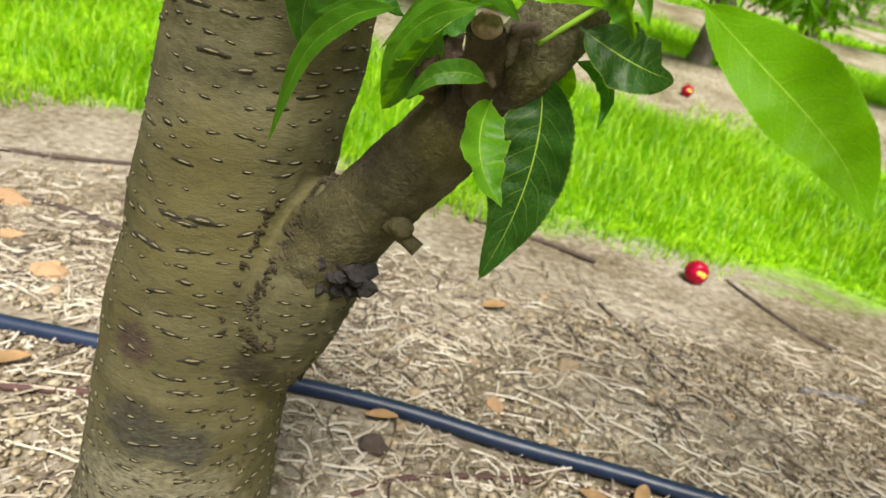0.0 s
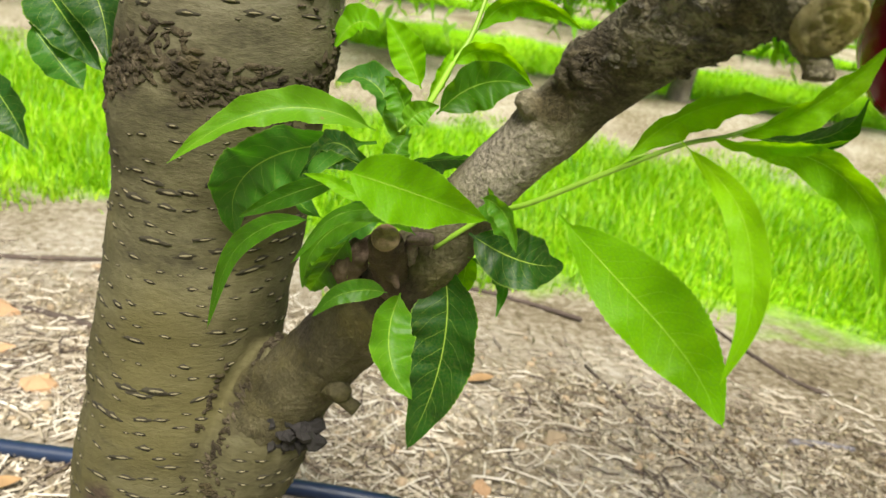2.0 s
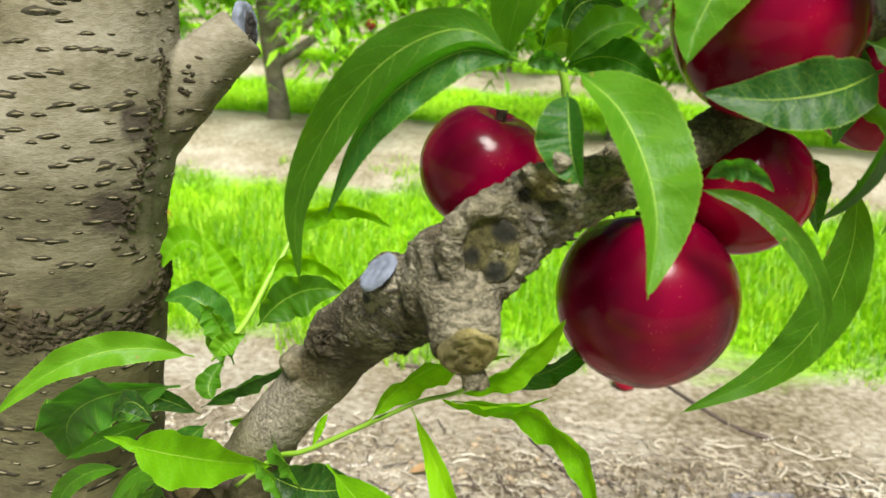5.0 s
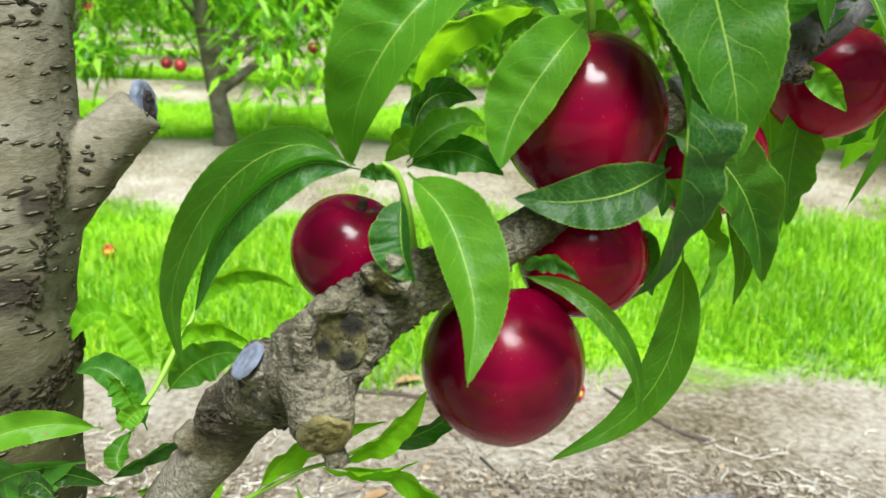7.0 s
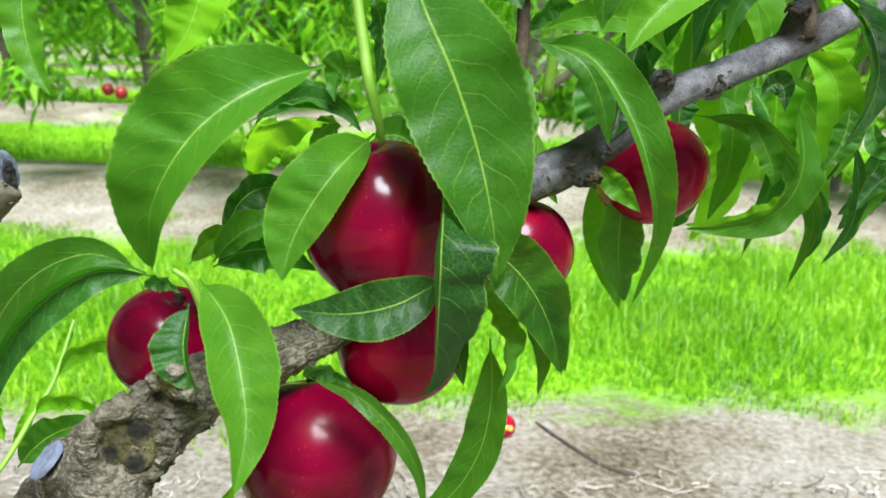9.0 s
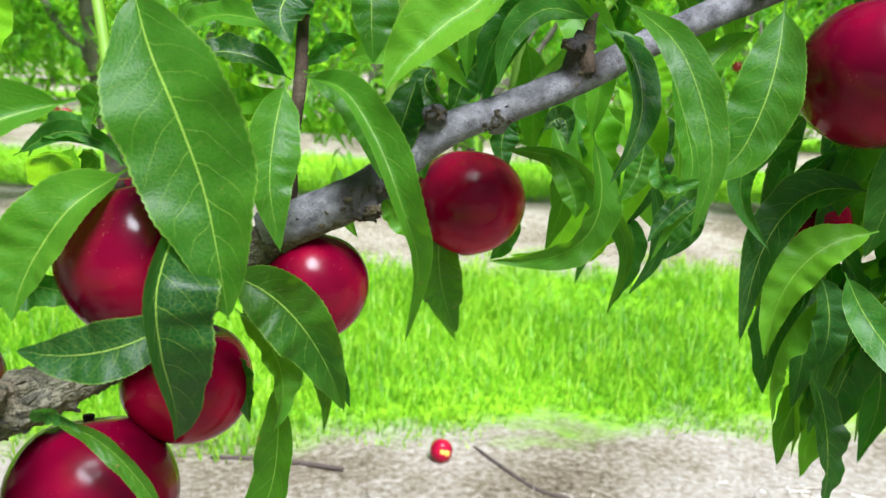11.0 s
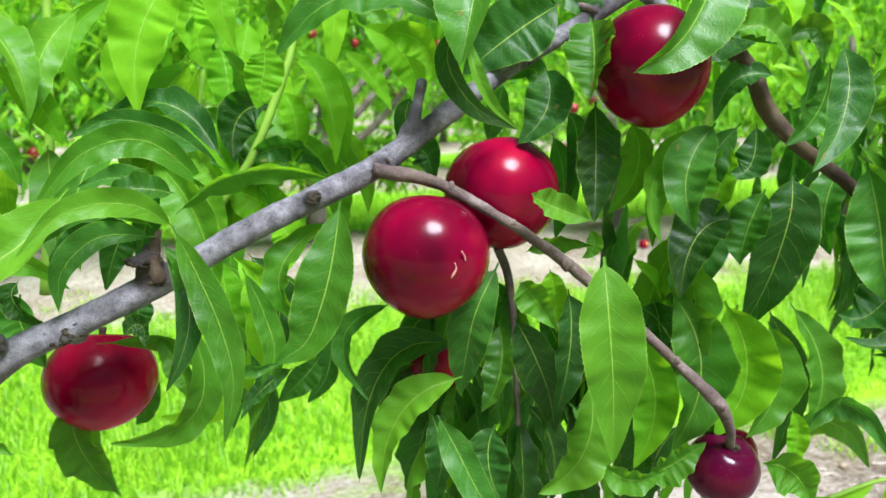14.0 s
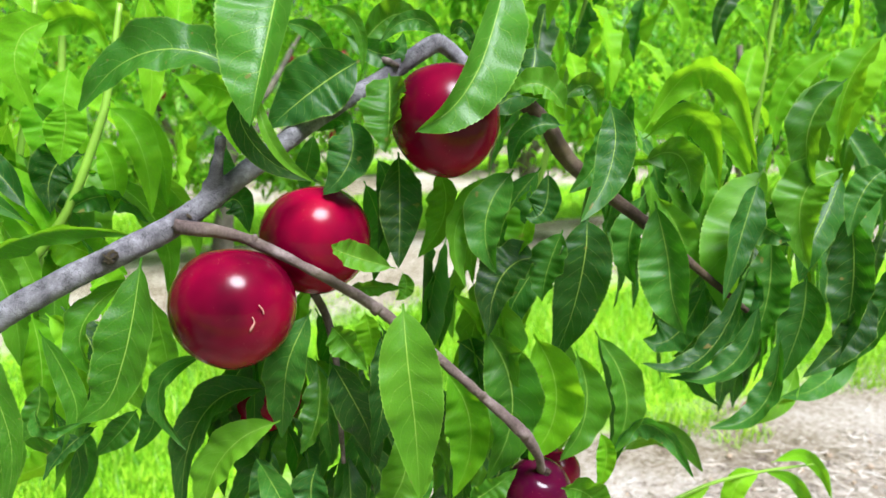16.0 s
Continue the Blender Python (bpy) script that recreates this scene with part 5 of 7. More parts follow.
bent_leaf(fruit_spur, [(0.219, 0.312, 0.785), (0.198, 0.308, 0.788), (0.176, 0.308, 0.774), (0.161, 0.310, 0.753), (0.151, 0.312, 0.725)], (0.0099, 0.0030), (0.14, -0.95, 0.27), (0.25, 2.20), LEAF_DARK)
bent_leaf(fruit_spur, [(0.237, 0.309, 0.784), (0.249, 0.290, 0.774), (0.255, 0.272, 0.759), (0.257, 0.260, 0.743), (0.253, 0.248, 0.724)], (0.0161, 0.0088), (-0.16, -0.92, 0.36), (0.25, 1.17))
bent_leaf(fruit_spur, [(0.234, 0.300, 0.777), (0.233, 0.288, 0.767), (0.234, 0.283, 0.758), (0.238, 0.281, 0.749)], (0.0033, 0.0120), (-0.07, -0.93, 0.35), (2.20, 0.25), LEAF_DARK)
bent_leaf(fruit_spur, [(0.308, 0.325, 0.841), (0.292, 0.302, 0.831), (0.280, 0.298, 0.815), (0.273, 0.295, 0.801), (0.270, 0.291, 0.789)], (0.0091, 0.0161), (-0.00, -0.97, 0.26), (1.12, 0.25))
bent_leaf(fruit_spur, [(0.333, 0.285, 0.791), (0.312, 0.274, 0.785), (0.293, 0.276, 0.781), (0.273, 0.282, 0.781)], (0.0116, 0.0110), (-0.05, -0.92, 0.39), (0.25, 0.30), LEAF_DARK)
bent_leaf(fruit_spur, [(0.316, 0.310, 0.913), (0.323, 0.295, 0.890), (0.332, 0.285, 0.869), (0.341, 0.278, 0.843), (0.346, 0.270, 0.819), (0.349, 0.268, 0.796)], (0.0242, 0.0221), (-0.23, -0.96, 0.17), (0.25, 0.37))
bent_leaf(fruit_spur, [(0.333, 0.330, 0.847), (0.331, 0.290, 0.830), (0.326, 0.262, 0.811), (0.326, 0.262, 0.787), (0.328, 0.275, 0.757), (0.325, 0.290, 0.735)], (0.0205, 0.0050), (0.30, -0.92, 0.25), (0.20, 1.20), LEAF_DARK)
bent_leaf(fruit_spur, [(0.279, 0.290, 0.748), (0.297, 0.280, 0.745), (0.312, 0.272, 0.733), (0.322, 0.268, 0.715), (0.325, 0.266, 0.694)], (0.0041, 0.0045), (-0.34, -0.84, 0.42), (0.39, 0.25))
bent_leaf(fruit_spur, [(0.365, 0.330, 0.743), (0.366, 0.324, 0.714), (0.361, 0.325, 0.681), (0.345, 0.330, 0.651), (0.311, 0.333, 0.628)], (0.0103, 0.0108), (-0.40, -0.79, 0.46), (0.29, 0.25))
bent_leaf(fruit_spur, [(0.377, 0.318, 0.783), (0.386, 0.314, 0.767), (0.394, 0.314, 0.748), (0.399, 0.316, 0.731)], (0.0055, 0.0050), (-0.52, -0.80, 0.30), (0.25, 0.38), LEAF_DARK)
bent_leaf(fruit_spur, [(0.373, 0.316, 0.773), (0.382, 0.314, 0.756), (0.388, 0.316, 0.738), (0.387, 0.318, 0.718)], (0.0045, 0.0050), (-0.50, -0.80, 0.32), (0.40, 0.25))
leaf(fruit_spur, (0.243, 0.357, 0.785), (0.253, 0.373, 0.804), (0.278, 0.39, 0.801), 0.0186, (0.64, -0.75, 0.16), mat=LEAF_DARK)
leaf(fruit_spur, (0.239, 0.336, 0.782), (0.256, 0.338, 0.797), (0.276, 0.346, 0.796), 0.0150, (-0.02, -0.77, 0.64))
leaf(fruit_spur, (0.239, 0.335, 0.78), (0.261, 0.344, 0.785), (0.284, 0.347, 0.773), 0.0188, (0.25, -0.96, -0.07), mat=LEAF_DARK)
leaf(fruit_spur, (0.229, 0.336, 0.781), (0.239, 0.349, 0.789), (0.252, 0.356, 0.784), 0.0125, (0.57, -0.74, 0.35))
leaf(fruit_spur, (0.218, 0.297, 0.785), (0.225, 0.297, 0.788), (0.232, 0.294, 0.784), 0.0076, (-0.16, -0.96, -0.25), mat=LEAF_DARK)
leaf(fruit_spur, (0.289, 0.319, 0.846), (0.265, 0.374, 0.834), (0.248, 0.434, 0.792), 0.0182, (-0.35, -0.5, -0.8), mat=LEAF_YOUNG)
leaf(fruit_spur, (0.297, 0.345, 0.846), (0.276, 0.355, 0.853), (0.256, 0.374, 0.836), 0.0133, (-0.56, -0.6, 0.57), mat=LEAF_DARK)
leaf(fruit_spur, (0.295, 0.338, 0.842), (0.29, 0.349, 0.841), (0.281, 0.357, 0.829), 0.0107, (-0.66, -0.69, -0.29))
leaf(fruit_spur, (0.326, 0.348, 0.852), (0.338, 0.344, 0.847), (0.349, 0.346, 0.824), 0.0097, (-0.57, -0.73, -0.39))
leaf(fruit_spur, (0.355, 0.346, 0.799), (0.359, 0.344, 0.778), (0.358, 0.341, 0.754), 0.0183, (-0.36, -0.93, 0.09), mat=LEAF_DARK)
bent_leaf(fruit_spur, [(0.452, 0.430, 0.805), (0.460, 0.430, 0.777), (0.467, 0.430, 0.747), (0.478, 0.430, 0.713)], (0.0107, 0.0143), (-0.40, -0.87, 0.30), (0.69, 0.25))
leaf(fruit_spur, (0.277, 0.278, 0.754), (0.286, 0.273, 0.76), (0.297, 0.269, 0.753), 0.0083, (-0.4, -0.87, -0.29), mat=LEAF_DARK)
leaf(fruit_spur, (0.344, 0.34, 0.746), (0.349, 0.337, 0.739), (0.353, 0.329, 0.719), 0.0159, (-0.31, -0.91, 0.26), mat=LEAF_DARK)
tall_shoot = shoot([(0.311, 0.324, 0.837, 0.0014), (0.309, 0.322, 0.847, 0.002), (0.305, 0.321, 0.862, 0.0024), (0.303, 0.326, 0.876, 0.0024), (0.3, 0.333, 0.898, 0.0023), (0.296, 0.342, 0.925, 0.002)], STEM, "upright green shoot above the fruit")
leaf(tall_shoot, (0.306, 0.328, 0.865), (0.295, 0.34, 0.866), (0.292, 0.337, 0.852), 0.0145, (-0.57, -0.82, 0.01))
leaf(tall_shoot, (0.307, 0.346, 0.892), (0.313, 0.353, 0.883), (0.311, 0.356, 0.858), 0.0150, (0.32, -0.92, -0.24), mat=LEAF_DARK)
leaf(tall_shoot, (0.233, 0.422, 0.923), (0.228, 0.413, 0.888), (0.213, 0.407, 0.861), 0.0295, (0.05, -0.98, 0.21), mat=LEAF_YOUNG)
leaf(tall_shoot, (0.147, 0.435, 0.912), (0.145, 0.424, 0.874), (0.157, 0.413, 0.843), 0.0186, (-0.03, -0.95, 0.31))
leaf(tall_shoot, (0.304, 0.339, 0.901), (0.328, 0.338, 0.913), (0.342, 0.334, 0.909), 0.0141, (-0.1, -0.99, -0.09))
branch_spur = shoot([(0.373, 0.358, 0.819, 0.0036), (0.374, 0.355, 0.848, 0.0031), (0.378, 0.357, 0.876, 0.0032), (0.38, 0.365, 0.904, 0.0026), (0.386, 0.368, 0.924, 0.0022), (0.392, 0.377, 0.959, 0.0018)], STUB, "dark upright leafy twig")
bent_leaf(branch_spur, [(0.371, 0.345, 0.877), (0.366, 0.326, 0.857), (0.364, 0.316, 0.835), (0.368, 0.311, 0.809)], (0.0118, 0.0114), (0.20, -0.93, 0.31), (0.25, 0.27))
bent_leaf(branch_spur, [(0.379, 0.335, 0.880), (0.394, 0.315, 0.876), (0.406, 0.300, 0.858), (0.415, 0.290, 0.834), (0.424, 0.295, 0.806), (0.421, 0.303, 0.768)], (0.0118, 0.0023), (-0.45, -0.88, 0.18), (0.25, 2.20))
leaf(branch_spur, (0.374, 0.359, 0.877), (0.345, 0.365, 0.888), (0.315, 0.366, 0.877), 0.0142, (-0.1, -0.75, 0.66), mat=LEAF_DARK)
leaf(branch_spur, (0.378, 0.363, 0.895), (0.34, 0.388, 0.904), (0.313, 0.402, 0.885), 0.0133, (-0.49, -0.68, 0.54))
leaf(branch_spur, (0.379, 0.359, 0.882), (0.391, 0.364, 0.894), (0.405, 0.366, 0.896), 0.0110, (0.39, -0.87, -0.3), mat=LEAF_DARK)
leaf(branch_spur, (0.385, 0.368, 0.921), (0.37, 0.358, 0.909), (0.374, 0.347, 0.893), 0.0280, (0.14, -0.81, 0.56), fold=0.2, mat=LEAF_DARK)
leaf(branch_spur, (0.388, 0.368, 0.924), (0.366, 0.379, 0.938), (0.361, 0.386, 0.919), 0.0206, (-0.57, -0.78, 0.26), mat=LEAF_DARK)
bent_leaf(branch_spur, [(0.379, 0.345, 0.882), (0.396, 0.328, 0.873), (0.406, 0.325, 0.857), (0.412, 0.325, 0.837)], (0.0080, 0.0080), (0.08, -0.97, 0.24), (0.25, 0.25))
leaf(branch_spur, (0.391, 0.385, 0.949), (0.359, 0.407, 0.951), (0.323, 0.417, 0.913), 0.0246, (-0.49, -0.85, 0.17))
leaf(branch_spur, (0.386, 0.403, 0.929), (0.346, 0.423, 0.919), (0.307, 0.445, 0.917), 0.0202, (-0.49, -0.83, 0.27))
leaf(branch_spur, (0.37, 0.391, 0.871), (0.349, 0.407, 0.866), (0.331, 0.431, 0.893), 0.0174, (-0.62, -0.74, 0.27), mat=LEAF_YOUNG)
leaf(branch_spur, (0.371, 0.4, 0.867), (0.352, 0.404, 0.861), (0.328, 0.425, 0.868), 0.0174, (-0.48, -0.85, 0.22))
leaf(branch_spur, (0.344, 0.388, 0.835), (0.325, 0.397, 0.844), (0.301, 0.401, 0.832), 0.0141, (-0.25, -0.71, 0.66))
leaf(branch_spur, (0.345, 0.318, 0.798), (0.375, 0.309, 0.778), (0.396, 0.313, 0.731), 0.0287, (0.05, -0.99, 0.1))
leaf(branch_spur, (0.348, 0.327, 0.778), (0.367, 0.314, 0.755), (0.364, 0.307, 0.726), 0.0175, (0.54, -0.72, 0.44))
leaf(branch_spur, (0.31, 0.365, 0.831), (0.327, 0.36, 0.832), (0.336, 0.35, 0.808), 0.0206, (-0.27, -0.92, 0.28))
leaf(branch_spur, (0.329, 0.387, 0.814), (0.334, 0.382, 0.802), (0.333, 0.377, 0.785), 0.0101, (0.19, -0.93, 0.33), mat=LEAF_DARK)
spur_two = shoot([(0.511, 0.341, 0.887, 0.0045), (0.509, 0.34, 0.898, 0.0038), (0.511, 0.342, 0.908, 0.0028), (0.514, 0.343, 0.914, 0.001)], STUB, "knobbly dark spur")
bent_leaf(spur_two, [(0.473, 0.345, 0.937), (0.454, 0.330, 0.916), (0.438, 0.325, 0.905), (0.421, 0.320, 0.890), (0.411, 0.316, 0.877)], (0.0084, 0.0197), (-0.02, -0.99, 0.11), (1.64, 0.25))
leaf(spur_two, (0.508, 0.338, 0.912), (0.476, 0.353, 0.909), (0.462, 0.352, 0.872), 0.0194, (-0.54, -0.76, 0.37), mat=LEAF_DARK)
leaf(spur_two, (0.51, 0.339, 0.916), (0.488, 0.344, 0.927), (0.457, 0.348, 0.909), 0.0173, (-0.21, -0.79, 0.57))
leaf(spur_two, (0.512, 0.339, 0.918), (0.502, 0.348, 0.939), (0.476, 0.355, 0.936), 0.0159, (-0.15, -0.86, 0.49), mat=LEAF_DARK)
leaf(spur_two, (0.522, 0.34, 0.933), (0.504, 0.336, 0.937), (0.489, 0.34, 0.934), 0.0155, (0.03, -0.79, 0.61))
bent_leaf(spur_two, [(0.519, 0.325, 0.919), (0.527, 0.292, 0.902), (0.535, 0.278, 0.878), (0.538, 0.270, 0.854), (0.532, 0.268, 0.824)], (0.0087, 0.0087), (-0.33, -0.92, 0.20), (0.25, 0.25))
bent_leaf(spur_two, [(0.514, 0.335, 0.909), (0.522, 0.318, 0.895), (0.523, 0.306, 0.877), (0.518, 0.300, 0.860), (0.509, 0.300, 0.841)], (0.0083, 0.0057), (-0.27, -0.94, 0.19), (0.25, 0.82), LEAF_DARK)
leaf(spur_two, (0.514, 0.33, 0.907), (0.524, 0.316, 0.889), (0.517, 0.301, 0.851), 0.0129, (0.23, -0.87, 0.44))
bent_leaf(spur_two, [(0.609, 0.337, 0.925), (0.601, 0.325, 0.897), (0.593, 0.320, 0.872), (0.583, 0.320, 0.850), (0.566, 0.324, 0.838)], (0.0149, 0.0172), (-0.43, -0.88, 0.19), (0.47, 0.25))
leaf(spur_two, (0.607, 0.351, 0.912), (0.574, 0.341, 0.884), (0.589, 0.332, 0.853), 0.0190, (-0.71, -0.58, 0.4))
leaf(spur_two, (0.522, 0.342, 0.922), (0.559, 0.345, 0.942), (0.609, 0.354, 0.934), 0.0160, (0.19, -0.77, -0.61), fold=0.4)
bent_leaf(spur_two, [(0.477, 0.370, 0.846), (0.515, 0.372, 0.840), (0.545, 0.373, 0.814), (0.562, 0.374, 0.785), (0.553, 0.374, 0.748)], (0.0062, 0.0075), (-0.60, -0.79, 0.17), (0.53, 0.25))
leaf(spur_two, (0.526, 0.36, 0.857), (0.525, 0.351, 0.804), (0.477, 0.366, 0.786), 0.0199, (0.03, -0.99, -0.1))
leaf(spur_two, (0.458, 0.398, 0.803), (0.46, 0.405, 0.765), (0.477, 0.423, 0.721), 0.0267, (-0.13, -0.94, -0.31))
leaf(spur_two, (0.491, 0.339, 0.859), (0.5, 0.338, 0.865), (0.502, 0.334, 0.853), 0.0120, (-0.32, -0.92, 0.21), mat=LEAF_DARK)
leaf(spur_two, (0.508, 0.373, 0.846), (0.519, 0.364, 0.826), (0.521, 0.359, 0.811), 0.0152, (-0.28, -0.92, 0.27))
leaf(spur_two, (0.414, 0.341, 0.826), (0.424, 0.338, 0.816), (0.436, 0.335, 0.804), 0.0118, (-0.35, -0.93, -0.09))
leaf(spur_two, (0.397, 0.383, 0.835), (0.399, 0.376, 0.815), (0.407, 0.369, 0.799), 0.0104, (0.02, -0.94, 0.35))
leaf(spur_two, (0.431, 0.348, 0.882), (0.422, 0.338, 0.858), (0.415, 0.33, 0.839), 0.0206, (-0.29, -0.84, 0.47), mat=LEAF_DARK)
leaf(spur_two, (0.443, 0.372, 0.885), (0.44, 0.37, 0.874), (0.455, 0.361, 0.861), 0.0141, (-0.59, -0.8, 0.05), mat=LEAF_DARK)
leaf(spur_two, (0.551, 0.352, 0.855), (0.548, 0.348, 0.838), (0.539, 0.347, 0.823), 0.0149, (-0.34, -0.9, 0.28))
leaf(spur_two, (0.548, 0.33, 0.85), (0.551, 0.325, 0.838), (0.569, 0.32, 0.84), 0.0101, (-0.49, -0.83, -0.26), mat=LEAF_DARK)
leaf(spur_two, (0.577, 0.327, 0.833), (0.56, 0.329, 0.822), (0.547, 0.328, 0.806), 0.0116, (-0.52, -0.66, 0.54), mat=LEAF_DARK)
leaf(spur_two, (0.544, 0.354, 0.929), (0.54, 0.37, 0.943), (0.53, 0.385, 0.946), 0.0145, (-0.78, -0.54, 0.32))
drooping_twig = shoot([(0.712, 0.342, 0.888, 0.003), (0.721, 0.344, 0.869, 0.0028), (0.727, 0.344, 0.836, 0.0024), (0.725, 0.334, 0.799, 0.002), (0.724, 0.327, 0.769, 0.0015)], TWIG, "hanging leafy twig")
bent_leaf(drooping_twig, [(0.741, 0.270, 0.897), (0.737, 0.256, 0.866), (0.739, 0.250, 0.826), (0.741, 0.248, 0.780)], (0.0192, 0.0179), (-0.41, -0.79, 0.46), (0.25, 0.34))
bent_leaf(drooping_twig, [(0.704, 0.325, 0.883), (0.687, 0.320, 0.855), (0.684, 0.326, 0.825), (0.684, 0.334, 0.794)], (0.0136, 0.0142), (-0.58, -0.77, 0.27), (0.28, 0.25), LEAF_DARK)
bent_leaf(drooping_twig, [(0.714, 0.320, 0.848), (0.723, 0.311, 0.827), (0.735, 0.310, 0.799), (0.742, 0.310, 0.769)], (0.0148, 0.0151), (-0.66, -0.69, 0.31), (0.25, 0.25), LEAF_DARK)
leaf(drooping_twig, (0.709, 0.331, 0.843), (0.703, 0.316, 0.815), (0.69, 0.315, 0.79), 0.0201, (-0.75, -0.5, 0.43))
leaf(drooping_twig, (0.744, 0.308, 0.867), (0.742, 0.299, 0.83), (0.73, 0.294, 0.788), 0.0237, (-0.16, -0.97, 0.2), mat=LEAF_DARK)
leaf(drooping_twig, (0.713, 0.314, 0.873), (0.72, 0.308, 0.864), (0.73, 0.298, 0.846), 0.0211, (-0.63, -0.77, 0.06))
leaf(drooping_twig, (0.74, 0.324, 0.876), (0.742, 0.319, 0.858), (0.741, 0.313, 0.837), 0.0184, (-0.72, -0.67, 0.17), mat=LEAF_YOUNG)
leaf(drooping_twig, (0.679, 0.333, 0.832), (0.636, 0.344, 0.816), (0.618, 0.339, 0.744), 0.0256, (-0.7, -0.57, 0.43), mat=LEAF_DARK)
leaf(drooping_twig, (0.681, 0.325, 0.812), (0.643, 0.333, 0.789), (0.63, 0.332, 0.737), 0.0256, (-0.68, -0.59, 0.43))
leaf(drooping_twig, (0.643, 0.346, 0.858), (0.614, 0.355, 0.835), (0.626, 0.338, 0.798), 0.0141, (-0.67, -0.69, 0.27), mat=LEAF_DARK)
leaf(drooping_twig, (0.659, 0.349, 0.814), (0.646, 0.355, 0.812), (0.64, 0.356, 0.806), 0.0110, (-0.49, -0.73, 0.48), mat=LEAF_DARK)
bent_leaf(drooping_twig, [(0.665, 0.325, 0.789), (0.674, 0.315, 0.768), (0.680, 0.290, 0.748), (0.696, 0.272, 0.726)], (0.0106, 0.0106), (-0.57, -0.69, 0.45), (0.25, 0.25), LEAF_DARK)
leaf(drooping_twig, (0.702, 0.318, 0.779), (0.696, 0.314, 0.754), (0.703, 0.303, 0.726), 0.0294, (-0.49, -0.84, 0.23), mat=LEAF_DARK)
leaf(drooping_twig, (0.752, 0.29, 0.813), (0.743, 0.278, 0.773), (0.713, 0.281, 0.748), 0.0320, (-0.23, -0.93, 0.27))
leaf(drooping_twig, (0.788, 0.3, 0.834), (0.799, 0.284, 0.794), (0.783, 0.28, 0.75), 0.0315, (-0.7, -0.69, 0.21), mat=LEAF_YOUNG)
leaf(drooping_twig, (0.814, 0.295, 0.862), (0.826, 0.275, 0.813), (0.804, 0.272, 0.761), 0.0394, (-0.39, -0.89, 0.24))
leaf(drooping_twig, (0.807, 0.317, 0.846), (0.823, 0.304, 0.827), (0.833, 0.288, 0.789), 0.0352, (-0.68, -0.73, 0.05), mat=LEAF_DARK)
leaf(drooping_twig, (0.85, 0.286, 0.854), (0.859, 0.269, 0.809), (0.837, 0.269, 0.768), 0.0440, (-0.78, -0.58, 0.23), mat=LEAF_YOUNG)
leaf(drooping_twig, (0.881, 0.277, 0.839), (0.883, 0.265, 0.798), (0.862, 0.266, 0.763), 0.0293, (-0.42, -0.88, 0.23))
leaf(drooping_twig, (0.895, 0.274, 0.851), (0.91, 0.254, 0.806), (0.893, 0.251, 0.764), 0.0250, (-0.35, -0.9, 0.24))
leaf(drooping_twig, (0.784, 0.268, 0.752), (0.798, 0.263, 0.759), (0.819, 0.257, 0.774), 0.0220, (-0.36, -0.93, 0.08))
leaf(drooping_twig, (0.754, 0.276, 0.764), (0.769, 0.265, 0.754), (0.789, 0.257, 0.761), 0.0180, (-0.47, -0.88, 0.03))
leaf(drooping_twig, (0.89, 0.257, 0.783), (0.892, 0.251, 0.764), (0.883, 0.25, 0.741), 0.0141, (-0.71, -0.66, 0.25), mat=LEAF_YOUNG)
leaf(drooping_twig, (0.75, 0.308, 0.789), (0.765, 0.294, 0.768), (0.759, 0.289, 0.739), 0.0188, (-0.44, -0.87, 0.24), mat=LEAF_DARK)
leaf(drooping_twig, (0.669, 0.346, 0.781), (0.673, 0.337, 0.755), (0.668, 0.333, 0.73), 0.0225, (-0.3, -0.92, 0.25), mat=LEAF_DARK)
leaf(drooping_twig, (0.826, 0.22, 0.778), (0.841, 0.211, 0.773), (0.848, 0.202, 0.757), 0.0275, (-0.57, -0.82, 0.07))
leaf(drooping_twig, (0.895, 0.25, 0.767), (0.923, 0.242, 0.787), (0.947, 0.219, 0.749), 0.0180, (-0.56, -0.78, -0.26), mat=LEAF_DARK)
end_spur = shoot([(0.763, 0.356, 1.037, 0.003), (0.766, 0.343, 1.036, 0.0025), (0.77, 0.334, 1.033, 0.0015)], TWIG, "short spur near the branch end")
leaf(end_spur, (0.758, 0.322, 1.028), (0.749, 0.303, 1.005), (0.742, 0.294, 0.982), 0.0292, (-0.73, -0.44, 0.52), fold=0.5)
bent_leaf(end_spur, [(0.819, 0.285, 1.091), (0.800, 0.268, 1.060), (0.780, 0.255, 1.030), (0.761, 0.252, 1.009), (0.744, 0.260, 0.997)], (0.0215, 0.0080), (-0.50, -0.86, 0.10), (0.30, 1.30), LEAF_FULL)
leaf(end_spur, (0.847, 0.293, 1.048), (0.83, 0.283, 1.02), (0.798, 0.295, 1.003), 0.0310, (-0.43, -0.79, 0.44), mat=LEAF_DARK)
leaf(end_spur, (0.743, 0.332, 1.036), (0.716, 0.34, 1.018), (0.688, 0.349, 0.994), 0.0406, (-0.41, -0.89, 0.19), fold=0.3, mat=LEAF_DARK)
bent_leaf(end_spur, [(0.707, 0.350, 1.118), (0.696, 0.335, 1.084), (0.683, 0.318, 1.052), (0.671, 0.305, 1.021), (0.665, 0.302, 0.999)], (0.0095, 0.0310), (-0.27, -0.96, 0.05), (1.60, 0.25), LEAF_FULL)
bent_leaf(end_spur, [(0.670, 0.318, 1.021), (0.664, 0.316, 1.001), (0.680, 0.316, 0.978), (0.710, 0.318, 0.964)], (0.0052, 0.0084), (-0.28, -0.95, 0.12), (0.30, 0.30), LEAF_DARK)
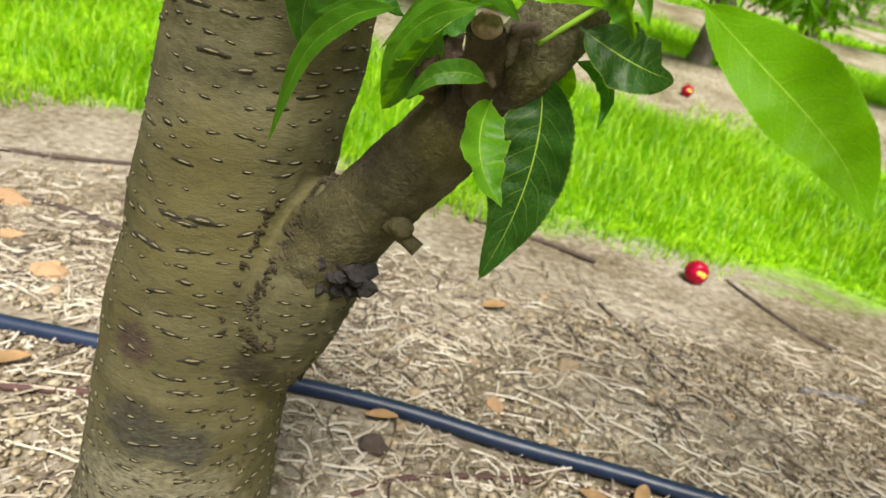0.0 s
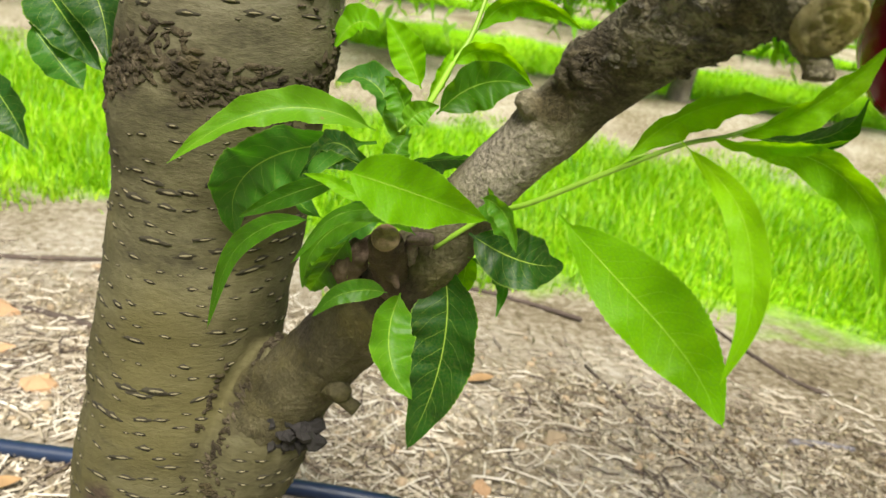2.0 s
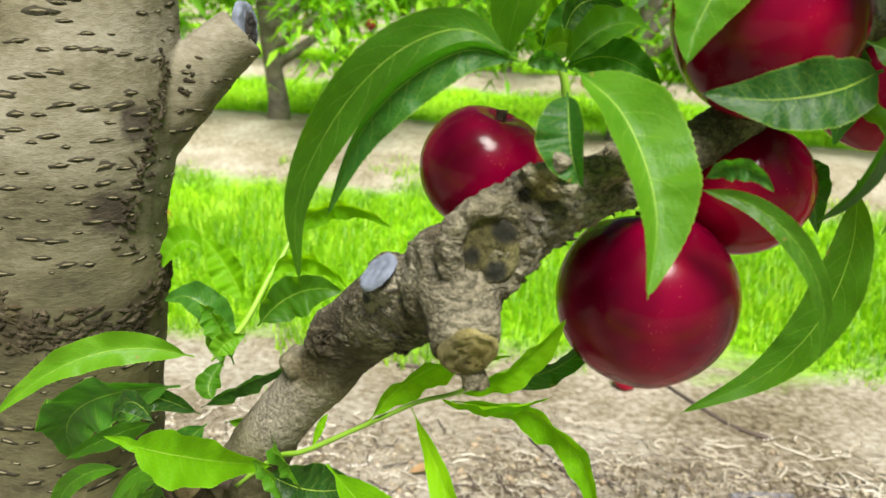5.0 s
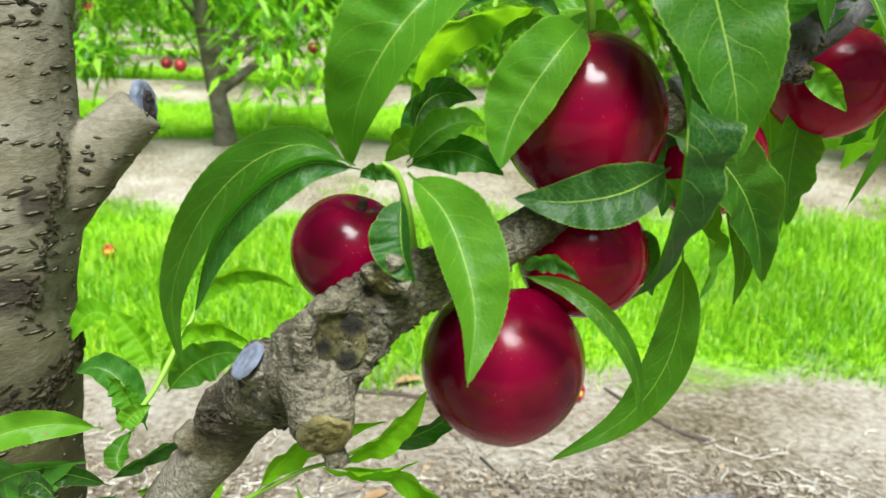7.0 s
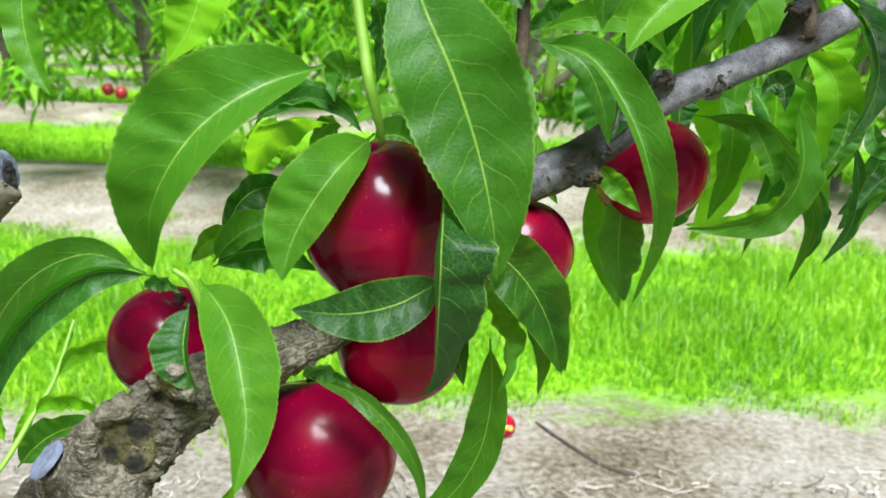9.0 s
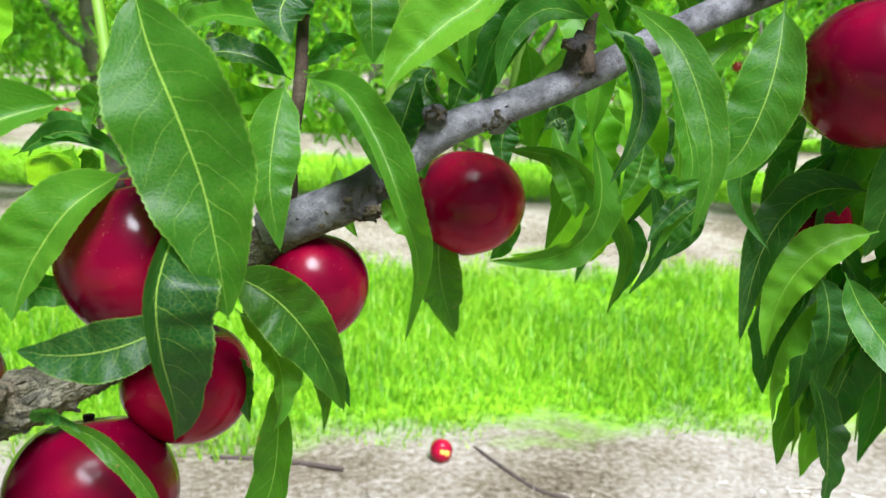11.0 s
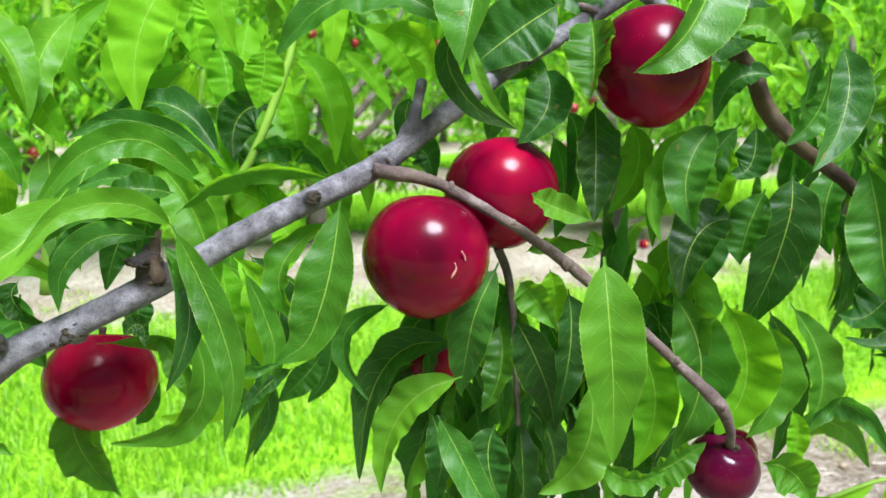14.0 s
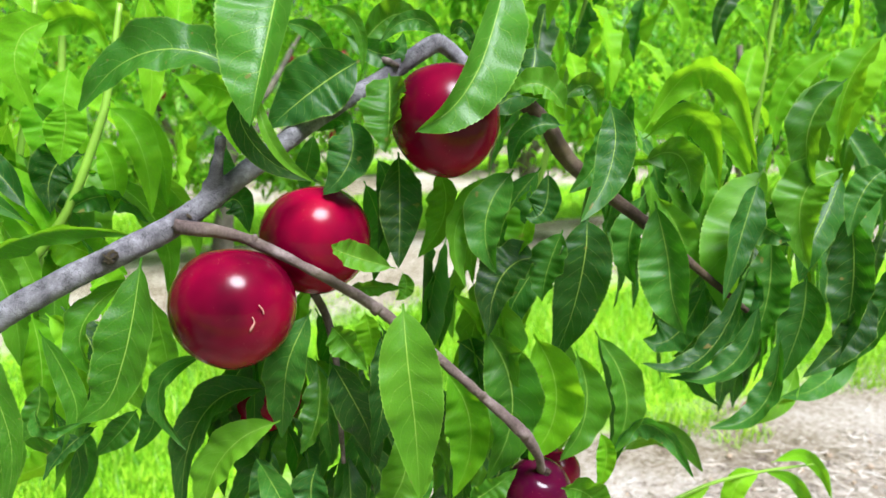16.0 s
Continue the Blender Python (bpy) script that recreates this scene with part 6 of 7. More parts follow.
bent_leaf(end_spur, [(0.671, 0.310, 1.019), (0.673, 0.300, 0.997), (0.684, 0.300, 0.979), (0.703, 0.305, 0.965)], (0.0044, 0.0031), (-0.30, -0.95, 0.12), (0.25, 0.76))
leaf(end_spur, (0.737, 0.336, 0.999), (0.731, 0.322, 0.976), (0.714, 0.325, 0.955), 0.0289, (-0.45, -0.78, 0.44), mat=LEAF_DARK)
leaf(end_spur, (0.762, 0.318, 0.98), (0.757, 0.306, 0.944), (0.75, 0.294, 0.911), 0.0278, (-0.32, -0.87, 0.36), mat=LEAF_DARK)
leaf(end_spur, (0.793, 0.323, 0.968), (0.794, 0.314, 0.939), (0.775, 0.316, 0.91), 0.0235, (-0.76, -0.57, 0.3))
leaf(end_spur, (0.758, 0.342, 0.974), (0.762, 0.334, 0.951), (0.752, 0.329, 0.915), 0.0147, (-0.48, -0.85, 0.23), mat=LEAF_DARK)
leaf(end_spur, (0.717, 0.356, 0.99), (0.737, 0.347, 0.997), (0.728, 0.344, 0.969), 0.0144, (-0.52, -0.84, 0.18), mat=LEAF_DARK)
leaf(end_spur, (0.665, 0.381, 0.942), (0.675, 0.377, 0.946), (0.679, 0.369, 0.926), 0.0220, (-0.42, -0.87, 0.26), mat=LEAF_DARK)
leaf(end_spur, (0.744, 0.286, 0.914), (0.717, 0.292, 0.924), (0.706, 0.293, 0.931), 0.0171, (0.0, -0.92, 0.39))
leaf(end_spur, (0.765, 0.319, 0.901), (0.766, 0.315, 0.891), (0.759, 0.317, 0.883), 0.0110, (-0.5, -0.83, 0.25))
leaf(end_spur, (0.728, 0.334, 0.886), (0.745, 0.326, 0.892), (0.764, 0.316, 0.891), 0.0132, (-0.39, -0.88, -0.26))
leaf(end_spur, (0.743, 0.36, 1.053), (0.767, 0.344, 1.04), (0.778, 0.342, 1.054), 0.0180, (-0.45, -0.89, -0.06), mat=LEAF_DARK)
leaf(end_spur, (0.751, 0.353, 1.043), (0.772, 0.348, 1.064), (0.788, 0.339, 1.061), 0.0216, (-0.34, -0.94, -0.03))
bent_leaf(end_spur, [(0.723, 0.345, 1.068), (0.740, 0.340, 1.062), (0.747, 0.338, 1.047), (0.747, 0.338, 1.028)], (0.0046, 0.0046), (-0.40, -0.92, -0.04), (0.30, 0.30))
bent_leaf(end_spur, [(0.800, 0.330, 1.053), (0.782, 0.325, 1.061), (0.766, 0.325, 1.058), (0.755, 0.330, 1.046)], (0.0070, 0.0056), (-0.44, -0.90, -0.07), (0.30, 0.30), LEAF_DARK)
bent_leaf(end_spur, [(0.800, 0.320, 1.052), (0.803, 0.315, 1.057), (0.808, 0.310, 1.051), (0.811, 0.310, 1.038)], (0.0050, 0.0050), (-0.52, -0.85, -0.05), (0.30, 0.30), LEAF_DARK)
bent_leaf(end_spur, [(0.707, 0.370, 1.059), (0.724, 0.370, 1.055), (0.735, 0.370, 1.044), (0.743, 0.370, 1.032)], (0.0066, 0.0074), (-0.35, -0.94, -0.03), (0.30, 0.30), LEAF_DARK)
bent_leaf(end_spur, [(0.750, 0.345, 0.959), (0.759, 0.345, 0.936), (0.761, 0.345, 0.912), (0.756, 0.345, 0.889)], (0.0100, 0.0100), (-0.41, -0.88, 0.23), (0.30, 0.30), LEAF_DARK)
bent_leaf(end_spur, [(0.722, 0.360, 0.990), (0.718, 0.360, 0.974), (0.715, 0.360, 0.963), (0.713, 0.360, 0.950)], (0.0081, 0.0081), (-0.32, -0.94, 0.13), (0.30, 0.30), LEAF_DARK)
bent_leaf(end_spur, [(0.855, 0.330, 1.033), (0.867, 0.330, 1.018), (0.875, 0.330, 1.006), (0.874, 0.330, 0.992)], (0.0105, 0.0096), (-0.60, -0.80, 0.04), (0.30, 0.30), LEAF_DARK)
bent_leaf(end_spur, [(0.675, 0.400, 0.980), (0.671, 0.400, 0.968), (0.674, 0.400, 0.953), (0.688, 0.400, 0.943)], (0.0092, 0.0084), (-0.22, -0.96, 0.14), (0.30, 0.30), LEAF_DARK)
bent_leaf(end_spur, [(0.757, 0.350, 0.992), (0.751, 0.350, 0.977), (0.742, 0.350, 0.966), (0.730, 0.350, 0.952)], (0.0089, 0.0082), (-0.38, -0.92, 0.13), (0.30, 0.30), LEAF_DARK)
end_twig = shoot([(0.827, 0.296, 1.020, 0.0055), (0.831, 0.287, 1.014, 0.0055), (0.856, 0.289, 0.996, 0.0056), (0.875, 0.294, 0.976, 0.0060), (0.900, 0.289, 0.954, 0.0050), (0.929, 0.274, 0.931, 0.0045), (0.957, 0.248, 0.900, 0.0030), (0.996, 0.228, 0.865, 0.0020)], STUB, "dark brown twig at the end of the branch")
bent_leaf(end_twig, [(0.870, 0.270, 1.005), (0.848, 0.262, 1.019), (0.825, 0.260, 1.020), (0.805, 0.262, 1.017)], (0.0074, 0.0033), (-0.60, -0.80, 0.02), (0.30, 0.30))
leaf(end_twig, (0.841, 0.251, 1.007), (0.824, 0.258, 1.023), (0.806, 0.265, 1.014), 0.0188, (-0.27, -0.87, 0.41))
leaf(end_twig, (0.839, 0.254, 1.014), (0.855, 0.248, 1.022), (0.857, 0.242, 1.003), 0.0164, (-0.6, -0.8, -0.1))
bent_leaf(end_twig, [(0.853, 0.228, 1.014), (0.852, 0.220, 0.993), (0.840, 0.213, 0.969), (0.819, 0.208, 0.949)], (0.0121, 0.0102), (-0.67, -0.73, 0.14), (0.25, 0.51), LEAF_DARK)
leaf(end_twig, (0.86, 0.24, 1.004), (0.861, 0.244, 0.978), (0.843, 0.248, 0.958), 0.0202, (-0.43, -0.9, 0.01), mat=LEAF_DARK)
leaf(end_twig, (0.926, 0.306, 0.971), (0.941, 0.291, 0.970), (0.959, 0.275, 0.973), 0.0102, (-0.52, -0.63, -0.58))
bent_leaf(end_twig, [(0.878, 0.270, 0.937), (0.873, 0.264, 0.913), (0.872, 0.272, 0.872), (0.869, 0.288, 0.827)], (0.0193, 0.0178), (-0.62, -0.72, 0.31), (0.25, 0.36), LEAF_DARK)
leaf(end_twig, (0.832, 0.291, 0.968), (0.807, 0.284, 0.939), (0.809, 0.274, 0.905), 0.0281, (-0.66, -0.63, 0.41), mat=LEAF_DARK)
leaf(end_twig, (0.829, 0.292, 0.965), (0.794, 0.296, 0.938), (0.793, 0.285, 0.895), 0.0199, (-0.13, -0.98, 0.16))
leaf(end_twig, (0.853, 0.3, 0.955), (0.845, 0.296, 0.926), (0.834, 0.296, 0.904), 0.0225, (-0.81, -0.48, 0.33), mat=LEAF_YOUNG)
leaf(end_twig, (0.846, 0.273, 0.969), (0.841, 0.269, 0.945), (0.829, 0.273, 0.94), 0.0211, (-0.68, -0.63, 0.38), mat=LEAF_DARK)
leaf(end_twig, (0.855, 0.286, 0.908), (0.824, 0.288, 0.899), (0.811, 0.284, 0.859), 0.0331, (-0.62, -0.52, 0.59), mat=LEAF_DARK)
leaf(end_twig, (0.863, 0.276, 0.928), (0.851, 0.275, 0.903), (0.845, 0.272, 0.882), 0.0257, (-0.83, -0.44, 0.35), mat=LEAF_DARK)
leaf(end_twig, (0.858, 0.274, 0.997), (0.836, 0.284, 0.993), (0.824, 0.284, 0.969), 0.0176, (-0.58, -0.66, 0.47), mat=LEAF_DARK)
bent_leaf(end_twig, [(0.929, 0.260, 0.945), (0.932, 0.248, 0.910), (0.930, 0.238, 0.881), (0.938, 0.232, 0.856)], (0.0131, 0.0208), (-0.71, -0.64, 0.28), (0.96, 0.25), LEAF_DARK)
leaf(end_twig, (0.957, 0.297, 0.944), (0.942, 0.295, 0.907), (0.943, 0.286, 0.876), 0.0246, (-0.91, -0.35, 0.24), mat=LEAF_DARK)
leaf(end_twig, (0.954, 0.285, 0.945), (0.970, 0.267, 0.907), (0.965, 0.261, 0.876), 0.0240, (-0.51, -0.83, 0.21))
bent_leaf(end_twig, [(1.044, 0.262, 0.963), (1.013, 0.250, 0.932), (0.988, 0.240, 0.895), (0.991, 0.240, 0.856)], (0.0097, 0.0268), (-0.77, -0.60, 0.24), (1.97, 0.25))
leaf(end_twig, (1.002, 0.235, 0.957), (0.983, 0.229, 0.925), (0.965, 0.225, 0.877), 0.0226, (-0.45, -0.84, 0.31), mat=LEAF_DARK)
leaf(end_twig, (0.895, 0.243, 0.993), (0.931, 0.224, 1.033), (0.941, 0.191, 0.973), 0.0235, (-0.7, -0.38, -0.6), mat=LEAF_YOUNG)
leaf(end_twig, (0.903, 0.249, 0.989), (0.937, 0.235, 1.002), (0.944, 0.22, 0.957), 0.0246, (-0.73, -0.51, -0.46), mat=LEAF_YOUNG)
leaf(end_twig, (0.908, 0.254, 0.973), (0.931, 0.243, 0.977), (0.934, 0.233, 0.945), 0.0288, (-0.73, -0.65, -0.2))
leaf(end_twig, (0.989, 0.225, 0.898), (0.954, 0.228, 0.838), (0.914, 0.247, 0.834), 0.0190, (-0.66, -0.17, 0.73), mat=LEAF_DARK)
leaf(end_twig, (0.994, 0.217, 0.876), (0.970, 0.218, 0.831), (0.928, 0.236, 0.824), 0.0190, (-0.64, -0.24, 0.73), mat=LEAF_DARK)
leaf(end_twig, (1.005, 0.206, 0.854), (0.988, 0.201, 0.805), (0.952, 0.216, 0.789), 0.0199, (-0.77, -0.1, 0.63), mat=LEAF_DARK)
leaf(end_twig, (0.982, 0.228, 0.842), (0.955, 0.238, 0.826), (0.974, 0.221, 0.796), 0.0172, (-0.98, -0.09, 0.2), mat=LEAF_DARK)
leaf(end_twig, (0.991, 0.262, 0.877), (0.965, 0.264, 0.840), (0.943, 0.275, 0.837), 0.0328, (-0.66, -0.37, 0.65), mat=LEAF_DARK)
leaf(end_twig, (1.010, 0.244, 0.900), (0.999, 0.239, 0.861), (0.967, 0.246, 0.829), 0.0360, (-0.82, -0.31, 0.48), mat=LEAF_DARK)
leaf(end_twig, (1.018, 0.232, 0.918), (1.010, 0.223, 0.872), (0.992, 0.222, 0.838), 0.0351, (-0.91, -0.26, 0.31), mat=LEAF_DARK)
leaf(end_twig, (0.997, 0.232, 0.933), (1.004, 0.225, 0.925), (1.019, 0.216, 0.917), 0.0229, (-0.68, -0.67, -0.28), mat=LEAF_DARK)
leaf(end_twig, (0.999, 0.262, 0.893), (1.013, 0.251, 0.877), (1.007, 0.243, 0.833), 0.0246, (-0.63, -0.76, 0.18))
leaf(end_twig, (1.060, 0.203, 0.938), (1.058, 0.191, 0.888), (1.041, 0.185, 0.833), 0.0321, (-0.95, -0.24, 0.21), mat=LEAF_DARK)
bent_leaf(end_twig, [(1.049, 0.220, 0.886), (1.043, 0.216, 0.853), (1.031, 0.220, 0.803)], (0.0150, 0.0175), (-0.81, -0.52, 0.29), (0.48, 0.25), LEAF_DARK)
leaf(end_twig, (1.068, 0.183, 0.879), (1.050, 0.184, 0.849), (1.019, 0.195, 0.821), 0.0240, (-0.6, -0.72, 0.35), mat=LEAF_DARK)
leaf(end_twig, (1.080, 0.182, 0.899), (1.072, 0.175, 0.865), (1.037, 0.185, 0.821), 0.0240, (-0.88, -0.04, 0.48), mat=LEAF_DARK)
leaf(end_twig, (1.059, 0.211, 0.966), (1.033, 0.221, 0.945), (1.031, 0.208, 0.895), 0.0360, (-0.87, -0.32, 0.37))
leaf(end_twig, (1.070, 0.223, 1.028), (1.042, 0.229, 0.993), (1.042, 0.216, 0.945), 0.0281, (-0.93, -0.15, 0.33))
leaf(end_twig, (1.109, 0.223, 1.060), (1.081, 0.229, 1.023), (1.069, 0.223, 0.976), 0.0287, (-0.89, -0.16, 0.43), mat=LEAF_YOUNG)
leaf(end_twig, (1.038, 0.234, 0.951), (1.027, 0.233, 0.923), (1.041, 0.222, 0.912), 0.0205, (-0.81, -0.58, 0.13), mat=LEAF_DARK)
leaf(end_twig, (1.074, 0.189, 0.967), (1.059, 0.194, 0.951), (1.046, 0.192, 0.921), 0.0234, (-0.74, -0.54, 0.41), mat=LEAF_DARK)
back_shoot = shoot([(0.531, 0.465, 0.874, 0.0035), (0.551, 0.462, 0.898, 0.0035), (0.577, 0.458, 0.932, 0.0032), (0.6, 0.459, 0.982, 0.003), (0.612, 0.462, 1.016, 0.0026), (0.625, 0.472, 1.073, 0.002)], STEM, "tall light green shoot behind the branch")
leaf(back_shoot, (0.688, 0.356, 1.022), (0.632, 0.378, 1.04), (0.587, 0.402, 1.002), 0.0345, (-0.44, -0.76, 0.48), fold=0.3, mat=LEAF_FULL)
leaf(back_shoot, (0.686, 0.384, 1.035), (0.642, 0.408, 1.041), (0.606, 0.424, 1.035), 0.0216, (-0.39, -0.76, 0.52), mat=LEAF_DARK)
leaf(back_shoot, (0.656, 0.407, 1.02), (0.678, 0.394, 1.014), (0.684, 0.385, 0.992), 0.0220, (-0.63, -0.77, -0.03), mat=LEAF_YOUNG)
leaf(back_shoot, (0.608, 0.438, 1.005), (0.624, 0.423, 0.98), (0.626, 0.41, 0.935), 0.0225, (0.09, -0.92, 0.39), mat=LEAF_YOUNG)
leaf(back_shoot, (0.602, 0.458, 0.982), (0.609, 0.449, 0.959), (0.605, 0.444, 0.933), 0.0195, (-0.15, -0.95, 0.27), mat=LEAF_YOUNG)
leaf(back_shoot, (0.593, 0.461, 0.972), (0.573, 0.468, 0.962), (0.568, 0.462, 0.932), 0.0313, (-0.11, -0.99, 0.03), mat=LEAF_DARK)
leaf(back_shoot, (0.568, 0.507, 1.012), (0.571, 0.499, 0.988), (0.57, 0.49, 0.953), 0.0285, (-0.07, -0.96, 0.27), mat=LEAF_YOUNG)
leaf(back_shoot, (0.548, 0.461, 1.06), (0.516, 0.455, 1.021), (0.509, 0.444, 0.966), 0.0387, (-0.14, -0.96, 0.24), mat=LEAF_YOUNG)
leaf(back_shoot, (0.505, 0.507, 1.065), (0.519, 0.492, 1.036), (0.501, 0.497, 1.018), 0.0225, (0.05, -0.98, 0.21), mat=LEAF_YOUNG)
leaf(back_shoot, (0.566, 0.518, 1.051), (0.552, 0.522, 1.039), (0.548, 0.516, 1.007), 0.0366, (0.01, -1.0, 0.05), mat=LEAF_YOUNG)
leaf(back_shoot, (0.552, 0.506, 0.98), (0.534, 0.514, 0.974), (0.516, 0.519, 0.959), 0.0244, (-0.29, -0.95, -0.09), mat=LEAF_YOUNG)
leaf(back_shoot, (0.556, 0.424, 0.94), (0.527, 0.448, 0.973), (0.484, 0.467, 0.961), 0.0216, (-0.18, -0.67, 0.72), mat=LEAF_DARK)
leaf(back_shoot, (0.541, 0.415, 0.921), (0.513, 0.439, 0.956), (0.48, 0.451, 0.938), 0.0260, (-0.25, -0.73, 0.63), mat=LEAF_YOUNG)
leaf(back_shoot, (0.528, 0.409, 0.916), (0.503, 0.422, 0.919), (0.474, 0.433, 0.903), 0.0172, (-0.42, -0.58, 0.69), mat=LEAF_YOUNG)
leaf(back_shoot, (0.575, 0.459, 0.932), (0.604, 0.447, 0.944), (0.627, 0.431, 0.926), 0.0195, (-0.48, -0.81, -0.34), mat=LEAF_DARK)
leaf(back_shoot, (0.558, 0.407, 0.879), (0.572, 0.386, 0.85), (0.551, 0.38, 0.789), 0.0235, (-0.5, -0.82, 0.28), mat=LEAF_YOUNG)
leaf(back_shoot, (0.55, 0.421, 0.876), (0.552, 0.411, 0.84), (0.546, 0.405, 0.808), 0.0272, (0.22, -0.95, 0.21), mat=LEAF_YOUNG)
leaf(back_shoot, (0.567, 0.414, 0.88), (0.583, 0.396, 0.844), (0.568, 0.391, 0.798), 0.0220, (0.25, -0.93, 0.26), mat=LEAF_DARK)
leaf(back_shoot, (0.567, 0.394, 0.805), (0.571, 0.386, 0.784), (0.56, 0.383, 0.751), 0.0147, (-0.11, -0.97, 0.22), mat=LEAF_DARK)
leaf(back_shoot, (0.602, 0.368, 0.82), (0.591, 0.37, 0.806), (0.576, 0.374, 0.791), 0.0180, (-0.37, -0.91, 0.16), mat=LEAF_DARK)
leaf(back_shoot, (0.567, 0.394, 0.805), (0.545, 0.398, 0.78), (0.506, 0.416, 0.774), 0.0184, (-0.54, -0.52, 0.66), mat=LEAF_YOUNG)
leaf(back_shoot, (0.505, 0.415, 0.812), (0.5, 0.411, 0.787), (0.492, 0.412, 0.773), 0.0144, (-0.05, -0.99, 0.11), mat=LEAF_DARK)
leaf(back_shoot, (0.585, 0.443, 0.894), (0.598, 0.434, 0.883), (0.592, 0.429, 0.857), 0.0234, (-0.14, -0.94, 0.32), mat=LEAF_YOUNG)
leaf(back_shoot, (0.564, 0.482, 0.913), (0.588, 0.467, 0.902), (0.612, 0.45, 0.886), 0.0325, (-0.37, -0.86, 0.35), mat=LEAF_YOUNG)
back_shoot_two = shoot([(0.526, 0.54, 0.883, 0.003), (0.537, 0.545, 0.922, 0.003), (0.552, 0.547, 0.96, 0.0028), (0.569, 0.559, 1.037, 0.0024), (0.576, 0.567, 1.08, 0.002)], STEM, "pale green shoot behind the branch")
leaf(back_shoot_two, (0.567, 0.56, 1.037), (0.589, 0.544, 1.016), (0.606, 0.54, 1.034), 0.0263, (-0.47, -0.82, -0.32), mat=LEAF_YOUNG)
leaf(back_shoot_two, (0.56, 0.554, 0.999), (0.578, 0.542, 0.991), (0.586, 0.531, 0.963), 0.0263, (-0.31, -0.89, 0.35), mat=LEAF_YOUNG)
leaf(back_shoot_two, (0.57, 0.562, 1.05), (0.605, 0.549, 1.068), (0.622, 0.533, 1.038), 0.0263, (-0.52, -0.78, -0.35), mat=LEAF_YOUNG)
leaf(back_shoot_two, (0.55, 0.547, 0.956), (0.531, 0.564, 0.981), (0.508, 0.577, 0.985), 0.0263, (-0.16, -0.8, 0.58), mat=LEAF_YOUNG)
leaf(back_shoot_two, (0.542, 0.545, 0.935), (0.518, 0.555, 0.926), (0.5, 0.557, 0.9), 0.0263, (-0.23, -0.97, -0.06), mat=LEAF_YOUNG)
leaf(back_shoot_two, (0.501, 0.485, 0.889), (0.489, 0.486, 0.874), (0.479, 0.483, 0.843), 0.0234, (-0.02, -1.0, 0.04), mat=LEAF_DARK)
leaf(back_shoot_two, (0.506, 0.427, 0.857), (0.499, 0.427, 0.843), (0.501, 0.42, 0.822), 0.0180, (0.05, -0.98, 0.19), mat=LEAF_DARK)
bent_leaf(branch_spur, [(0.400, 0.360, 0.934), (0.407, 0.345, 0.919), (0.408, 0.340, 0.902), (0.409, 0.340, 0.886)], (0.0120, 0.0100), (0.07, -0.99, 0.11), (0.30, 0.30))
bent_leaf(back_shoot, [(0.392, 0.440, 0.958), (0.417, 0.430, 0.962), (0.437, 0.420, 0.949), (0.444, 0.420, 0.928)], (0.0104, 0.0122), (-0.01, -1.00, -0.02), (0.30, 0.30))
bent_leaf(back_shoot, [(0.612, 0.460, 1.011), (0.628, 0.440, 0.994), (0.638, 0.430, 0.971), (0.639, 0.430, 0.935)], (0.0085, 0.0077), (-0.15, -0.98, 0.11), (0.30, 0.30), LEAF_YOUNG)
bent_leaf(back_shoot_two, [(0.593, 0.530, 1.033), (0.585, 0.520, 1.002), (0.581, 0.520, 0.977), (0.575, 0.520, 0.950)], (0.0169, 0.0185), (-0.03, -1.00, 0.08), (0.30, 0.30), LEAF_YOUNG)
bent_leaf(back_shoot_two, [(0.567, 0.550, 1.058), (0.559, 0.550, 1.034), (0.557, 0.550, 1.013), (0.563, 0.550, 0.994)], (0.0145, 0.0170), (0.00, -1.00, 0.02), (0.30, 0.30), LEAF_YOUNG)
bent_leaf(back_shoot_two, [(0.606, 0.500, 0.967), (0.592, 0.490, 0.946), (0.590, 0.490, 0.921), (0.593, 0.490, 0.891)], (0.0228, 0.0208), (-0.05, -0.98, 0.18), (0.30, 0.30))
bent_leaf(back_shoot, [(0.550, 0.440, 0.858), (0.561, 0.430, 0.838), (0.565, 0.420, 0.808), (0.552, 0.420, 0.752)], (0.0114, 0.0129), (-0.01, -0.92, 0.39), (0.30, 0.30), LEAF_DARK)
bent_leaf(back_shoot, [(0.543, 0.460, 0.851), (0.550, 0.450, 0.828), (0.551, 0.450, 0.798), (0.542, 0.450, 0.766)], (0.0111, 0.0119), (0.01, -0.92, 0.39), (0.30, 0.30))
bent_leaf(back_shoot, [(0.572, 0.500, 0.847), (0.580, 0.500, 0.809), (0.577, 0.500, 0.771), (0.561, 0.500, 0.736)], (0.0178, 0.0178), (-0.03, -0.92, 0.40), (0.30, 0.30), LEAF_YOUNG)

bent_leaf(end_twig, [(1.162, 0.270, 1.033), (1.102, 0.260, 1.006), (1.090, 0.255, 0.975), (1.104, 0.255, 0.936)], (0.0132, 0.0198), (-0.83, -0.55, 0.08), (0.30, 0.30))
bent_leaf(end_twig, [(1.141, 0.260, 0.952), (1.110, 0.250, 0.922), (1.086, 0.245, 0.898), (1.078, 0.245, 0.870)], (0.0142, 0.0142), (-0.82, -0.53, 0.20), (0.30, 0.30), LEAF_DARK)
bent_leaf(end_twig, [(0.979, 0.300, 0.976), (1.008, 0.295, 0.991), (1.042, 0.290, 0.980), (1.066, 0.290, 0.951)], (0.0115, 0.0106), (-0.78, -0.62, 0.08), (0.30, 0.30), LEAF_YOUNG)
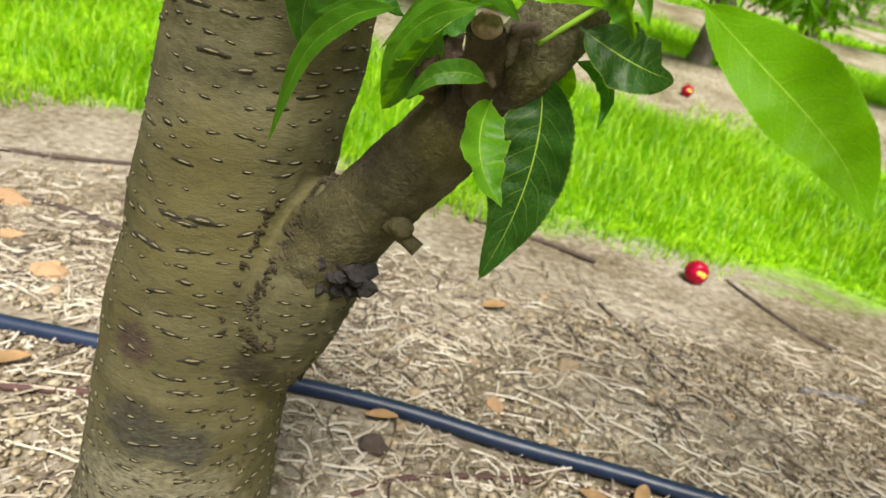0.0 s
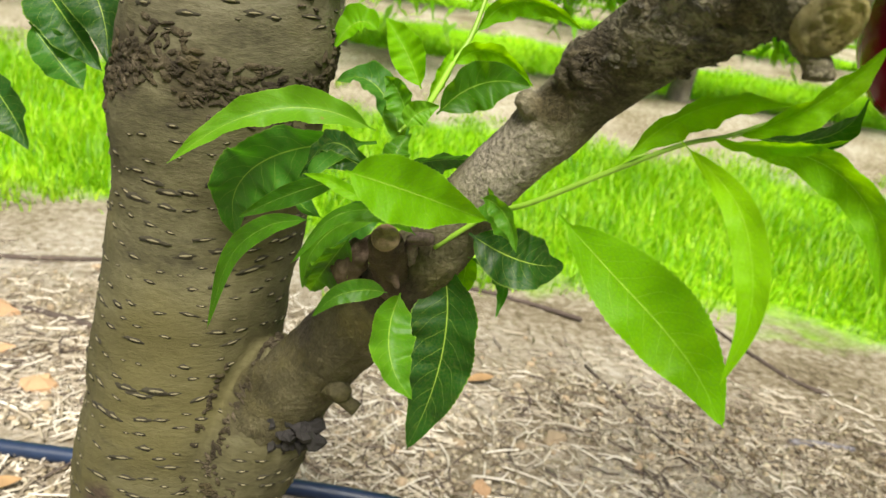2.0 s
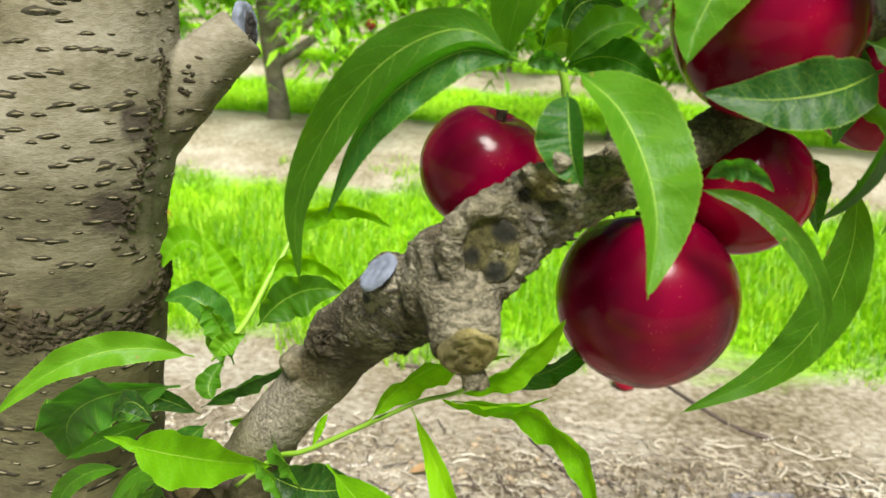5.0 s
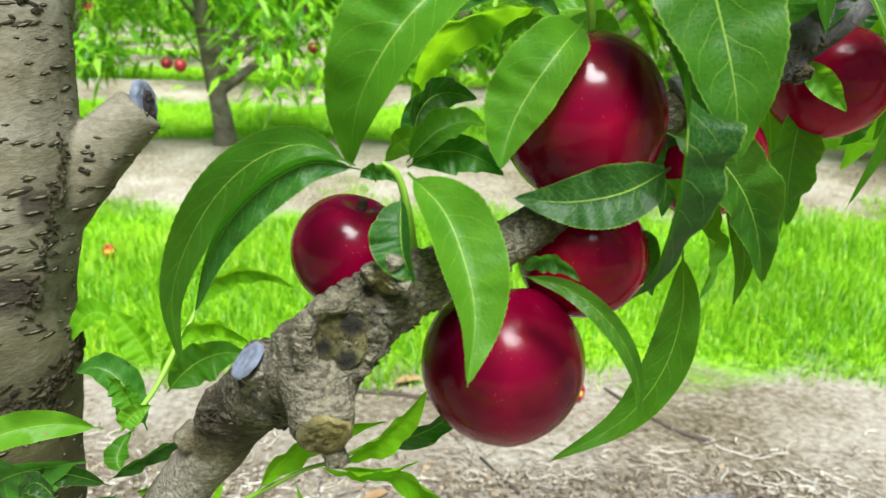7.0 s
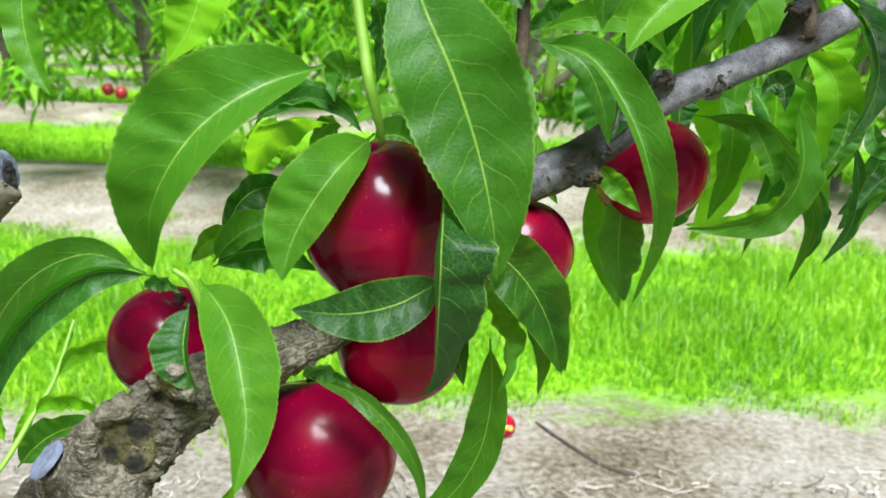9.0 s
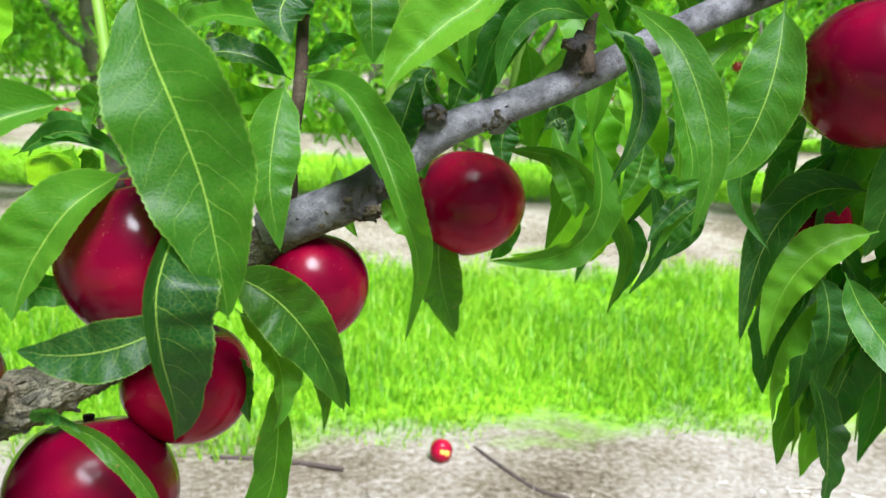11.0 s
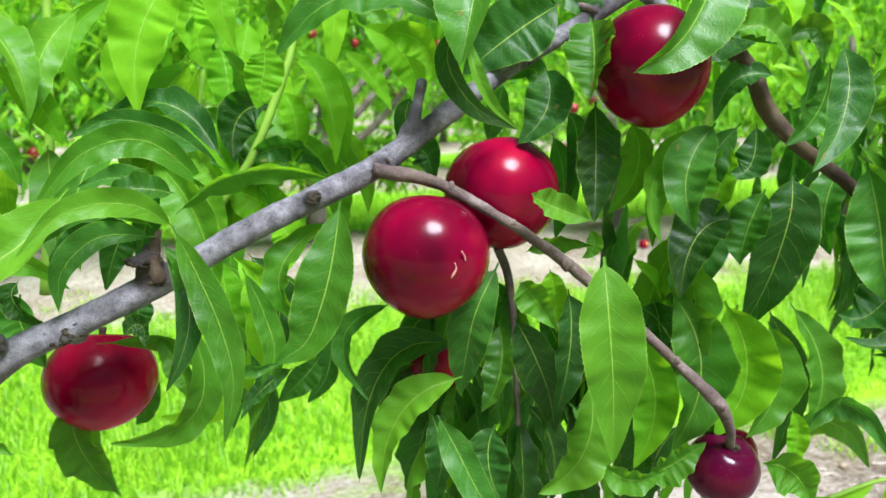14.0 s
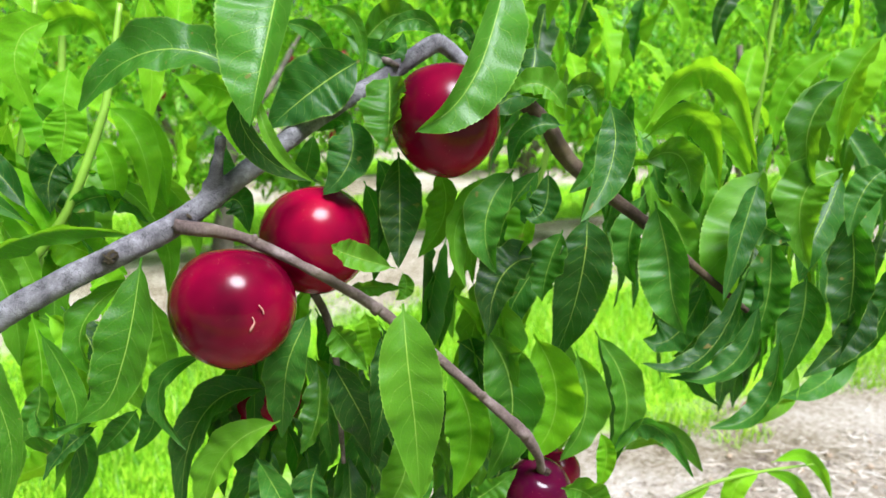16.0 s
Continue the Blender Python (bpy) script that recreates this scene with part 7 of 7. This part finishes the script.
bent_leaf(end_twig, [(0.866, 0.340, 0.958), (0.844, 0.340, 0.933), (0.833, 0.341, 0.908), (0.834, 0.341, 0.877)], (0.0074, 0.0090), (-0.52, -0.82, 0.23), (0.30, 0.30))
bent_leaf(end_twig, [(0.861, 0.300, 0.967), (0.842, 0.305, 0.943), (0.835, 0.310, 0.915), (0.839, 0.312, 0.885)], (0.0140, 0.0117), (-0.55, -0.81, 0.22), (0.30, 0.30), LEAF_DARK)
bent_leaf(end_twig, [(0.877, 0.310, 0.904), (0.863, 0.315, 0.882), (0.853, 0.320, 0.856), (0.858, 0.322, 0.818)], (0.0124, 0.0141), (-0.55, -0.77, 0.32), (0.30, 0.30), LEAF_DARK)
bent_leaf(drooping_twig, [(0.940, 0.360, 0.818), (0.930, 0.355, 0.773), (0.921, 0.350, 0.735), (0.916, 0.350, 0.696)], (0.0222, 0.0241), (-0.56, -0.69, 0.46), (0.30, 0.30))
bent_leaf(drooping_twig, [(0.973, 0.360, 0.812), (0.996, 0.350, 0.767), (0.999, 0.345, 0.723), (0.985, 0.345, 0.675)], (0.0128, 0.0143), (-0.64, -0.63, 0.44), (0.30, 0.30), LEAF_DARK)
bent_leaf(drooping_twig, [(0.830, 0.350, 0.838), (0.838, 0.345, 0.791), (0.836, 0.340, 0.751), (0.825, 0.340, 0.703)], (0.0202, 0.0202), (-0.47, -0.74, 0.47), (0.30, 0.30))
bent_leaf(end_twig, [(1.226, 0.290, 1.067), (1.184, 0.280, 1.037), (1.175, 0.280, 1.009), (1.174, 0.280, 0.976)], (0.0164, 0.0144), (-0.85, -0.52, 0.02), (0.30, 0.30), LEAF_YOUNG)
bent_leaf(end_twig, [(1.218, 0.270, 0.935), (1.167, 0.260, 0.906), (1.167, 0.260, 0.871), (1.202, 0.260, 0.829)], (0.0167, 0.0196), (-0.84, -0.49, 0.22), (0.30, 0.30), LEAF_DARK)
bent_leaf(end_twig, [(1.035, 0.270, 0.861), (0.999, 0.265, 0.849), (0.983, 0.260, 0.831), (0.960, 0.260, 0.825)], (0.0094, 0.0086), (-0.72, -0.60, 0.34), (0.30, 0.30), LEAF_DARK)
bent_leaf(end_twig, [(1.052, 0.260, 0.842), (1.036, 0.255, 0.818), (0.999, 0.250, 0.808), (0.968, 0.250, 0.815)], (0.0095, 0.0095), (-0.73, -0.57, 0.37), (0.30, 0.30), LEAF_DARK)
bent_leaf(end_twig, [(1.161, 0.250, 0.828), (1.153, 0.245, 0.789), (1.110, 0.240, 0.775), (1.065, 0.240, 0.777)], (0.0123, 0.0123), (-0.80, -0.48, 0.37), (0.30, 0.30), LEAF_DARK)
bent_leaf(end_twig, [(1.097, 0.250, 0.799), (1.080, 0.245, 0.774), (1.039, 0.240, 0.768), (0.991, 0.240, 0.773)], (0.0090, 0.0090), (-0.75, -0.52, 0.41), (0.30, 0.30))
bent_leaf(spur_two, [(0.554, 0.340, 0.890), (0.564, 0.335, 0.863), (0.567, 0.330, 0.837), (0.551, 0.330, 0.795)], (0.0069, 0.0069), (-0.15, -0.91, 0.38), (0.30, 0.30))
bent_leaf(spur_two, [(0.556, 0.350, 0.839), (0.565, 0.350, 0.812), (0.565, 0.350, 0.790), (0.552, 0.350, 0.770)], (0.0047, 0.0051), (-0.13, -0.88, 0.45), (0.30, 0.30), LEAF_DARK)
bent_leaf(spur_two, [(0.521, 0.336, 0.916), (0.501, 0.325, 0.931), (0.474, 0.315, 0.931), (0.451, 0.310, 0.912)], (0.0068, 0.0078), (0.08, -0.98, 0.18), (0.30, 0.30))
bent_leaf(spur_two, [(0.545, 0.370, 0.926), (0.513, 0.365, 0.957), (0.481, 0.360, 0.953), (0.452, 0.360, 0.921)], (0.0098, 0.0087), (0.05, -0.99, 0.11), (0.30, 0.30))
bent_leaf(spur_two, [(0.557, 0.420, 0.933), (0.526, 0.420, 0.958), (0.495, 0.410, 0.966), (0.470, 0.410, 0.956)], (0.0078, 0.0072), (0.02, -1.00, 0.07), (0.30, 0.30), LEAF_DARK)
bent_leaf(spur_two, [(0.512, 0.340, 0.911), (0.486, 0.335, 0.914), (0.468, 0.330, 0.900), (0.464, 0.330, 0.879)], (0.0060, 0.0082), (0.09, -0.97, 0.24), (0.30, 0.30), LEAF_DARK)
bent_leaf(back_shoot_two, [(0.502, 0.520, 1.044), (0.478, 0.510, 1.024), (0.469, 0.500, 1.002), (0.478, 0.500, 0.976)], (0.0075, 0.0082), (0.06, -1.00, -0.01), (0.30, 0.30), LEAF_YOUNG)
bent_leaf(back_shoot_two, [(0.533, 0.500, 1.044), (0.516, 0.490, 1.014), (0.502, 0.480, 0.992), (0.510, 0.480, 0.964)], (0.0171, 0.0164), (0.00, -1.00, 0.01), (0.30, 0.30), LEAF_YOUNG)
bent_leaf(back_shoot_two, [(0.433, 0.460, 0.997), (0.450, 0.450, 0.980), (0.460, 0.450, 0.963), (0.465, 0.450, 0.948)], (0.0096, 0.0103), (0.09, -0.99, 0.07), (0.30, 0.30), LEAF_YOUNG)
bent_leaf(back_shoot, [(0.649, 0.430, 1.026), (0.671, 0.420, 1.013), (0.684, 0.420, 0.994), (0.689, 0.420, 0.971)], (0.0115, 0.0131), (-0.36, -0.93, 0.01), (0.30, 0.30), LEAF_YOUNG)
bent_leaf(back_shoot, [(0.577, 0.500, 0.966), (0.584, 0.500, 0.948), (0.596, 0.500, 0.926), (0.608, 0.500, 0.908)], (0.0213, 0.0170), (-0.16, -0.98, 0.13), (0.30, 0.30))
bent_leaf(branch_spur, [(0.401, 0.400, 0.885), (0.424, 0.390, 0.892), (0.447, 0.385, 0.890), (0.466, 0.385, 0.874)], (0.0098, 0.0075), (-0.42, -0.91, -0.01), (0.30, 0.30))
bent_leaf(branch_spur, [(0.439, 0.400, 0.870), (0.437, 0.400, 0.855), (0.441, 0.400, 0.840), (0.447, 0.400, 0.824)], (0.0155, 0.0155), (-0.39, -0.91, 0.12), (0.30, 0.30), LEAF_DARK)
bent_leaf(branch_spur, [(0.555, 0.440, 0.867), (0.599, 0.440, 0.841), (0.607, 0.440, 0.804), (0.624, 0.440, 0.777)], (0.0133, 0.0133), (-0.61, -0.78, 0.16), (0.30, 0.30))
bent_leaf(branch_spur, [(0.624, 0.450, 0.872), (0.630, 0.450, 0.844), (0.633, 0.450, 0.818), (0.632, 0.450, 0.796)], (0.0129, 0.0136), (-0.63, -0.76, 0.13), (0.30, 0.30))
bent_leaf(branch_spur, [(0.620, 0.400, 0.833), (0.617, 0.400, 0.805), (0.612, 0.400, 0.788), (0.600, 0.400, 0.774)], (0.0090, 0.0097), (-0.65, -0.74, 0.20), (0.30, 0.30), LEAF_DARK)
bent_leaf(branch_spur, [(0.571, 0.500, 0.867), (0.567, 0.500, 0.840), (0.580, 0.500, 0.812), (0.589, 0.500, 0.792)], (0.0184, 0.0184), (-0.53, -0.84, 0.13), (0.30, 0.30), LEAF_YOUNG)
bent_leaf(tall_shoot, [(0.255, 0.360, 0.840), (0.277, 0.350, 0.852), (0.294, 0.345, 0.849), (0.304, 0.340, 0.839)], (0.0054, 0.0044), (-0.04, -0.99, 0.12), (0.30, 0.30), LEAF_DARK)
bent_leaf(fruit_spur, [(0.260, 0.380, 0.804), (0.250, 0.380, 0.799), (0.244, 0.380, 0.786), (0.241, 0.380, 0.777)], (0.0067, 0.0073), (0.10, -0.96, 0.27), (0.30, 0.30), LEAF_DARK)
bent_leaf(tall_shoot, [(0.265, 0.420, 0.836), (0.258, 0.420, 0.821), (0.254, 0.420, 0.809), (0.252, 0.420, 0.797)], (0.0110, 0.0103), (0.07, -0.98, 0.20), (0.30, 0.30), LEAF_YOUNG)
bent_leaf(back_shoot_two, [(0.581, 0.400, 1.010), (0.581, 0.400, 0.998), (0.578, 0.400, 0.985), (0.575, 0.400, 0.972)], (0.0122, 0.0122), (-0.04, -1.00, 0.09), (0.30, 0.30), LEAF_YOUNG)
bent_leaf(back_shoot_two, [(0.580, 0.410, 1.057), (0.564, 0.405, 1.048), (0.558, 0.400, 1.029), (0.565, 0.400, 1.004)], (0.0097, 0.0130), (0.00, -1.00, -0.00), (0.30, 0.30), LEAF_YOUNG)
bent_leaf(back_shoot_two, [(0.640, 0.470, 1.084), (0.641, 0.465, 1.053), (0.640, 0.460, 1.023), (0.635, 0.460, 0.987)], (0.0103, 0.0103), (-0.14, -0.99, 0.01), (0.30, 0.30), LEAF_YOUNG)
low_shoot = shoot([(1.084, 0.360, 0.608, 0.0022), (1.150, 0.360, 0.611, 0.0020), (1.229, 0.360, 0.602, 0.0017), (1.328, 0.360, 0.584, 0.0010)], STEM, "young lime-green shoot below the drooping leaves")
bent_leaf(low_shoot, [(1.014, 0.360, 0.683), (1.050, 0.355, 0.697), (1.088, 0.350, 0.678), (1.122, 0.350, 0.636)], (0.0111, 0.0133), (-0.68, -0.57, 0.45), (0.30, 0.30))
bent_leaf(low_shoot, [(1.247, 0.360, 0.609), (1.303, 0.360, 0.602), (1.349, 0.360, 0.566), (1.378, 0.360, 0.521)], (0.0082, 0.0082), (-0.77, -0.44, 0.45), (0.30, 0.30), LEAF_YOUNG)
bent_leaf(low_shoot, [(1.229, 0.360, 0.602), (1.196, 0.360, 0.601), (1.181, 0.360, 0.578), (1.171, 0.360, 0.554)], (0.0123, 0.0123), (-0.70, -0.51, 0.50), (0.30, 0.30), LEAF_YOUNG)
bent_leaf(low_shoot, [(1.233, 0.360, 0.602), (1.288, 0.360, 0.575), (1.328, 0.360, 0.533), (1.347, 0.360, 0.496)], (0.0081, 0.0081), (-0.75, -0.44, 0.48), (0.30, 0.30), LEAF_YOUNG)
bent_leaf(low_shoot, [(1.150, 0.360, 0.611), (1.121, 0.360, 0.603), (1.092, 0.360, 0.603), (1.059, 0.360, 0.616)], (0.0069, 0.0069), (-0.65, -0.55, 0.52), (0.30, 0.30), LEAF_YOUNG)


def hang(stem, centre, spread, count, seed, mats, down=0.9, long=0.095):
    """Further leaves of a shoot, strewn about its hanging tip."""
    r = random.Random(seed)
    for _ in range(count):
        b = Vector([c + r.uniform(-1, 1) * d for c, d in zip(centre, spread)])
        a = r.uniform(0, 6.283)
        way = Vector((math.cos(a) * (1.1 - down), math.sin(a) * (1.1 - down), -down * r.uniform(0.7, 1.1) + 0.1)).normalized()
        ln = long * r.uniform(0.65, 1.2)
        out = Vector((math.cos(a), math.sin(a), 0.35)) * ln * r.uniform(0.06, 0.2)
        face = Vector((r.gauss(0, 0.5), -1 + r.gauss(0, 0.4), r.uniform(-0.2, 0.8))).normalized()
        leaf(stem, b, b + way * ln * 0.5 + out, b + way * ln, ln * r.uniform(0.21, 0.28), face, fold=r.uniform(0.2, 0.5), twist=r.uniform(-40, 40), mat=r.choice(mats), wave=r.uniform(0.08, 0.22))


# Added filler leaves; the dark ones paint shade into the inside of the clusters.
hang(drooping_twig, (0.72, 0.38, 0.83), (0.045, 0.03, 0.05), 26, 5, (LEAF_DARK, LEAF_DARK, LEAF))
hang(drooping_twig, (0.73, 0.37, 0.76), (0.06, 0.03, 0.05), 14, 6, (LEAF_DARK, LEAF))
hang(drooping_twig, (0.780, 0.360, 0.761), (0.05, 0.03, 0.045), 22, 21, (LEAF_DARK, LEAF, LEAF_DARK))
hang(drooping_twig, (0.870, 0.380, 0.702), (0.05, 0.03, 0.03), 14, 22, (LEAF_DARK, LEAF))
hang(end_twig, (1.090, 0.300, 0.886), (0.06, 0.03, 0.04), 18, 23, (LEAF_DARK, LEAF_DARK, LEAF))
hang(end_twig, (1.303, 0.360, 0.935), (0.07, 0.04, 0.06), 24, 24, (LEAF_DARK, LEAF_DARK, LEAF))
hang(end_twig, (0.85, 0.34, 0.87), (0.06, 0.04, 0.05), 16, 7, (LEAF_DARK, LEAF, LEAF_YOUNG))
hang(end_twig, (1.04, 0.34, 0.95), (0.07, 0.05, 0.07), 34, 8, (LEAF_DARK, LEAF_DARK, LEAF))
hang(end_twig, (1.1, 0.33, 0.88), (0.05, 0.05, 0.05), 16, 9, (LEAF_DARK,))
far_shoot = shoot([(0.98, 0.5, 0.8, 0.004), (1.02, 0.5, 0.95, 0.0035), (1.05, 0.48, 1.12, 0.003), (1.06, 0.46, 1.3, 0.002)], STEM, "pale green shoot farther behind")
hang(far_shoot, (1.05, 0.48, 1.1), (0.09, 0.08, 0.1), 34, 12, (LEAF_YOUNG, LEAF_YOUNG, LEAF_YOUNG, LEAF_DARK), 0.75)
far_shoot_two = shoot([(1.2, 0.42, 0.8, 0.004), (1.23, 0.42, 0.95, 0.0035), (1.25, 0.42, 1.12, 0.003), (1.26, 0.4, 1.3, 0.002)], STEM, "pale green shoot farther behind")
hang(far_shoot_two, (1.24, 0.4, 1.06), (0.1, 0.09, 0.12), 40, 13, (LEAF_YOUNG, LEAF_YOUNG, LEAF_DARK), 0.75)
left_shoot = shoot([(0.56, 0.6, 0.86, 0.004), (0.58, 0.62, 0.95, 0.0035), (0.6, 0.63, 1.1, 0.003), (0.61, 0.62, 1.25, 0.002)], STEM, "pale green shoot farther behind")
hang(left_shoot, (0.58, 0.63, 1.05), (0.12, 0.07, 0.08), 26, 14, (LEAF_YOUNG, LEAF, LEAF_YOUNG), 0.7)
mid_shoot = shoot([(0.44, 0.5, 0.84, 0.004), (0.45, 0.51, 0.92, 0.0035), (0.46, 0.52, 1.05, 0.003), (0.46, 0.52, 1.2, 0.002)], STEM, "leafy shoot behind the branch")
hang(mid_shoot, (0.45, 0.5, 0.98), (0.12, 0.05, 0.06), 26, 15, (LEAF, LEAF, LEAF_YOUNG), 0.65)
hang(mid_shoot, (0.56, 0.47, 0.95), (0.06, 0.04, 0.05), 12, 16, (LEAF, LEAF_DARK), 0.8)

# ---- the rows of trees beyond ----
def crown_mesh(name, count, seed, wide, low, high, long):
    """A crown of many hanging narrow leaves in uneven clumps."""
    r = random.Random(seed)
    clumps = []
    for _ in range(34):
        a, d = r.uniform(0, 6.283), r.uniform(0.15, 1) ** 0.6 * wide
        z = r.uniform(low, high)
        d *= 0.55 + 0.45 * math.sin(math.pi * min(1, max(0, (z - low) / (high - low) * 0.8 + 0.15)))
        clumps.append((math.cos(a) * d, math.sin(a) * d, z, r.uniform(0.08, 0.22)))
    verts, faces = [], []
    for _ in range(count):
        cx, cy, cz, s = r.choice(clumps)
        p = Vector((cx + r.gauss(0, s), cy + r.gauss(0, s), cz + r.gauss(0, s * 0.75)))
        if p.z < low - 0.25:
            continue
        a = r.uniform(0, 6.283)
        out = Vector((math.cos(a), math.sin(a), r.uniform(-1.1, 0.35))).normalized()
        side = out.cross(Vector((r.gauss(0, 0.4), r.gauss(0, 0.4), 1))).normalized()
        ln = long * r.uniform(0.6, 1.25)
        w = ln * 0.13
        bow = out.cross(side) * ln * r.uniform(-0.14, 0.14) + Vector((0, 0, -ln * 0.06))
        n = len(verts)
        verts += [p, p + out * ln * 0.4 - side * w + bow * 0.5, p + out * ln * 0.42 + bow * 0.75, p + out * ln * 0.4 + side * w + bow * 0.5, p + out * ln + bow * 1.4 + Vector((0, 0, -ln * 0.18))]
        faces += [(n, n + 1, n + 2), (n, n + 2, n + 3), (n + 1, n + 4, n + 2), (n + 2, n + 4, n + 3)]
    return mesh_from(name, verts, faces, CROWN)


def far_tree(seed, leaves, label, wide=1.15, low=0.55, high=2.6, long=0.13):
    """A vase-shaped orchard tree: trunk, limbs, leafy crown and a few red fruits."""
    r = random.Random(seed)
    t = new("orchard_tree")
    tagged(t, label, "fruit tree", "trees in the rows beyond")
    under(t, new("trunk", mesh_from("trunk", *tube([(0, 0, -0.1, 0.085), (0.01, 0, 0.1, 0.066), (-0.02, 0.02, 0.35, 0.058), (-0.05, 0.03, 0.6, 0.055), (-0.09, 0.05, 1.0, 0.045), (-0.16, 0.1, 1.6, 0.03)], 24, 12, 0.15, 8, seed), FARBARK)))
    for k in range(4):
        a = r.uniform(0, 6.283) if k else 0.2
        dx, dy = math.cos(a), math.sin(a)
        z0 = 0.32 + 0.12 * k
        under(t, new("limb", mesh_from("limb", *tube([(-0.02, 0.02, z0, 0.036), (dx * 0.16, dy * 0.16, z0 + 0.13, 0.03), (dx * 0.45, dy * 0.45, z0 + 0.38, 0.022), (dx * 0.8, dy * 0.8, z0 + 0.85, 0.014)], 16, 9, 0.2, 10, seed + k), FARBARK)))
    under(t, new("crown", crown_mesh("crown", leaves, seed, wide, low, high, long)), "dense drooping green foliage")
    for k in range(9):
        a, d = r.uniform(0, 6.283), r.uniform(0.4, 1.0)
        v, f = blob((math.cos(a) * d, math.sin(a) * d, r.uniform(low - 0.1, low + 0.8)), (0.033, 0.033, 0.033), (0, 0, 0), 0.05, 20, 10, 7)
        under(t, new("fruit", mesh_from("fruit", v, f, FARFRUIT)), "red fruit")
    return t


kinds = [far_tree(31, 6800, "vase-shaped orchard tree with grey trunk, green crown and red fruits"), far_tree(47, 7400, "leafy orchard tree with low drooping crown and red fruits", 1.25, 0.5, 2.5),
         far_tree(58, 7000, "broad orchard tree with dense bright green crown", 1.2, 0.6, 2.8)]
spots = []
r = random.Random(77)
for row in range(1, 6):
    v = ROW_ONE + ROWS_APART * row + 0.3
    step = 2.15 if row < 3 else 2.4
    start = -0.58 - 2.15 * (2 + row)
    for k in range(9 + 2 * row):
        x = start + k * step + (r.uniform(-0.2, 0.2) if row > 1 else 0)
        spots.append((x, v - SLANT * x, r.uniform(0, 360) if row > 1 or k != 3 else 0, r.uniform(0.9, 1.12)))
for i, (x, y, turn, s) in enumerate(spots):
    m = pose(x, y, height(x, y), 0, 0, turn) @ Matrix.Diagonal((s, s, s, 1))
    if i < 3:
        kinds[i].matrix_basis = m
    else:
        copy_thing(kinds[i % 3], m)
